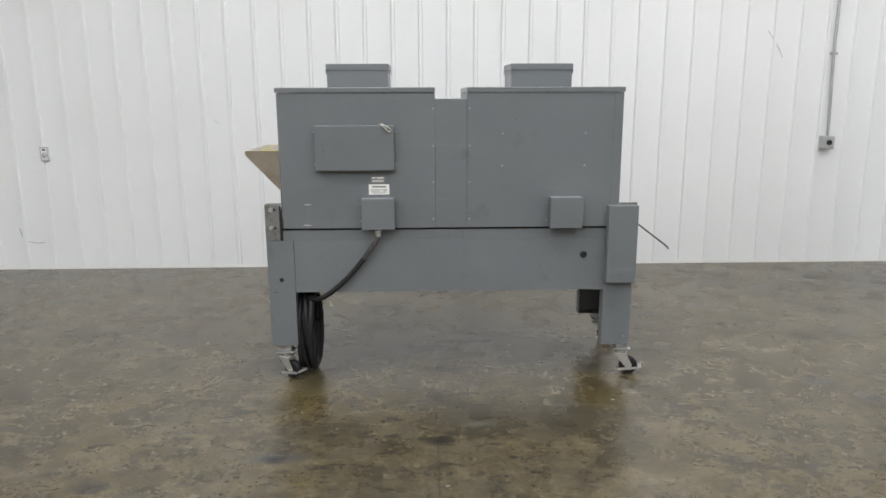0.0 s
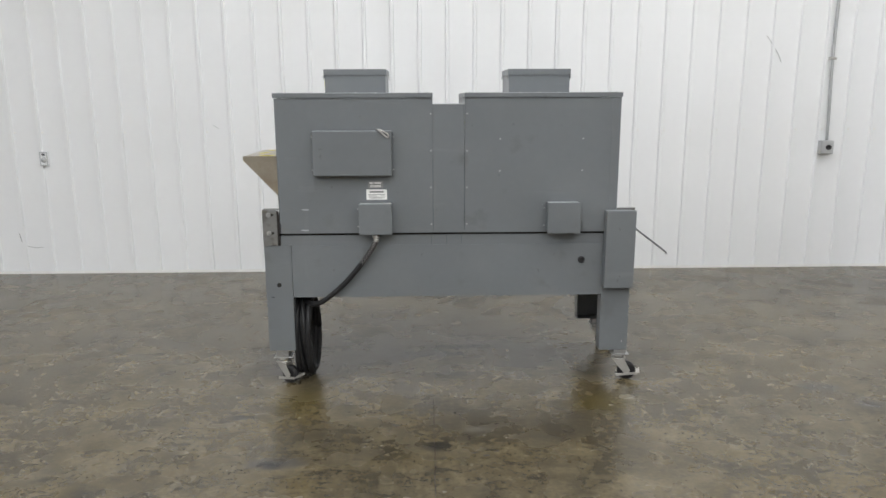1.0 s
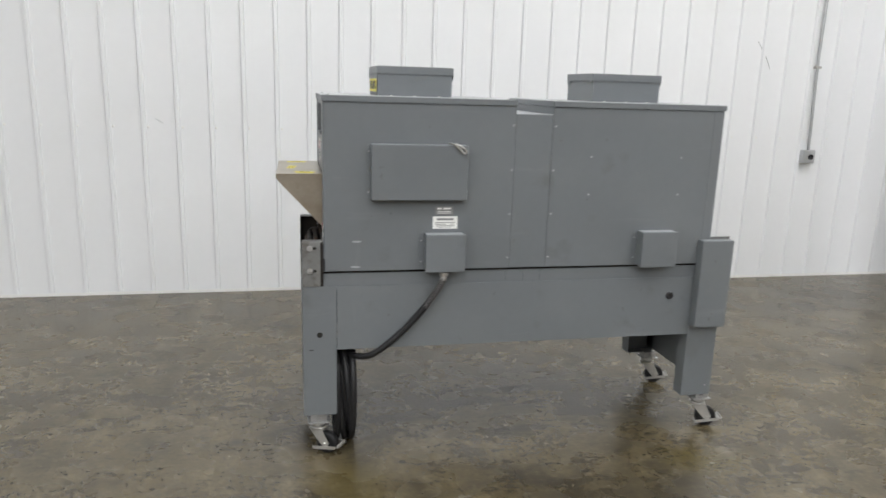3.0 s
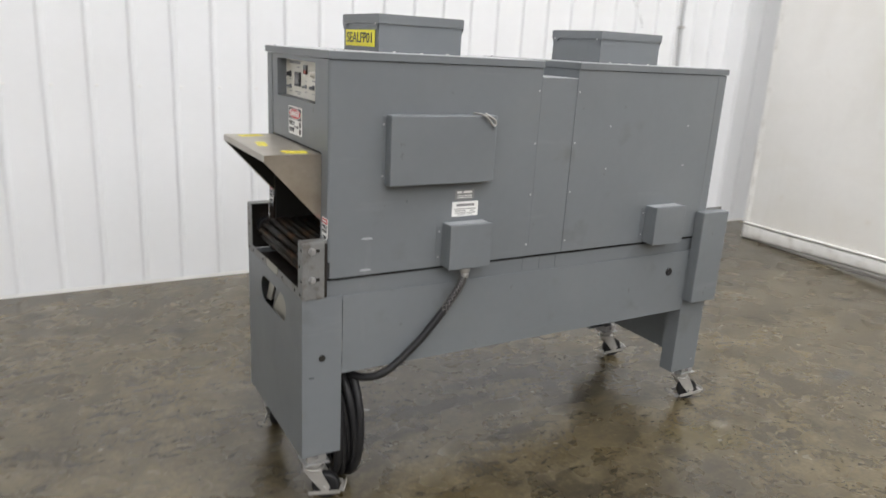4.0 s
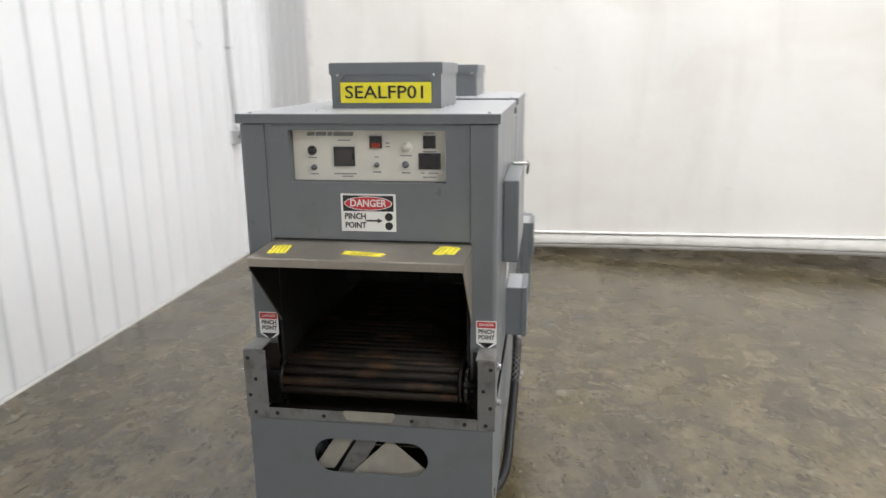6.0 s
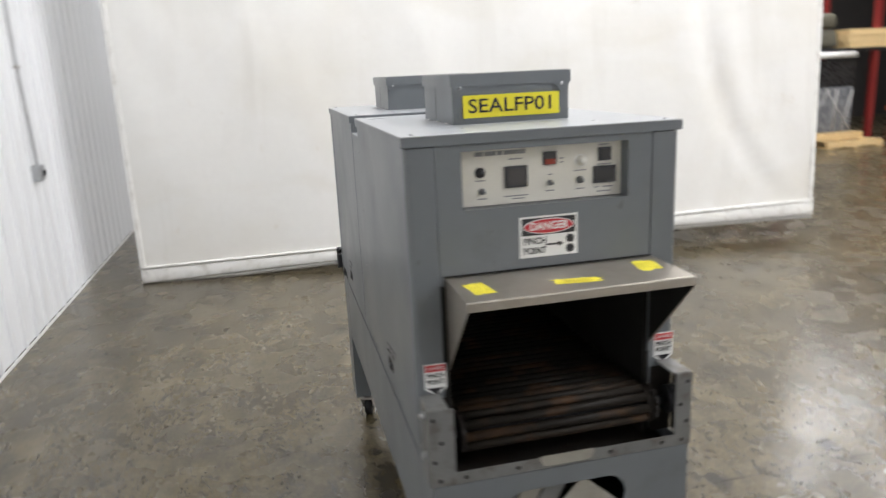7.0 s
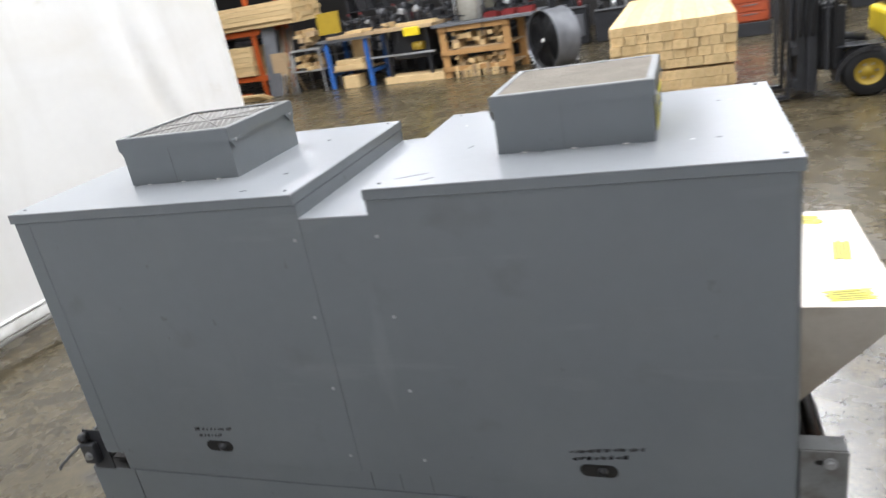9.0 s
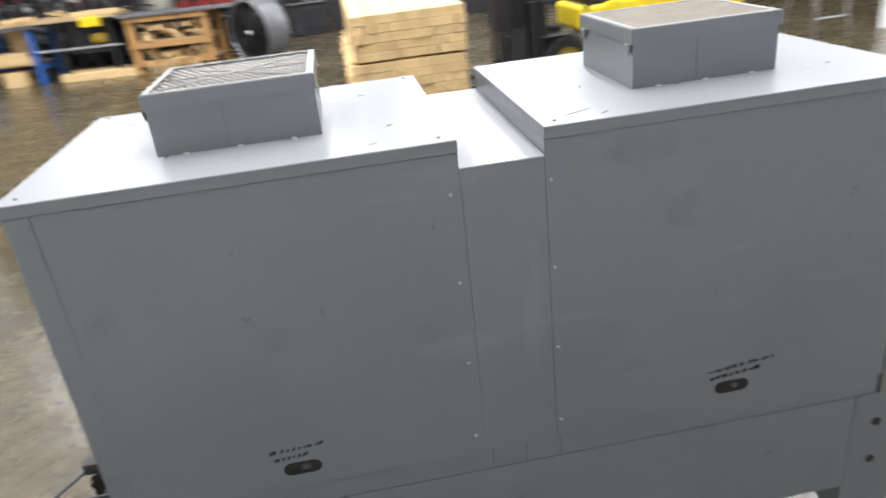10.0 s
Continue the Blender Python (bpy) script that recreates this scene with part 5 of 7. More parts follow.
    pu = part("pulley", lathe(bmesh.new(), [(0.0, 0.02), (0.014, 0.02), (0.016, 0.012), (0.034, 0.012), (0.043, 0.016), (0.046, 0.010), (0.038, 0.0), (0.046, -0.010), (0.0, -0.012)], on_end(E0 + 0.065, 4.455, 0.69), 24), DARK_STEEL, mach, "greasy black belt pulley")
    part("nut", cyl(bmesh.new(), (E0 + 0.046, 4.455, 0.69), (E0 + 0.036, 4.455, 0.69), 0.012, seg=6), DARK_STEEL, pu)
    # added black sheets that darken what shows through the slot
    slab("soot_backing", E0 + 0.24, E0 + 0.244, 4.05, 4.53, 0.605, 0.774, NEAR_BLACK, mach)
    slab("soot_backing", E0 + 0.012, E0 + 0.238, 4.05, 4.53, 0.600, 0.604, NEAR_BLACK, mach)
    slab("motor_case", E0 + 0.06, E0 + 0.20, 4.33, 4.50, 0.615, 0.77, DARK_STEEL, mach, 0.012, "dim drive motor casing")
    # exit end panel, shorter
    slab("end_panel", R1 - 0.003, R1, YF + 0.0095, YR - 0.0095, 0.205, 0.79, GREY, mach)
    # casters
    stem, fork, wheel, pedal, mount = caster_mesh()
    for x, y, ang, top in ((-0.880, 4.015, -32, 0.202), (-0.872, 4.545, 60, 0.202), (1.034, 4.000, -14, 0.184), (1.040, 4.555, -16, 0.184)):
        mt = part("caster_mount", mount, None, mach, "zinc caster mounting block", m=Matrix.Translation((x, y, 0)) )
        part("bolt", BOLT, None, mt, m=on_front(0, -0.034, 0.173))
        c = part("caster", stem, None, mach, "zinc swivel caster with a brake pedal", m=Matrix.Translation((x, y, 0)) @ pose(0, 0, 0, 0, 0, ang))
        part("fork", fork, None, c)
        part("wheel", wheel, None, c, "black rubber wheel")
        part("brake_pedal", pedal, None, c)
        if top > 0.19:
            slab("leg_foot", x - 0.04, x + 0.04, y - 0.036, y + 0.036, 0.1902, top + 0.002, ZINC, mach)


def fittings(mach):
    yf = YF + 0.006
    # hinged access cover with hook
    bm = box(bmesh.new(), -0.657, -0.243, yf - 0.046, yf - 0.002, 1.182, 1.418, 0.004)
    cover = part("access_cover", bm, GREY, mach, "shallow grey access cover")
    part("backing", box(bmesh.new(), -0.668, -0.232, yf - 0.002, yf - 0.0002, 1.186, 1.412), GREY, cover)
    screws([on_front(x, yf - 0.002, z) for x in (-0.6645, -0.2355) for z in (1.212, 1.385)], cover)
    hook = smooth_path([(-0.322, yf - 0.01, 1.423), (-0.308, yf - 0.055, 1.421), (-0.288, yf - 0.06, 1.405), (-0.268, yf - 0.058, 1.385), (-0.258, yf - 0.056, 1.388), (-0.262, yf - 0.058, 1.402), (-0.285, yf - 0.062, 1.415), (-0.305, yf - 0.058, 1.426)], 6)
    part("latch_hook", tube(bmesh.new(), hook, 0.0042, 8), ZINC, cover, "bright steel latch hook")
    # two junction boxes
    for x0 in (-0.420, 0.589):
        d = 0.066
        jb = part("junction_box", box(bmesh.new(), x0, x0 + 0.172, yf - d, yf - 0.0005, 0.872, 1.033, 0.003), GREY, mach, "small grey junction box")
        part("lid", box(bmesh.new(), x0 - 0.002, x0 + 0.174, yf - d - 0.002, yf - d + 0.016, 0.870, 1.035, 0.002), GREY, jb)
        # pale sheet: dust plus lamp glare put into the colour
        part("dust", box(bmesh.new(), x0 + 0.004, x0 + 0.168, yf - d + 0.018, yf - 0.004, 1.0332, 1.0337), GREY_DUST_GLARE, jb)
        screws([on_front(x0 - 0.012, yf, z) for z in (1.0, 0.905)], jb)
        plate("tab", rect(0.022, 0.13), on_front(x0 - 0.011, yf, 0.955), 0.0015, GREY, jb)
    # maker's plate (bars) and white data label
    mp = plate("maker_plate", rect(0.079, 0.036), on_front(-0.333, yf, 1.131), 0.0012, PRINT_GREY, mach, "worn dark maker's plate")
    for dx, dz, w, h in ((-0.022, 0.009, 0.02, 0.007), (0.012, 0.009, 0.036, 0.007), (0, -0.004, 0.06, 0.003), (0, -0.011, 0.06, 0.003)):
        plate("caption_bar", rect(w, h), on_front(-0.333 + dx, yf - 0.0012, 1.131 + dz), 0.0006, WHITE_STICKER, mp)
    dl = plate("data_label", rect(0.110, 0.055), on_front(-0.328, yf, 1.078), 0.0012, WHITE_STICKER, mach, "white data label with unreadable print")
    for dx, dz, w, h in ((0, 0.016, 0.075, 0.009), (0, 0.0, 0.09, 0.003), (-0.02, -0.008, 0.045, 0.003), (0.03, -0.008, 0.02, 0.003), (0, -0.016, 0.085, 0.003), (0, -0.023, 0.06, 0.002)):
        plate("caption_bar", rect(w, h), on_front(-0.328 + dx, yf - 0.0012, 1.078 + dz * 0.9), 0.0006, PRINT_GREY, dl)
    for x, z in ((-0.715, 0.985), (-0.72, 0.873)):
        plate("worn_patch", [(-0.022, 0.0), (0.0, -0.004), (0.024, -0.002), (0.018, 0.004), (-0.012, 0.005)], on_front(x, yf, z + 0.012), 0.0006, GREY_DUST_GLARE, mach)
    # deep cover beside the exit leg
    part("drive_cover", box(bmesh.new(), 0.908, 1.070, YF - 0.046, YF + 0.0052, 0.558, 0.987, 0.004), GREY, mach, "tall grey drive cover on the exit leg")
    # slots and marker notes on the back
    yb = YB - 0.006
    for x in (-0.454, 0.560):
        sl = plate("oval_slot", capsule(0, 0, 0.042, 0.0165, 8), on_back(x, yb, 0.918), 0.001, NEAR_BLACK, mach, "black oval slot")
        part("latch", lathe(bmesh.new(), [(0.0, 0.006), (0.010, 0.005), (0.013, 0.0)], on_back(x - 0.008, yb + 0.001, 0.916), 12), BLACK_PLASTIC, sl)
        rng = random.Random(int(x * 100))
        for row in range(2):
            u = -0.058 + row * 0.006
            while u < (0.105 if x < 0 else 0.055) - row * 0.035:
                w = rng.uniform(0.006, 0.016)
                m = on_back(x - u * 1.0, yb, 0.972 - row * 0.020 + 0.10 * u * (1 if x < 0 else 0.6)) @ pose(0, 0, 0, 0, 0, rng.uniform(-12, 20))
                plate("marker_bar", [(-w / 2, -rng.uniform(0.002, 0.006)), (w / 2, -rng.uniform(0.001, 0.004)), (w / 2 + 0.002, rng.uniform(0.003, 0.008)), (-w / 2 + 0.002, rng.uniform(0.001, 0.006))], m, 0.0006, BLACK_PLASTIC, sl)
                u += w + rng.uniform(0.002, 0.006)
    # power cable: gland, woven grip, lead and a hanging coil
    grip_pts = smooth_path([(-0.335, yf - 0.036, 0.842), (-0.345, yf - 0.037, 0.81), (-0.370, yf - 0.036, 0.768), (-0.415, yf - 0.034, 0.705)], 6)
    lead_pts = smooth_path([(-0.411, yf - 0.034, 0.710), (-0.462, yf - 0.030, 0.648), (-0.515, yf - 0.026, 0.590), (-0.605, yf - 0.020, 0.512), (-0.665, yf + 0.0, 0.474), (-0.72, yf + 0.05, 0.462), (-0.755, yf + 0.12, 0.470), (-0.76, yf + 0.18, 0.49)], 8)
    cable = part("power_cable", tube(bmesh.new(), lead_pts, 0.0145, 12), BLACK, mach, "thick black rubber power cable")
    part("gland", cyl(cyl(bmesh.new(), (-0.334, yf - 0.036, 0.866), (-0.334, yf - 0.036, 0.848), 0.021, seg=6), (-0.334, yf - 0.036, 0.848), (-0.335, yf - 0.036, 0.828), 0.016, seg=16), ZINC, cable, "zinc cable gland")
    part("grip_core", tube(bmesh.new(), grip_pts, 0.0132, 12), BLACK, cable)
    for spin in (1, -1):
        for k in range(5):
            pts = []
            n = len(grip_pts) * 5
            for i in range(n):
                s = i / (n - 1) * (len(grip_pts) - 1)
                a, c = grip_pts[int(s)], grip_pts[min(int(s) + 1, len(grip_pts) - 1)]
                p = a.lerp(c, s - int(s))
                d = (grip_pts[-1] - grip_pts[0]).normalized()
                u = d.orthogonal().normalized()
                w = d.cross(u)
                ang = spin * s * 0.85 + k * math.pi * 0.4
                pts.append(p + (u * math.cos(ang) + w * math.sin(ang)) * 0.0146)
            part("grip_wire", tube(bmesh.new(), pts, 0.0013, 4), GRIP_WIRE, cable, "woven steel strain grip")
    rng = random.Random(4)
    for k in range(8):
        cx, cyy, cz = -0.792 + k * 0.0105 + rng.uniform(-0.004, 0.004), yf + 0.155 + rng.uniform(-0.012, 0.012), 0.252 + rng.uniform(-0.01, 0.006)
        ry, rz = 0.150 + rng.uniform(-0.026, 0.01) - 0.02 * (k % 2), 0.232 + rng.uniform(-0.014, 0.006) - 0.022 * (k % 2)
        pts = []
        for i in range(41):
            a = 2 * math.pi * i / 40
            pts.append((cx + 0.014 * math.sin(a + k) - 0.012 * math.sin(a), cyy + ry * math.cos(a), max(cz + rz * math.sin(a), 0.016)))
        part("cable_loop", tube(bmesh.new(), pts, 0.015, 10), BLACK, cable)
    part("cable_tie", tube(bmesh.new(), smooth_path([(-0.80, yf + 0.16, 0.50), (-0.70, yf + 0.12, 0.535), (-0.62, yf + 0.16, 0.50), (-0.62, yf + 0.2, 0.47), (-0.70, yf + 0.22, 0.465), (-0.80, yf + 0.2, 0.47)], 5), 0.006, 6), DARK_STEEL, cable)
    part("cable_hook", tube(bmesh.new(), smooth_path([(-0.70, yf + 0.17, 0.776), (-0.70, yf + 0.17, 0.60), (-0.70, yf + 0.15, 0.49), (-0.70, yf + 0.19, 0.48)], 5), 0.006, 6), ZINC, cable)
    # exit end: bearing, chain guard and a loose rod
    g = part("bearing_block", box(bmesh.new(), 1.0, 1.05, YR - 0.0005, YR + 0.024, 0.835, 0.905, 0.006), DARK_STEEL, mach, "black bearing block")
    part("bolt", BOLT, None, g, m=on_back(1.022, YR + 0.024, 0.866))
    part("knob", lathe(bmesh.new(), [(0.0, 0.026), (0.012, 0.024), (0.016, 0.016), (0.014, 0.0)], on_back(1.035, YR - 0.001, 0.921), 14), BLACK_PLASTIC, g, "black knob")
    part("pull_rod", tube(bmesh.new(), [(1.07, 4.46, 0.90), (1.24, 4.46, 0.785), (1.43, 4.46, 0.642), (1.438, 4.46, 0.628)], 0.0055, 8), DULL_STEEL, mach, "thin steel rod sticking out of the exit end")
    part("rod_clevis", box(bmesh.new(), 1.04, 1.085, 4.445, 4.475, 0.885, 0.915, 0.003), DARK_STEEL, mach)


def build_machine():
    mach = hold("shrink_tunnel", ((X0 + X1) / 2, (YF + YB) / 2, 0), "grey enamelled steel shrink tunnel with roller conveyor standing on casters", "packaging machine")
    chambers(mach)
    duct_box(mach, -0.610, -0.276, False)
    duct_box(mach, 0.393, 0.730, True)
    control_end(mach)
    hood(mach)
    conveyor(mach)
    base_frame(mach)
    fittings(mach)


# ---------------------------------------------------------------- the workshop beyond
def lumber_pack(name, x0, x1, y0, y1, z0, cols, rows, label, seed, group="lumber packs", h=0.092):
    """Squared timbers stacked with their ends towards the bay, in mixed widths."""
    th = hold(name, ((x0 + x1) / 2, (y0 + y1) / 2, z0), label, "lumber pack", group)
    rng = random.Random(seed)
    ln = y1 - y0
    widths = [0.09, 0.12, 0.15] if (x1 - x0) / cols < 0.16 else [0.18, 0.24, 0.30]
    shapes = {w: mesh_of(box(bmesh.new(), -w / 2 + 0.0008, w / 2 - 0.0008, -ln / 2, ln / 2, 0.0008, h - 0.002, 0.0025, 1), "timber", PINE) for w in widths}
    for r in range(rows):
        x = x0 + rng.uniform(-0.012, 0.008)
        while x < x1 - 0.05:
            w = rng.choice(widths)
            if x + w > x1 + 0.02:
                w = min(widths)
                if x + w > x1 + 0.04:
                    break
            gap = rng.choice((0.0005, 0.001, 0.001, 0.002, 0.007))
            part("timber", shapes[w], None, th, m=Matrix.Translation((x + w / 2, (y0 + y1) / 2 + rng.gauss(0, 0.011), z0 + r * h)) @ Matrix.Rotation(rng.uniform(-0.002, 0.002), 4, "Z"))
            x += w + gap
    return z0 + rows * h


def board_pack(name, x0, x1, y0, y1, z0, rows, label, seed, h=0.092):
    """Long boards stacked flat, their length along the rack."""
    th = hold(name, ((x0 + x1) / 2, (y0 + y1) / 2, z0), label, "lumber pack", "board packs")
    rng = random.Random(seed)
    for row in range(rows):
        y = y0
        while y < y1 - 0.08:
            w = min(rng.choice((0.14, 0.19, 0.24)), y1 - y)
            a = x0 + rng.gauss(0, 0.02)
            bm = box(bmesh.new(), -w / 2 + 0.001, w / 2 - 0.001, a - x1, 0.0, 0.001, h - 0.002, 0.003, 1)
            part("timber", mesh_of(bm, "timber", PINE), None, th, m=Matrix.Translation((a, y + w / 2, z0 + row * h)) @ Matrix.Rotation(math.pi / 2, 4, "Z"))
            y += w + rng.choice((0.0, 0.002, 0.006))
    return z0 + rows * h


def build_lumber():
    x0, x1, y0, y1 = -1.15, 0.22, -6.1, -2.50
    top = lumber_pack("lumber_pack", x0 + 0.01, x1 + 0.04, y0, y1 + 0.03, 0.066, 12, 5, "banded pack of pale sawn pine timbers resting on truck forks", 1, h=0.103)
    for y in (y0 + 0.4, (y0 + y1) / 2, y1 - 0.12):
        thing("lath", box(bmesh.new(), x0 + 0.02, x1 - 0.02, y - 0.04, y + 0.04, top + 0.0005, top + 0.0255), BENCH_WOOD, "thin brown lath between two lumber packs", "lath", "laths between the packs")
    lumber_pack("lumber_pack", x0 - 0.01, x1 - 0.02, y0, y1 + 0.02, top + 0.026, 12, 5, "pack of pale sawn pine timbers stacked on another pack", 2, h=0.102)


def build_forklift():
    fy = -3.38     # centre line; the truck faces +x
    f = hold("forklift", (-3.2, fy, 0), "yellow counterbalance forklift carrying a lumber pack", "forklift")
    bm = bmesh.new()
    pr = [(-4.7, 0.22), (-3.10, 0.22), (-3.0, 0.42), (-2.97, 0.62), (-2.99, 0.88), (-3.2, 0.90), (-3.5, 0.90), (-3.66, 0.98), (-4.55, 1.02), (-4.78, 0.85), (-4.85, 0.40)]
    prism(bm, pr, basis((0, fy - 0.52, 0), (1, 0, 0), (0, 0, 1), (0, -1, 0)), -1.04)
    bmesh.ops.bevel(bm, geom=list(bm.edges), offset=0.03, segments=2, profile=0.5, affect="EDGES")
    body = part("body", bm, FORK_YELLOW, f, "yellow painted truck body")
    for y in (fy + 0.525,):
        plate("panel", [(-4.5, 0.5), (-3.7, 0.5), (-3.65, 0.9), (-4.45, 0.93)], on_back(0, y, 0) @ Matrix.Diagonal((-1, 1, 1, 1)), 0.006, FORK_YELLOW, body)
        for k in range(6):
            plate("caption_bar", [(-0.022, -0.03), (0.022, -0.03), (0.026, 0.03), (-0.018, 0.03)], on_back(-2.82 - k * 0.062, fy + 0.5005, 0.72), 0.004, BLACK_PLASTIC, body)
    part("dash_cowl", box(bmesh.new(), -3.26, -2.66, fy - 0.46, fy + 0.50, 0.555, 0.86, 0.05, 3), FORK_YELLOW, f, "rounded yellow dash cowl")
    part("side_tank", box(bmesh.new(), -4.0, -3.12, fy + 0.16, fy + 0.545, 0.60, 0.90, 0.05, 3), FORK_YELLOW, f)
    part("step_plate", box(bmesh.new(), -3.50, -3.02, fy + 0.30, fy + 0.56, 0.205, 0.235, 0.006), DARK_STEEL, f)
    part("wheel_deck", box(bmesh.new(), -2.96, -2.18, fy + 0.20, fy + 0.50, 0.545, 0.5545, 0.004), DARK_STEEL, f, "black deck over the drive wheel")
    bm = bmesh.new()
    prism(bm, [(0.34 * math.cos(a), 0.34 * math.sin(a)) for a in (math.pi * k / 18 for k in range(12))] + [(0.29 * math.cos(a), 0.29 * math.sin(a)) for a in (math.pi * k / 18 for k in range(11, -1, -1))], basis((-2.50, fy + 0.54, 0.20), (1, 0, 0), (0, 0, 1), (0, -1, 0)), 0.24)
    part("wheel_arch", bm, BLACK_PLASTIC, f, "black wheel arch")
    part("fender", box(bmesh.new(), -2.965, -2.80, fy + 0.18, fy + 0.50, 0.23, 0.5445, 0.03, 2), FORK_YELLOW, f)
    part("dash_panel", box(bmesh.new(), -3.22, -2.74, fy - 0.42, fy + 0.46, 0.8605, 1.06, 0.03, 2), BLACK_PLASTIC, f, "black dash panel")
    part("seat", box(box(bmesh.new(), -4.1, -3.65, fy - 0.25, fy + 0.25, 1.02, 1.14, 0.04), -4.2, -4.08, fy - 0.24, fy + 0.24, 1.14, 1.6, 0.04), BLACK, f, "black vinyl seat")
    for x, lean in ((-2.75, -0.35), (-4.55, 0.1)):
        for y in (fy - 0.48, fy + 0.48):
            part("guard_post", tube(bmesh.new(), [(x, y, 0.8), (x + lean, y, 2.1)], 0.03, 8), DARK_STEEL, f)
    bm = bmesh.new()
    for k in range(8):
        y = fy - 0.49 + k * 0.14
        box(bm, -4.5, -3.05, y - 0.012, y + 0.012, 2.09, 2.12)
    part("guard_roof", bm, DARK_STEEL, f)
    part("steering_wheel", lathe(bmesh.new(), [(0.15, 0.0), (0.165, 0.012), (0.18, 0.0), (0.165, -0.012), (0.15, 0.0)], Matrix.Translation((-3.3, fy, 1.15)) @ Matrix.Rotation(math.radians(-50), 4, "Y"), 24), BLACK, f)
    for x, r in ((-2.50, 0.265), (-4.25, 0.26)):
        for y, s in ((fy + 0.42, 1), (fy - 0.42, -1)):
            m = basis((x, y, r), (1, 0, 0), (0, 0, 1), (0, -s, 0)) @ Matrix.Rotation(math.pi, 4, "X")
            tyre = part("wheel", lathe(bmesh.new(), [(r * 0.55, -0.1), (r * 0.9, -0.11), (r, -0.07), (r, 0.07), (r * 0.9, 0.11), (r * 0.55, 0.1)], m, 30), BLACK, f, "black solid tyre")
            # darker yellow than the body: the shade on the rim is in its colour
            part("rim", lathe(bmesh.new(), [(0.0, 0.06), (r * 0.18, 0.085), (r * 0.2, 0.05), (r * 0.42, 0.035), (r * 0.5, 0.09), (r * 0.56, 0.095), (r * 0.56, -0.08), (0.0, -0.08)], m, 24), MUSTARD, tyre, "yellow wheel rim in a darker tone for its shade")
            for k in range(6):
                a = k * math.pi / 3
                part("wheel_nut", BOLT, None, tyre, m=m @ Matrix.Translation((r * 0.3 * math.cos(a), r * 0.3 * math.sin(a), 0.045)))
    for y in (fy - 0.33, fy + 0.33):
        part("mast_rail", box(bmesh.new(), -2.02, -1.90, y - 0.05, y + 0.05, 0.08, 2.3, 0.01), DARK_STEEL, f, "black mast rail")
        part("mast_rail", box(bmesh.new(), -1.90, -1.80, y - 0.03, y + 0.03, 0.10, 2.2, 0.01), DARK_STEEL, f)
    for z in (0.35, 1.2, 2.2):
        part("mast_crossbar", box(bmesh.new(), -2.02, -1.92, fy - 0.28, fy + 0.28, z, z + 0.1, 0.01), DARK_STEEL, f)
    part("lift_cylinder", cyl(cyl(bmesh.new(), (-1.96, fy, 0.1), (-1.96, fy, 1.3), 0.05), (-1.96, fy, 1.3), (-1.96, fy, 2.1), 0.03), DARK_STEEL, f)
    for y in (fy - 0.12, fy + 0.12):
        part("hose", tube(bmesh.new(), smooth_path([(-1.98, y, 2.0), (-2.08, y + 0.03, 1.2), (-2.1, y, 0.7), (-2.3, y, 0.5)], 6), 0.016, 8), BLACK, f)
    part("hydraulic_unit", box(bmesh.new(), -2.22, -2.03, fy - 0.30, fy + 0.34, 0.30, 1.02, 0.03), BLACK, f, "black hydraulic unit behind the mast")
    part("mast_cover", box(bmesh.new(), -2.28, -2.04, fy + 0.345, fy + 0.41, 0.34, 0.98, 0.015), BLACK, f, "black mast side cover")
    part("tilt_cylinder", cyl(bmesh.new(), (-2.5, fy + 0.24, 0.60), (-1.98, fy + 0.24, 0.70), 0.04, seg=12), DARK_STEEL, f)
    for k, (x, z1, w) in enumerate(((-2.20, 1.30, 0.05), (-2.11, 1.75, 0.035), (-1.67, 1.45, 0.03), (-1.60, 1.2, 0.04))):
        part("mast_strut", box(bmesh.new(), x, x + w, fy + 0.42 + 0.02 * (k % 2), fy + 0.47 + 0.02 * (k % 2), 0.32, z1, 0.006), (BLACK, DARK_STEEL)[k % 2], f, "black mast strut")
    for k in range(3):
        part("hose", tube(bmesh.new(), smooth_path([(-2.26 + k * 0.05, fy + 0.46, 1.05 + 0.1 * k), (-2.18 + k * 0.07, fy + 0.52, 1.25 + 0.1 * k), (-2.0 + k * 0.07, fy + 0.48, 1.1), (-1.95 + k * 0.06, fy + 0.44, 0.7)], 5), 0.014, 6), BLACK, f)
    part("head_lamp", cyl(bmesh.new(), (-2.25, fy + 0.46, 1.16), (-2.15, fy + 0.46, 1.16), 0.075, seg=16), BLACK_PLASTIC, f)
    for k in range(7):
        part("backrest_bar", box(bmesh.new(), -1.735, -1.71, fy - 0.5 + k * 0.162, fy - 0.47 + k * 0.162, 0.62, 1.35, 0.004), DARK_STEEL, f)
    part("backrest_rail", box(bmesh.new(), -1.74, -1.705, fy - 0.52, fy + 0.53, 1.351, 1.39, 0.005), DARK_STEEL, f)
    for z in (0.16, 0.52):
        part("carriage_bar", box(bmesh.new(), -1.80, -1.74, fy - 0.5, fy + 0.5, z, z + 0.10, 0.008), DARK_STEEL, f)
    for y in (fy - 0.27, fy + 0.36):
        bm = box(bmesh.new(), -1.74, -1.70, y - 0.06, y + 0.06, 0.024, 0.66, 0.006)
        box(bm, -1.70, -0.45, y - 0.06, y + 0.06, 0.024, 0.064, 0.006)
        part("fork", bm, DARK_STEEL, f, "worn black lifting fork")


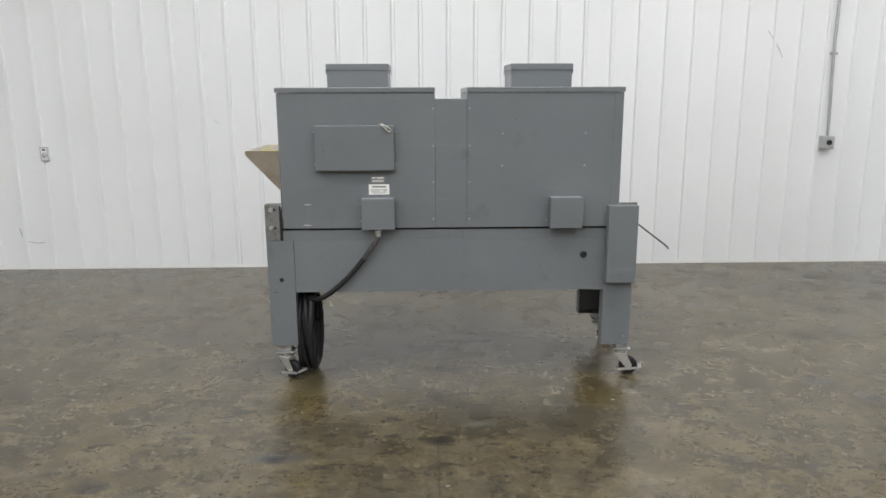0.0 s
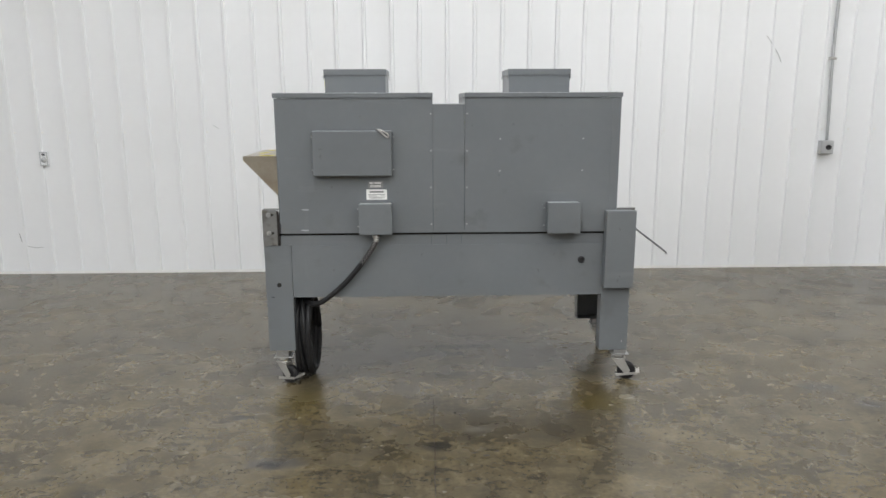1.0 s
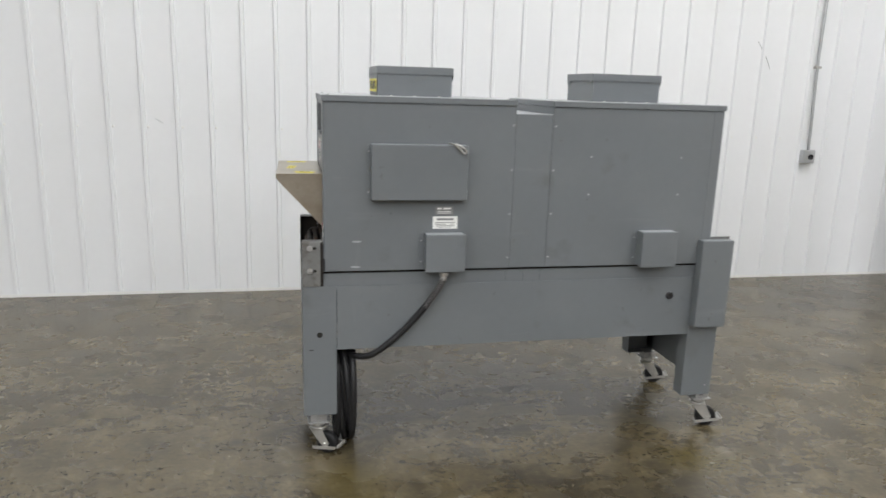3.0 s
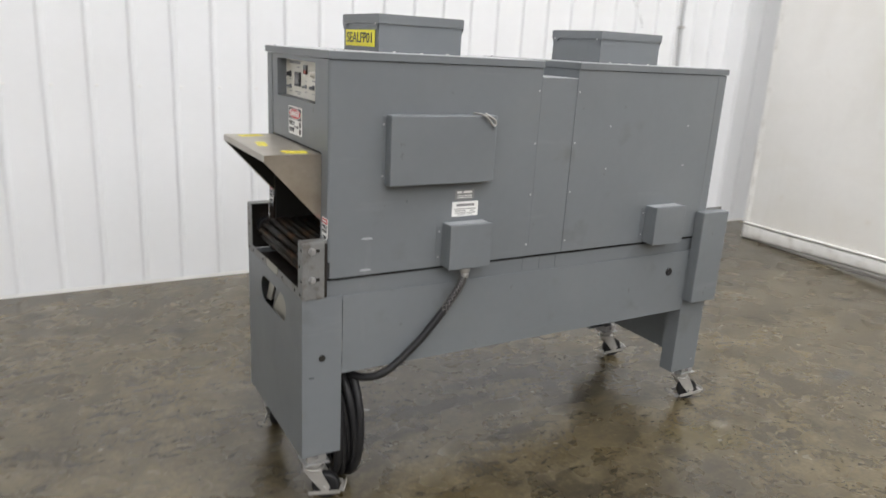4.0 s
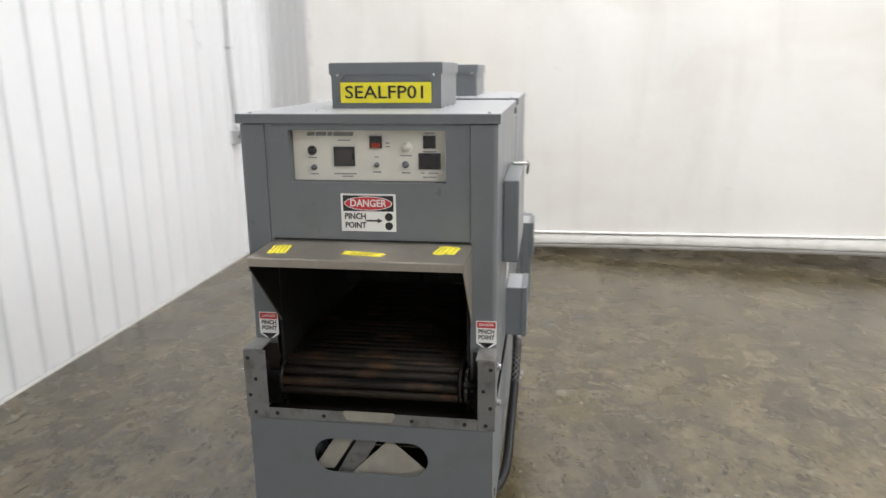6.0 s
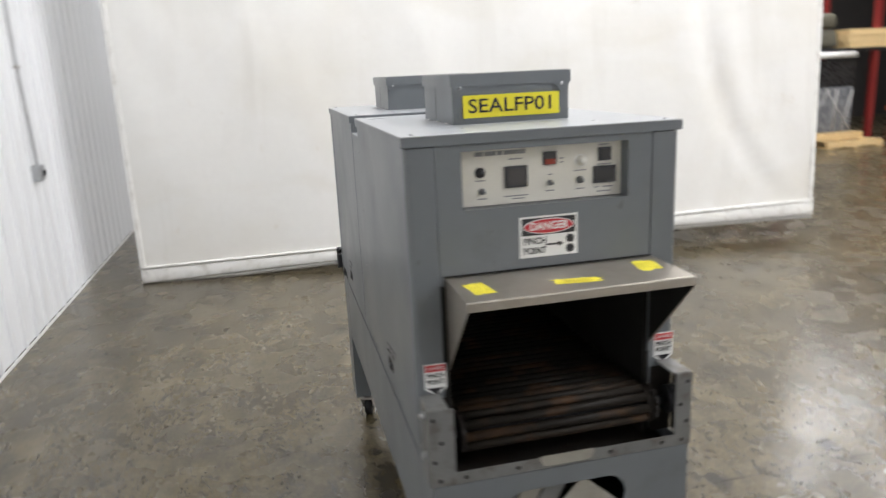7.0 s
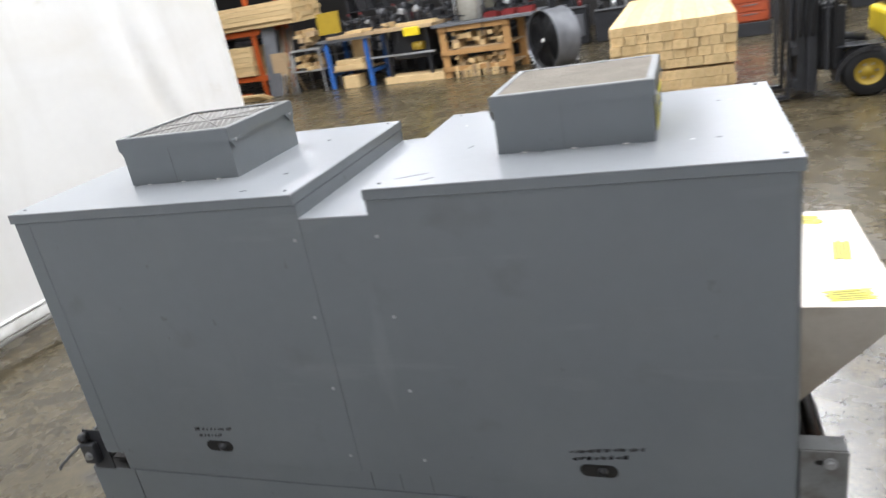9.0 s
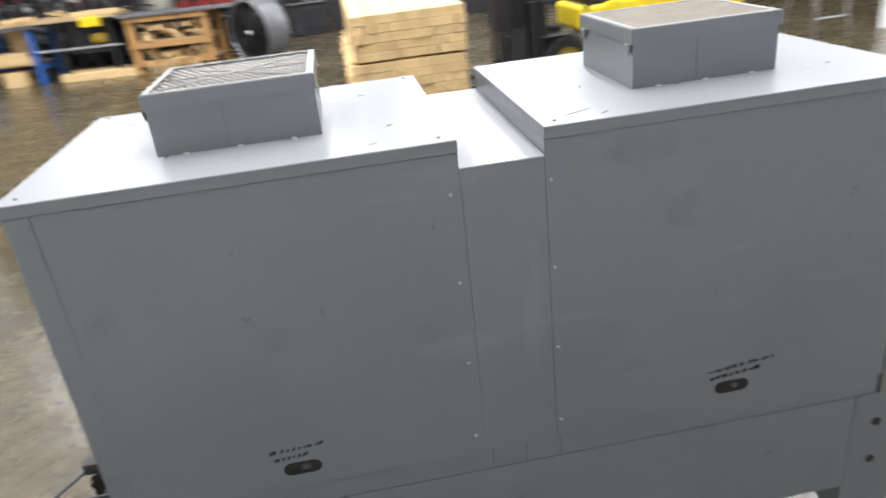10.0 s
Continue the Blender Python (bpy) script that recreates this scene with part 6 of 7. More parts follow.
def offcuts(x0, x1, y0, y1, z, n, seed, big=0.22, heap=0.24):
    """Loose blocks heaped on a shelf: each is a thing of its own."""
    rng = random.Random(seed)
    lay = []
    for k in range(n):
        w, d, h = rng.uniform(0.07, big), rng.uniform(0.2, 0.4), rng.uniform(0.05, 0.10)
        x, y = rng.uniform(x0 + w / 2, x1 - w / 2), rng.uniform(y0 + 0.1, y1 - 0.1)
        base = z
        for ox, ow, top in lay:
            if abs(ox - x) < (ow + w) / 2:
                base = max(base, top)
        if base > z + heap:
            continue
        lay.append((x, w, base + h))
        thing("offcut", box(bmesh.new(), x - w / 2, x + w / 2, y - d / 2, y + d / 2, base + 0.0005, base + h, 0.004, 1), rng.choice((PINE, PINE, PINE, PLY)), "short pine offcut in a heap", "offcut", "offcuts in the workshop")


def bin_box(name, x, y, z, w, d, h, mat, label):
    th = hold(name, (x, y, z), label, "tray", "trays on the bench")
    bm = holed(bmesh.new(), [(x - w / 2, y - d / 2), (x + w / 2, y - d / 2), (x + w / 2, y + d / 2), (x - w / 2, y + d / 2)], [[(x - w / 2 + 0.008, y - d / 2 + 0.008), (x + w / 2 - 0.008, y - d / 2 + 0.008), (x + w / 2 - 0.008, y + d / 2 - 0.008), (x - w / 2 + 0.008, y + d / 2 - 0.008)]], on_top(0, 0, z + 0.0045), h)
    part("side", bm, mat, th)
    part("bottom", box(bmesh.new(), x - w / 2 + 0.001, x + w / 2 - 0.001, y - d / 2 + 0.001, y + d / 2 - 0.001, z, z + 0.004), mat, th)


def bench_tool(x, y, z, w, h, rng):
    """Small dark bench machine: foot, tilted column, motor drum, head and lever."""
    th = hold("bench_machine", (x, y, z), "dark bench machine with a lever standing on the workbench", "machine", "machines on the benches")
    d = w * 0.8
    part("foot", box(bmesh.new(), x - w / 2, x + w / 2, y - d / 2, y + d / 2, z, z + 0.04, 0.01), DARK_STEEL, th)
    lean = rng.uniform(-0.06, 0.06)
    part("column", cyl(bmesh.new(), (x, y - d * 0.2, z + 0.038), (x + lean, y - d * 0.2, z + h), 0.028, seg=10), DULL_STEEL, th)
    part("motor", cyl(bmesh.new(), (x + lean - w * 0.4, y - d * 0.1, z + h * 0.8), (x + lean + w * 0.25, y - d * 0.1, z + h * 0.8), h * 0.16, seg=14), rng.choice((DARK_STEEL, BLACK_PLASTIC, DARK_STEEL, DULL_STEEL)), th)
    part("head", box(bmesh.new(), -w * 0.28, w * 0.28, -d * 0.4, d * 0.4, -h * 0.12, h * 0.12, 0.012, 2, Matrix.Translation((x + lean, y + d * 0.2, z + h * 0.62)) @ Matrix.Rotation(rng.uniform(-0.5, 0.5), 4, "Y")), rng.choice((DARK_STEEL, DARK_STEEL, BLACK_PLASTIC, GALV)), th)
    a = rng.uniform(0.4, 1.3)
    lv = part("lever", tube(bmesh.new(), [(x + lean, y + d * 0.2, z + h * 0.62), (x + lean + 0.2 * math.cos(a), y + d * 0.35, z + h * 0.62 + 0.2 * math.sin(a))], 0.008, 6), DULL_STEEL, th)
    part("grip", cyl(bmesh.new(), (x + lean + 0.18 * math.cos(a), y + d * 0.34, z + h * 0.62 + 0.18 * math.sin(a)), (x + lean + 0.25 * math.cos(a), y + d * 0.37, z + h * 0.62 + 0.25 * math.sin(a)), 0.014, seg=8), RED if rng.random() < 0.3 else BLACK, lv)


def floor_machine(x, y, w, h, rng):
    """Dim standing machine at the back of the workshop."""
    th = hold("workshop_machine", (x, y, 0), "dark standing workshop machine with pipes and a motor", "machine", "machines behind the benches")
    d = 0.5
    part("body", box(bmesh.new(), x - w / 2, x + w / 2, y - d / 2, y + d / 2, 0.0, h * 0.55, 0.02), DARK_STEEL, th)
    part("column", box(bmesh.new(), x - w * 0.2, x + w * 0.12, y - d / 2, y, h * 0.55, h, 0.02), DARK_STEEL, th)
    part("motor", cyl(bmesh.new(), (x - w * 0.1, y + 0.05, h * 0.78), (x + w * 0.38, y + 0.05, h * 0.78), 0.10, seg=14), rng.choice((DARK_STEEL, DULL_STEEL, BLACK_PLASTIC)), th)
    part("panel", box(bmesh.new(), x - w * 0.42, x + w * 0.05, y + d / 2 - 0.002, y + d / 2 + 0.02, h * 0.12, h * 0.46, 0.008), rng.choice((DARK_STEEL, DARK_STEEL, DULL_STEEL, BLACK_PLASTIC)), th)
    part("pipe", tube(bmesh.new(), smooth_path([(x + w * 0.3, y + 0.2, h * 0.55), (x + w * 0.34, y + 0.26, h * 0.8), (x + w * 0.1, y + 0.2, h * 0.95), (x - w * 0.1, y - 0.05, h * 0.98)], 5), 0.022, 8), DULL_STEEL, th)
    part("shelf", box(bmesh.new(), x - w * 0.48, x + w * 0.48, y + 0.02, y + d / 2 + 0.06, h * 0.55, h * 0.575, 0.004), DULL_STEEL, th)
    for k in range(3):
        px = x - w * 0.36 + k * w * 0.33
        part("can", cyl(bmesh.new(), (px, y + 0.22, h * 0.575), (px, y + 0.22, h * 0.575 + rng.uniform(0.08, 0.2)), rng.uniform(0.03, 0.06), seg=12), rng.choice((DARK_STEEL, RED, DULL_STEEL, BLACK_PLASTIC, GALV)), th)


def build_workshop():
    Y = -7.4
    before = set(scene.objects)
    # timber bench with a shelf
    b = hold("timber_bench", (3.08, Y - 0.4, 0), "stained timber workbench with a steel top and shelf", "workbench")
    for x in (2.42, 3.69):
        for y in (Y - 0.75, Y):
            part("leg", box(bmesh.new(), x, x + 0.14, y - 0.045, y, 0, 0.935, 0.004), BENCH_WOOD, b)
    for z in (0.12, 0.42, 0.845):
        for y in (Y - 0.79, Y + 0.001):
            part("rail", box(bmesh.new(), 2.42, 3.83, y, y + 0.035, z, z + 0.09, 0.003), BENCH_WOOD, b)
    for z in (0.15, 0.511):
        part("shelf", box(bmesh.new(), 2.45, 3.80, Y - 0.74, Y - 0.046, z, z + 0.02), PLY, b)
    part("top", box(bmesh.new(), 1.95, 3.93, Y - 0.85, Y + 0.08, 0.936, 0.99, 0.006), DULL_STEEL, b, "grey steel bench top")
    offcuts(2.58, 3.66, Y - 0.5, Y - 0.03, 0.5315, 60, 5, 0.17)
    offcuts(2.58, 3.66, Y - 0.5, Y - 0.03, 0.1705, 26, 6, 0.13, 0.14)
    # blue steel bench
    b = hold("blue_workbench", (5.78, Y - 0.35, 0), "blue-legged steel workbench with a worn timber top", "workbench")
    for x in (5.46, 6.42):
        for y in (Y - 0.7, Y - 0.02):
            part("leg", box(bmesh.new(), x, x + 0.085, y - 0.06, y, 0, 0.93, 0.004), BLUE, b)
        part("side_rail", box(bmesh.new(), x + 0.02, x + 0.06, Y - 0.7, Y - 0.08, 0.25, 0.32), BLUE, b)
    part("apron", box(bmesh.new(), 5.30, 6.64, Y - 0.78, Y + 0.02, 0.931, 0.985, 0.004), DULL_STEEL, b)
    part("top", box(bmesh.new(), 3.94, 6.34, Y - 0.8, Y + 0.04, 0.986, 1.05, 0.004), PLY, b, "worn plywood top")
    part("shelf", box(bmesh.new(), 5.56, 6.41, Y - 0.7, Y - 0.03, 0.34, 0.365), PLY, b)
    part("crate_side", box(bmesh.new(), 5.66, 6.10, Y - 0.45, Y - 0.43, 0.366, 0.925, 0.004), PINE, b, "pale plywood panel")
    for k, (x0, x1, z0, z1) in enumerate(((5.60, 6.34, 0.3655, 0.47), (5.66, 6.30, 0.4705, 0.56))):
        thing("offcut", box(bmesh.new(), x0, x1, Y - 0.36, Y - 0.01 - 0.03 * k, z0, z1, 0.006, 1), PINE, "pale pine block on the bench shelf", "offcut", "offcuts in the workshop")
    thing("offcut", box(bmesh.new(), 5.80, 6.16, Y - 0.3, Y + 0.02, 0.0005, 0.25, 0.005, 1), PINE, "short pale pine offcut on the floor", "offcut", "offcuts in the workshop")
    # black machine bench under the long top
    b = hold("saw_stand", (4.6, Y - 0.4, 0), "dark steel saw stand with a yellow guard", "machine stand")
    for x in (4.1, 5.0):
        for y in (Y - 0.6, Y - 0.05):
            part("leg", box(bmesh.new(), x, x + 0.06, y - 0.06, y, 0, 0.985, 0.003), DARK_STEEL, b)
    part("body", box(bmesh.new(), 4.17, 4.99, Y - 0.62, Y - 0.2, 0.42, 0.98, 0.02), DARK_STEEL, b)
    part("rail", box(bmesh.new(), 3.98, 5.44, Y - 0.05, Y - 0.01, 0.52, 0.555, 0.004), GALV, b)
    part("guard", box(bmesh.new(), 4.20, 4.53, Y + 0.041, Y + 0.10, 0.87, 1.03, 0.012), FORK_YELLOW, b, "yellow guard box")
    part("motor", cyl(bmesh.new(), (4.25, Y - 0.12, 0.66), (4.47, Y - 0.12, 0.66), 0.08, seg=18), MUSTARD, b, "mustard yellow motor housing")
    p = hold("floor_board", (4.45, Y - 0.3, 0), "long pale plank lying on the workshop floor", "plank")
    part("board", box(bmesh.new(), 3.84, 5.16, Y - 0.5, Y + 0.02, 0.0005, 0.13, 0.004), PINE, p)
    # grey cart heaped with wood
    c = hold("steel_cart", (6.95, Y, 0), "grey steel cart heaped with wood offcuts", "cart")
    for x in (6.63, 7.37):
        for y in (Y - 0.55, Y):
            part("post", box(bmesh.new(), x, x + 0.03, y - 0.03, y, 0.0, 0.86), GALV, c)
    for z in (0.42, 0.84):
        part("tray", box(bmesh.new(), 6.63, 7.40, Y - 0.58, Y, z, z + 0.03, 0.004), GALV, c)
    offcuts(6.68, 7.36, Y - 0.5, Y - 0.02, 0.4505, 44, 8, 0.18, 0.28)
    offcuts(6.68, 7.36, Y - 0.5, Y - 0.02, 0.8705, 40, 9, 0.24, 0.30)
    # leaning laths
    rng = random.Random(12)
    for k in range(7):
        x = 7.50 + k * 0.06
        thing("leaning_lath", tube(bmesh.new(), [(x - 0.25 + rng.uniform(-0.05, 0.05), Y + 0.25, 0.012), (x, Y - 0.4, 1.35 + rng.uniform(-0.1, 0.1))], 0.012, 4), PLY if k % 2 else GALV, "thin wooden lath leaning against the rack", "lath", "laths leaning on the rack")
    # orange rack with timber
    r = hold("storage_rack", (9.2, Y - 0.4, 0), "orange steel rack loaded with boards and bins", "storage rack")
    for x in (8.24, 11.0):
        for y in (Y - 1.0, Y - 0.02):
            part("upright", box(bmesh.new(), x, x + 0.09, y - 0.07, y, 0, 3.2, 0.004), ORANGE, r)
    for z in (0.34, 1.30, 2.5):
        for y in (Y - 1.0, Y - 0.02):
            part("beam", box(bmesh.new(), 8.1, 11.2, y - 0.05, y - 0.005, z, z + 0.11, 0.004), ORANGE, r)
        part("deck", box(bmesh.new(), 8.0, 11.2, Y - 0.99, Y - 0.08, z + 0.111, z + 0.13), PLY, r)
    board_pack("board_pack", 7.0, 9.6, Y - 0.85, Y + 0.10, 1.432, 5, "pack of long pale boards on the orange rack", 21, 0.095)
    board_pack("board_pack", 8.42, 10.92, Y - 0.85, Y + 0.02, 0.471, 6, "pack of long pale boards low in the orange rack", 22, 0.102)
    for k, (x, y) in enumerate(((8.6, Y - 0.3), (9.5, Y - 0.32), (10.3, Y - 0.28))):
        thing("black_tote", box(bmesh.new(), x - 0.3, x + 0.3, y - 0.22, y + 0.22, 1.086, 1.22 + 0.03 * k, 0.03, 2), BLACK_PLASTIC, "black plastic tote lying on the low boards", "tote", "totes in the orange rack")
    s = hold("spare_beam", (9.2, Y + 0.2, 0), "orange rack beam lying on the floor", "beam")
    part("profile", box(bmesh.new(), 8.55, 9.85, Y + 0.14, Y + 0.28, 0.0, 0.12, 0.006), ORANGE, s)
    for k in range(3):
        thing("floor_plank", box(bmesh.new(), -0.52, 0.50 - 0.07 * k, -0.07, 0.07, 0.0, 0.045, 0.004, 1, Matrix.Translation((8.38 + 0.05 * k, Y + 0.46 + 0.03 * k, 0.0005 + 0.0455 * k)) @ Matrix.Rotation(0.30 - 0.12 * k, 4, "Z")), PINE, "pale plank lying on the workshop floor", "plank", "planks by the rack")
    thing("sheet_panel", box(bmesh.new(), 7.70, 8.06, -0.012, 0.012, 0.0, 1.42, 0.003, 1, Matrix.Translation((0, Y + 0.10, 0.002)) @ Matrix.Rotation(0.13, 4, "X")), DULL_STEEL, "dull grey sheet panel leaning against the rack", "panel")
    # drum fan
    fx, fy, fz, fr = 1.50, -7.0, 0.55, 0.48
    f = hold("drum_fan", (fx, fy, 0), "large grey drum fan on a wheeled stand", "fan")
    m = Matrix.Translation((fx, fy, fz)) @ Matrix.Rotation(math.radians(-38), 4, "Z") @ Matrix.Rotation(math.radians(-90), 4, "X")
    part("drum", lathe(bmesh.new(), [(fr, -0.22), (fr + 0.015, -0.21), (fr, -0.19), (fr, 0.19), (fr + 0.015, 0.21), (fr, 0.22), (fr - 0.012, 0.2), (fr - 0.012, -0.2), (fr, -0.22)], m, 40), DULL_STEEL, f, "dull galvanised fan drum")
    # black lining and plate added to keep the drum's inside dark
    part("drum_lining", lathe(bmesh.new(), [(fr - 0.014, 0.195), (fr - 0.013, 0.0), (fr - 0.014, -0.195), (fr - 0.018, -0.195), (fr - 0.018, 0.195), (fr - 0.014, 0.195)], m, 40), BLACK, f)
    part("back_plate", lathe(bmesh.new(), [(0.0, 0.11), (fr - 0.02, 0.11), (fr - 0.02, 0.12), (0.0, 0.12)], m, 30), BLACK, f)
    for k in range(10):
        q = 0.06 + k * 0.043
        part("guard_ring", lathe(bmesh.new(), [(q, 0.205), (q + 0.004, 0.209), (q + 0.008, 0.205), (q + 0.004, 0.201), (q, 0.205)], m, 30), BLACK, f)
    for k in range(8):
        a = k * math.pi / 4
        part("guard_spoke", tube(bmesh.new(), [m @ Vector((0.05 * math.cos(a), 0.05 * math.sin(a), 0.2)), m @ Vector(((fr - 0.01) * math.cos(a), (fr - 0.01) * math.sin(a), 0.2))], 0.005, 5), BLACK, f)
    part("hub_badge", lathe(bmesh.new(), [(0.0, 0.222), (0.032, 0.218), (0.035, 0.2)], m, 18), WHITE_STICKER, f, "white hub badge")
    for k in range(4):
        a = k * math.pi / 2 + 0.5
        bm = bmesh.new()
        prism(bm, [(0.06, -0.05), (0.44, -0.10), (0.45, 0.10), (0.06, 0.05)], m @ Matrix.Translation((0, 0, 0.155)) @ Matrix.Rotation(a, 4, "Z") @ Matrix.Rotation(0.25, 4, "X"), 0.004)
        part("blade", bm, BLACK, f)
    for s in (-1, 1):
        part("stand_wheel", cyl(bmesh.new(), (fx + s * 0.36, fy - 0.03, 0.08), (fx + s * 0.40, fy - 0.03, 0.08), 0.08, seg=18), BLACK, f)
        part("stand_leg", tube(bmesh.new(), [(fx + s * 0.36, fy + 0.3, 0.012), (fx + s * 0.36, fy - 0.03, 0.09), (fx + s * 0.45, fy, 0.4)], 0.014, 6), GALV, f)
    # parts rack behind the benches
    r = hold("parts_rack", (4.2, Y - 1.0, 0), "dim steel parts rack crowded with bins and tins", "rack")
    for x in (1.95, 3.4, 4.9, 6.35):
        part("upright", box(bmesh.new(), x, x + 0.05, Y - 1.25, Y - 0.95, 0.0, 2.0, 0.004), DARK_STEEL, r)
    levels = (0.75, 1.08, 1.40, 1.72)
    for z in levels:
        part("shelf", box(bmesh.new(), 2.0, 6.35, Y - 1.24, Y - 0.96, z, z + 0.02, 0.003), DARK_STEEL, r)
    rng = random.Random(91)
    for z in levels:
        x = 2.06
        while x < 6.2:
            w, h = rng.uniform(0.07, 0.22), rng.uniform(0.08, 0.27)
            mat = rng.choice((DARK_STEEL, BLACK_PLASTIC, DARK_STEEL, BLACK, DARK_STEEL, DARK_CLOTH, DARK_STEEL, BLACK_PLASTIC, RED, DULL_STEEL, DARK_CLOTH, BLACK))
            y = Y - rng.uniform(1.06, 1.12)
            if rng.random() < 0.35:
                thing("paint_tin", lathe(bmesh.new(), [(0.0, 0.0), (w * 0.45, 0.0), (w * 0.45, h * 0.92), (w * 0.4, h), (0.0, h)], Matrix.Translation((x + w / 2, y, z + 0.0205)), 14), mat, "small dull tin on the crowded parts rack", "tin", "tins and bins on the rack")
            else:
                thing("parts_bin", box(bmesh.new(), x, x + w, y - 0.09, y + 0.09, z + 0.0205, z + 0.0205 + h, 0.008, 1), mat, "small dark parts bin on the crowded rack", "bin", "tins and bins on the rack")
            x += w + rng.uniform(0.005, 0.05)
    # things on the bench tops
    rng = random.Random(31)
    for k in range(15):
        x = 2.28 + k * 0.275 + rng.uniform(-0.05, 0.05)
        top = 0.9905 if x < 3.85 else 1.0505
        y = Y - rng.uniform(0.45, 0.62)
        bench_tool(x, y, top, rng.uniform(0.16, 0.26), rng.uniform(0.22, 0.5), rng)
    for x in (2.12, 2.45, 2.78):
        bin_box("red_tray", x, Y - 0.18, 0.9905, 0.26, 0.2, 0.09, RED, "red steel parts tray on the bench")
    t = hold("gas_tank", (3.25, Y - 0.25, 0.9905), "pale grey cylindrical tank standing on the bench", "tank")
    part("shell", lathe(bmesh.new(), [(0.0, 0.0), (0.20, 0.0), (0.215, 0.02), (0.215, 0.50), (0.19, 0.55), (0.06, 0.58), (0.06, 0.62), (0.0, 0.62)], Matrix.Translation((3.25, Y - 0.25, 0.991)), 24), PALE_STEEL, t)
    for dx in (-0.24, 0.24):
        part("strap", tube(bmesh.new(), [(3.25 + dx, Y - 0.12, 0.995), (3.25 + dx, Y - 0.14, 1.62)], 0.016, 6), GALV, t)
    p = hold("plank", (4.3, Y, 1.05), "pale pine plank lying along the bench edge", "plank")
    part("board", box(bmesh.new(), 3.88, 4.70, Y - 0.12, Y + 0.035, 1.0505, 1.115, 0.004), PINE, p)
    offcuts(4.8, 5.95, Y - 0.42, Y - 0.02, 1.0505, 16, 44, 0.24, 0.02)
    for k, x in enumerate((2.62, 3.35, 4.4, 5.0)):
        pts = smooth_path([(x, Y - 0.5, 1.5), (x + 0.18, Y - 0.3, 1.12 + 0.05 * k), (x - 0.1, Y - 0.05, 1.08), (x + 0.25, Y - 0.02, 1.10), (x + 0.3, Y + 0.1, 0.7)], 6)
        thing("hanging_cable", tube(bmesh.new(), pts, 0.011, 6), BLACK, "black cable trailing over the bench edge", "cable", "cables on the benches")
    yb = hold("yellow_panel", (6.3, Y - 0.1, 1.05), "mustard yellow sheet panel standing on the bench end", "panel")
    part("sheet", box(bmesh.new(), -0.27, 0.27, -0.012, 0.012, 0.0, 0.42, 0.006), MUSTARD, yb, m=Matrix.Translation((6.30, Y - 0.06, 1.10)) @ Matrix.Rotation(0.10, 4, "X") @ Matrix.Rotation(0.03, 4, "Y"))
    part("stand", box(bmesh.new(), 6.10, 6.33, Y - 0.3, Y - 0.02, 1.0505, 1.10, 0.01), DARK_STEEL, yb)
    # sawhorse with a pale board on its side
    sh = hold("sawhorse", (7.68, Y, 0), "rough sawhorse with a pale plywood side", "sawhorse")
    part("side", box(bmesh.new(), 7.48, 7.88, Y + 0.02, Y + 0.05, 0.40, 0.88, 0.004), PLY, sh)
    for x in (7.46, 7.82):
        for q in (-1, 1):
            part("leg", tube(bmesh.new(), [(x + 0.10 * q, Y + 0.06 - 0.28 * (q < 0), 0.012), (x + 0.03, Y + 0.0, 0.86)], 0.022, 5), PLY, sh)
    # loose sticks under the timber bench and beside the fan
    for k in range(11):
        x = 2.64 + k * 0.088 + rng.uniform(-0.02, 0.02)
        h = rng.uniform(0.10, 0.24)
        thing("upright_offcut", box(bmesh.new(), x - 0.022, x + 0.022, Y + 0.04, Y + 0.085, 0.0005, h, 0.003, 1), PINE if k % 3 else PLY, "short pale stick standing under the bench", "offcut", "offcuts in the workshop")
    # the whole row stands askew to the bay
    askew = Matrix.Translation((2.60, -7.95, 0)) @ Matrix.Rotation(math.radians(-9.0), 4, "Z") @ Matrix.Scale(1.08, 4) @ Matrix.Translation((-2.47, 7.4, 0))
    for ob in set(scene.objects) - before:
        if ob.parent is None:
            ob.matrix_basis = askew @ ob.matrix_basis
    # second row behind, dim: a crowd of machines and racks
    rng = random.Random(77)
    for k in range(13):
        x = -5.2 + k * 1.02 + rng.uniform(-0.1, 0.1)
        floor_machine(x, -11.2 + rng.uniform(-0.25, 0.25), rng.uniform(0.8, 1.02), rng.uniform(1.1, 1.8), rng)
    for k in range(9):
        x = 2.3 + k * 0.62
        floor_machine(x * 1.15, -10.35 - 0.1 * k, 0.6, rng.uniform(0.85, 1.25), rng)
    t = hold("tool_cabinet", (-1.73, -8.9, 0), "dark orange steel tool chest on a black stand", "cabinet")
    part("stand", box(bmesh.new(), -2.10, -1.36, -9.15, -8.62, 0.0, 0.25, 0.012), DARK_STEEL, t)
    part("body", box(bmesh.new(), -2.06, -1.40, -9.1, -8.64, 0.2505, 0.95, 0.015), RED_ORANGE, t)
    for k in range(4):
        d = part("drawer", box(bmesh.new(), -2.04, -1.42, -8.639, -8.62, 0.28 + k * 0.165, 0.425 + k * 0.165, 0.006), RED_ORANGE, t)
        part("handle", box(bmesh.new(), -1.86, -1.60, -8.619, -8.605, 0.385 + k * 0.165, 0.40 + k * 0.165), DULL_STEEL, d)
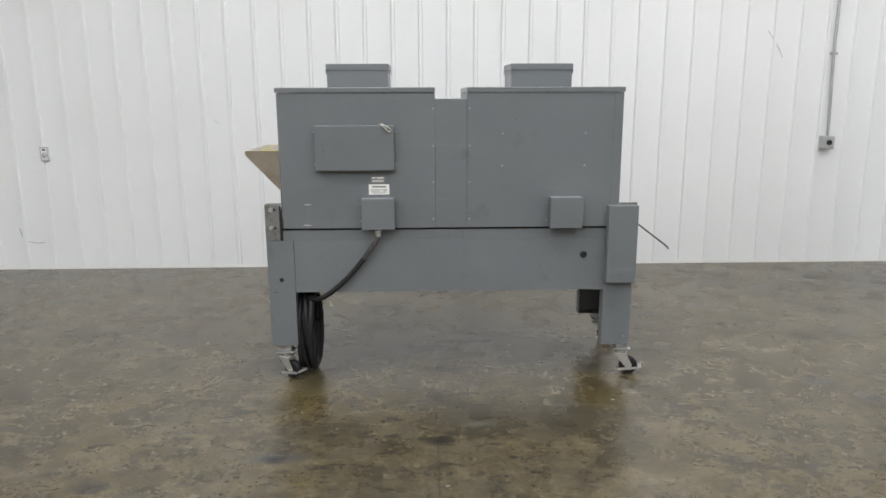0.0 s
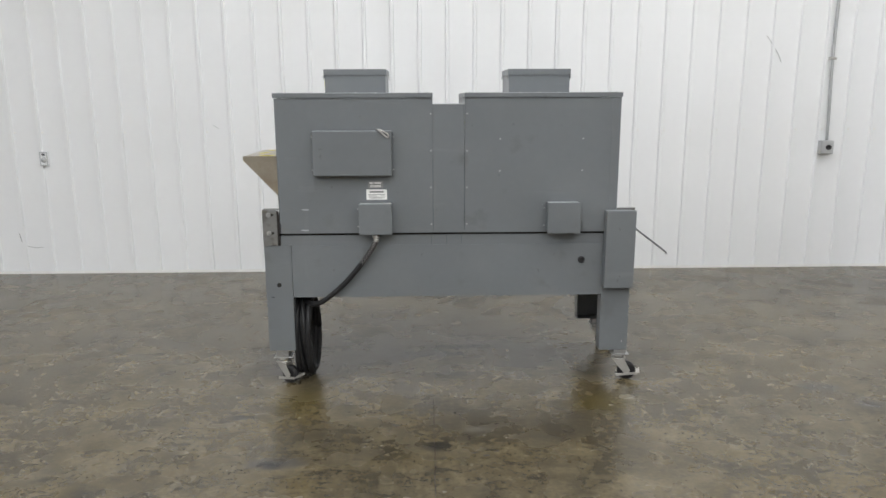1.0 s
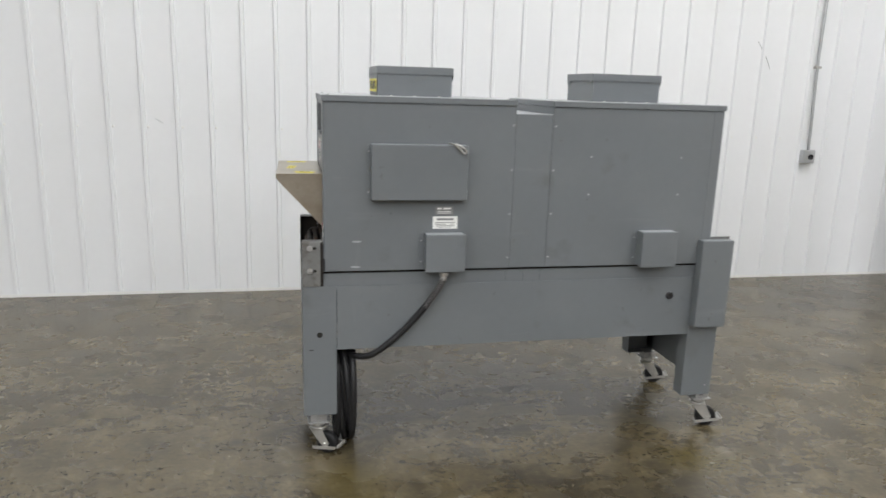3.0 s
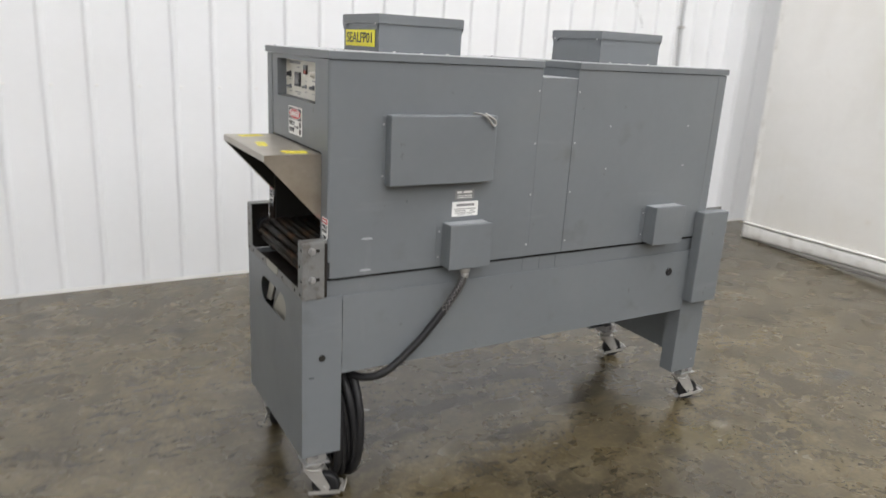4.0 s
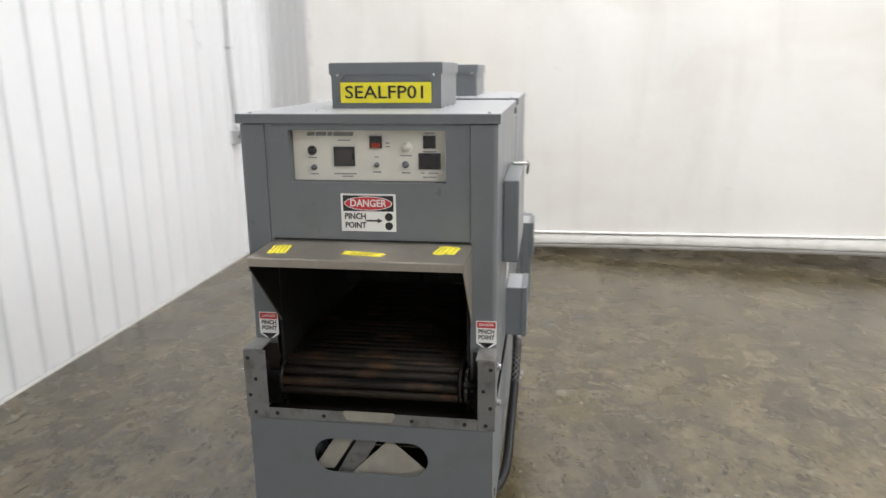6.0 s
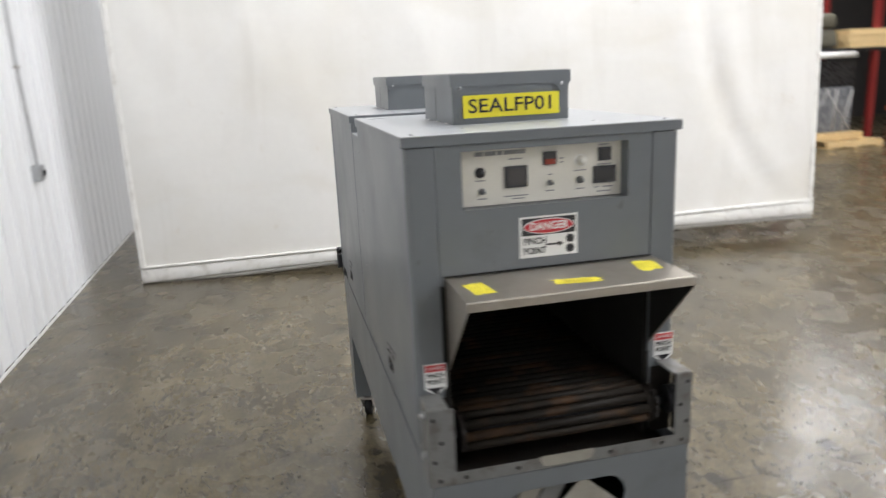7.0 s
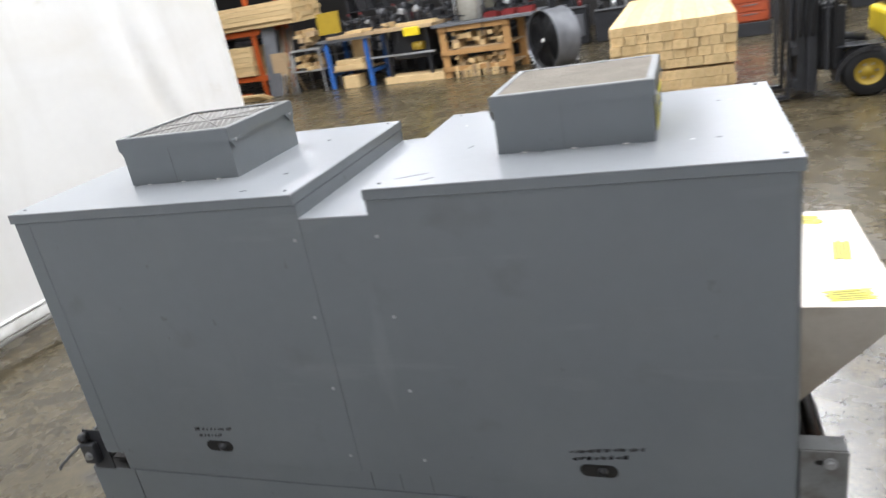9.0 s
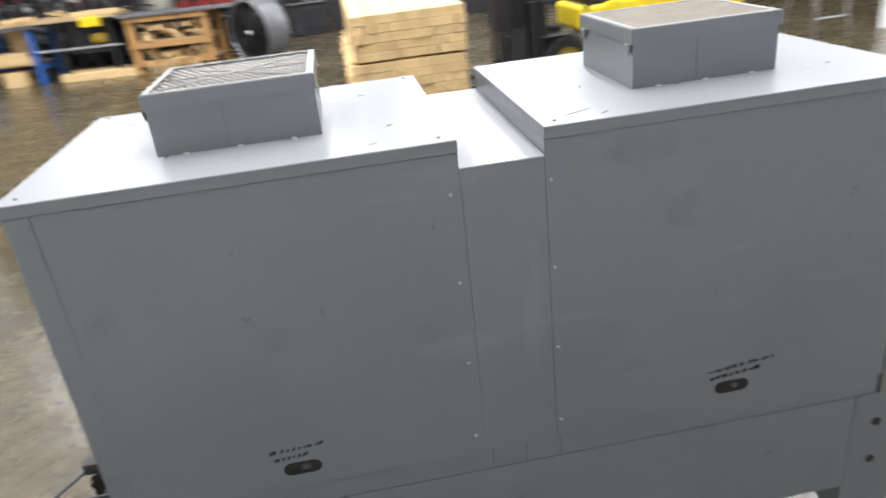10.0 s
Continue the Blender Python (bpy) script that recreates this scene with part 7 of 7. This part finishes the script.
    # wrapped crate on two pallets past the curtain, under a red-posted rack
    for px, py, z, turn in ((9.5, -5.92, 0.0, 0.0), (9.72, -5.66, 0.1345, 0.06)):
        p = hold("pallet", (px, py, z), "pale wooden pallet stacked on another" if z else "pale wooden pallet on the floor", "pallet", "stacked pallets")
        m = Matrix.Translation((px, py, z)) @ Matrix.Rotation(turn, 4, "Z")
        for k in range(7):
            part("deck_board", box(bmesh.new(), -0.5, 0.5, -0.62 + k * 0.185, -0.50 + k * 0.185, 0.112, 0.134, 0.003, 1), PINE, p, m=m)
        for dx in (-0.5, -0.05, 0.4):
            part("bearer", box(bmesh.new(), dx, dx + 0.1, -0.62, 0.61, 0.022, 0.1115, 0.003, 1), PINE, p, m=m)
        for k in range(3):
            part("base_board", box(bmesh.new(), -0.5, 0.5, -0.62 + k * 0.555, -0.5 + k * 0.555, 0.0005, 0.0215, 0.003, 1), PINE, p, m=m)
    c = hold("wrapped_crate", (9.8, -5.65, 0.2695), "grey crate wrapped in creased clear film with pale straps", "crate")
    part("body", box(bmesh.new(), 9.46, 10.2, -6.18, -5.10, 0.2695, 1.13, 0.02), WRAP_GREY, c)
    for k, (ya, za, yb, zb) in enumerate(((-6.14, 0.32, -5.55, 1.10), (-5.62, 1.10, -5.14, 0.34), (-6.16, 1.06, -5.95, 0.30), (-5.80, 1.10, -5.76, 0.29))):
        part("strap", tube(bmesh.new(), [(9.456, ya, za), (9.456, yb, zb)], 0.012 if k < 2 else 0.018, 4), STRIP_GREY, c, "pale film fold")
    t = thing("black_tote", box(bmesh.new(), 9.48, 10.15, -6.20, -5.08, 1.1305, 1.64, 0.03, 2), BLACK_PLASTIC, "black plastic tote standing on the wrapped crate", "tote")
    sh = hold("crate_rack", (10.2, -6.2, 0), "dark red steel rack with a white padded front rail", "rack")
    for x in (9.56, 10.95):
        for y in (-6.80, -4.85):
            part("post", box(bmesh.new(), x, x + 0.10, y, y + 0.12, 0.0, 3.2, 0.004), RED, sh, "dark red post")
    part("deck", box(bmesh.new(), 9.50, 11.05, -7.6, -4.7, 1.80, 1.855, 0.004), DARK_STEEL, sh)
    part("white_rail", cyl(bmesh.new(), (9.44, -6.14, 1.735), (9.44, -4.75, 1.735), 0.058, seg=14), WHITE_STICKER, sh, "white padded rail")
    for y in (-6.10, -4.80):
        part("rail_bracket", box(bmesh.new(), 9.46, 9.66, y - 0.02, y + 0.02, 1.74, 1.80, 0.004), GALV, sh)
    lumber_pack("board_pack", 9.46, 10.7, -7.4, -5.98, 1.8555, 5, 3, "pack of pale boards on the dark red rack", 52, "board packs", 0.115)
    for k, (a, b, h, z) in enumerate(((-5.92, -5.48, 0.36, 0.0), (-5.45, -4.95, 0.44, 0.0), (-5.86, -5.40, 0.30, 0.365))):
        bm = box(bmesh.new(), 9.62, 10.3, a, b, 1.8555 + z, 1.8555 + z + h, 0.11, 4)
        for v in bm.verts:
            v.co += Vector((0.02, 0.03, 0.0)) * noise.noise(v.co * 5.0)
        thing("sack", bm, DARK_CLOTH, "dim olive sack piled on the rack", "sack", "sacks on the rack")


def build_ladder():
    lx, ly = -6.2, -3.0
    l = hold("step_ladder", (lx, ly, 0), "pale aluminium step ladder standing open", "ladder")
    for s in (-1, 1):
        for d, y1 in ((0, ly), (1, ly - 0.75)):
            part("stile", tube(bmesh.new(), [(lx + s * 0.25, y1, 0.012), (lx + s * 0.17, ly - 0.38, 1.85)], 0.022, 8), GALV, l)
    for k in range(6):
        f = (0.28 + k * 0.28) / 1.85
        w = 0.25 - 0.08 * f
        y = ly - 0.38 * f
        part("step", box(bmesh.new(), lx - w, lx + w, y - 0.05, y + 0.02, 0.28 + k * 0.28, 0.30 + k * 0.28, 0.004), GALV, l)
    part("cap", box(bmesh.new(), lx - 0.2, lx + 0.2, ly - 0.46, ly - 0.30, 1.85, 1.89, 0.008), BLUE, l)


build_shell()
build_lights()
build_curtain()
build_wall_fittings()
build_machine()
build_forklift()
build_lumber()
build_workshop()
build_ladder()
build_floor()
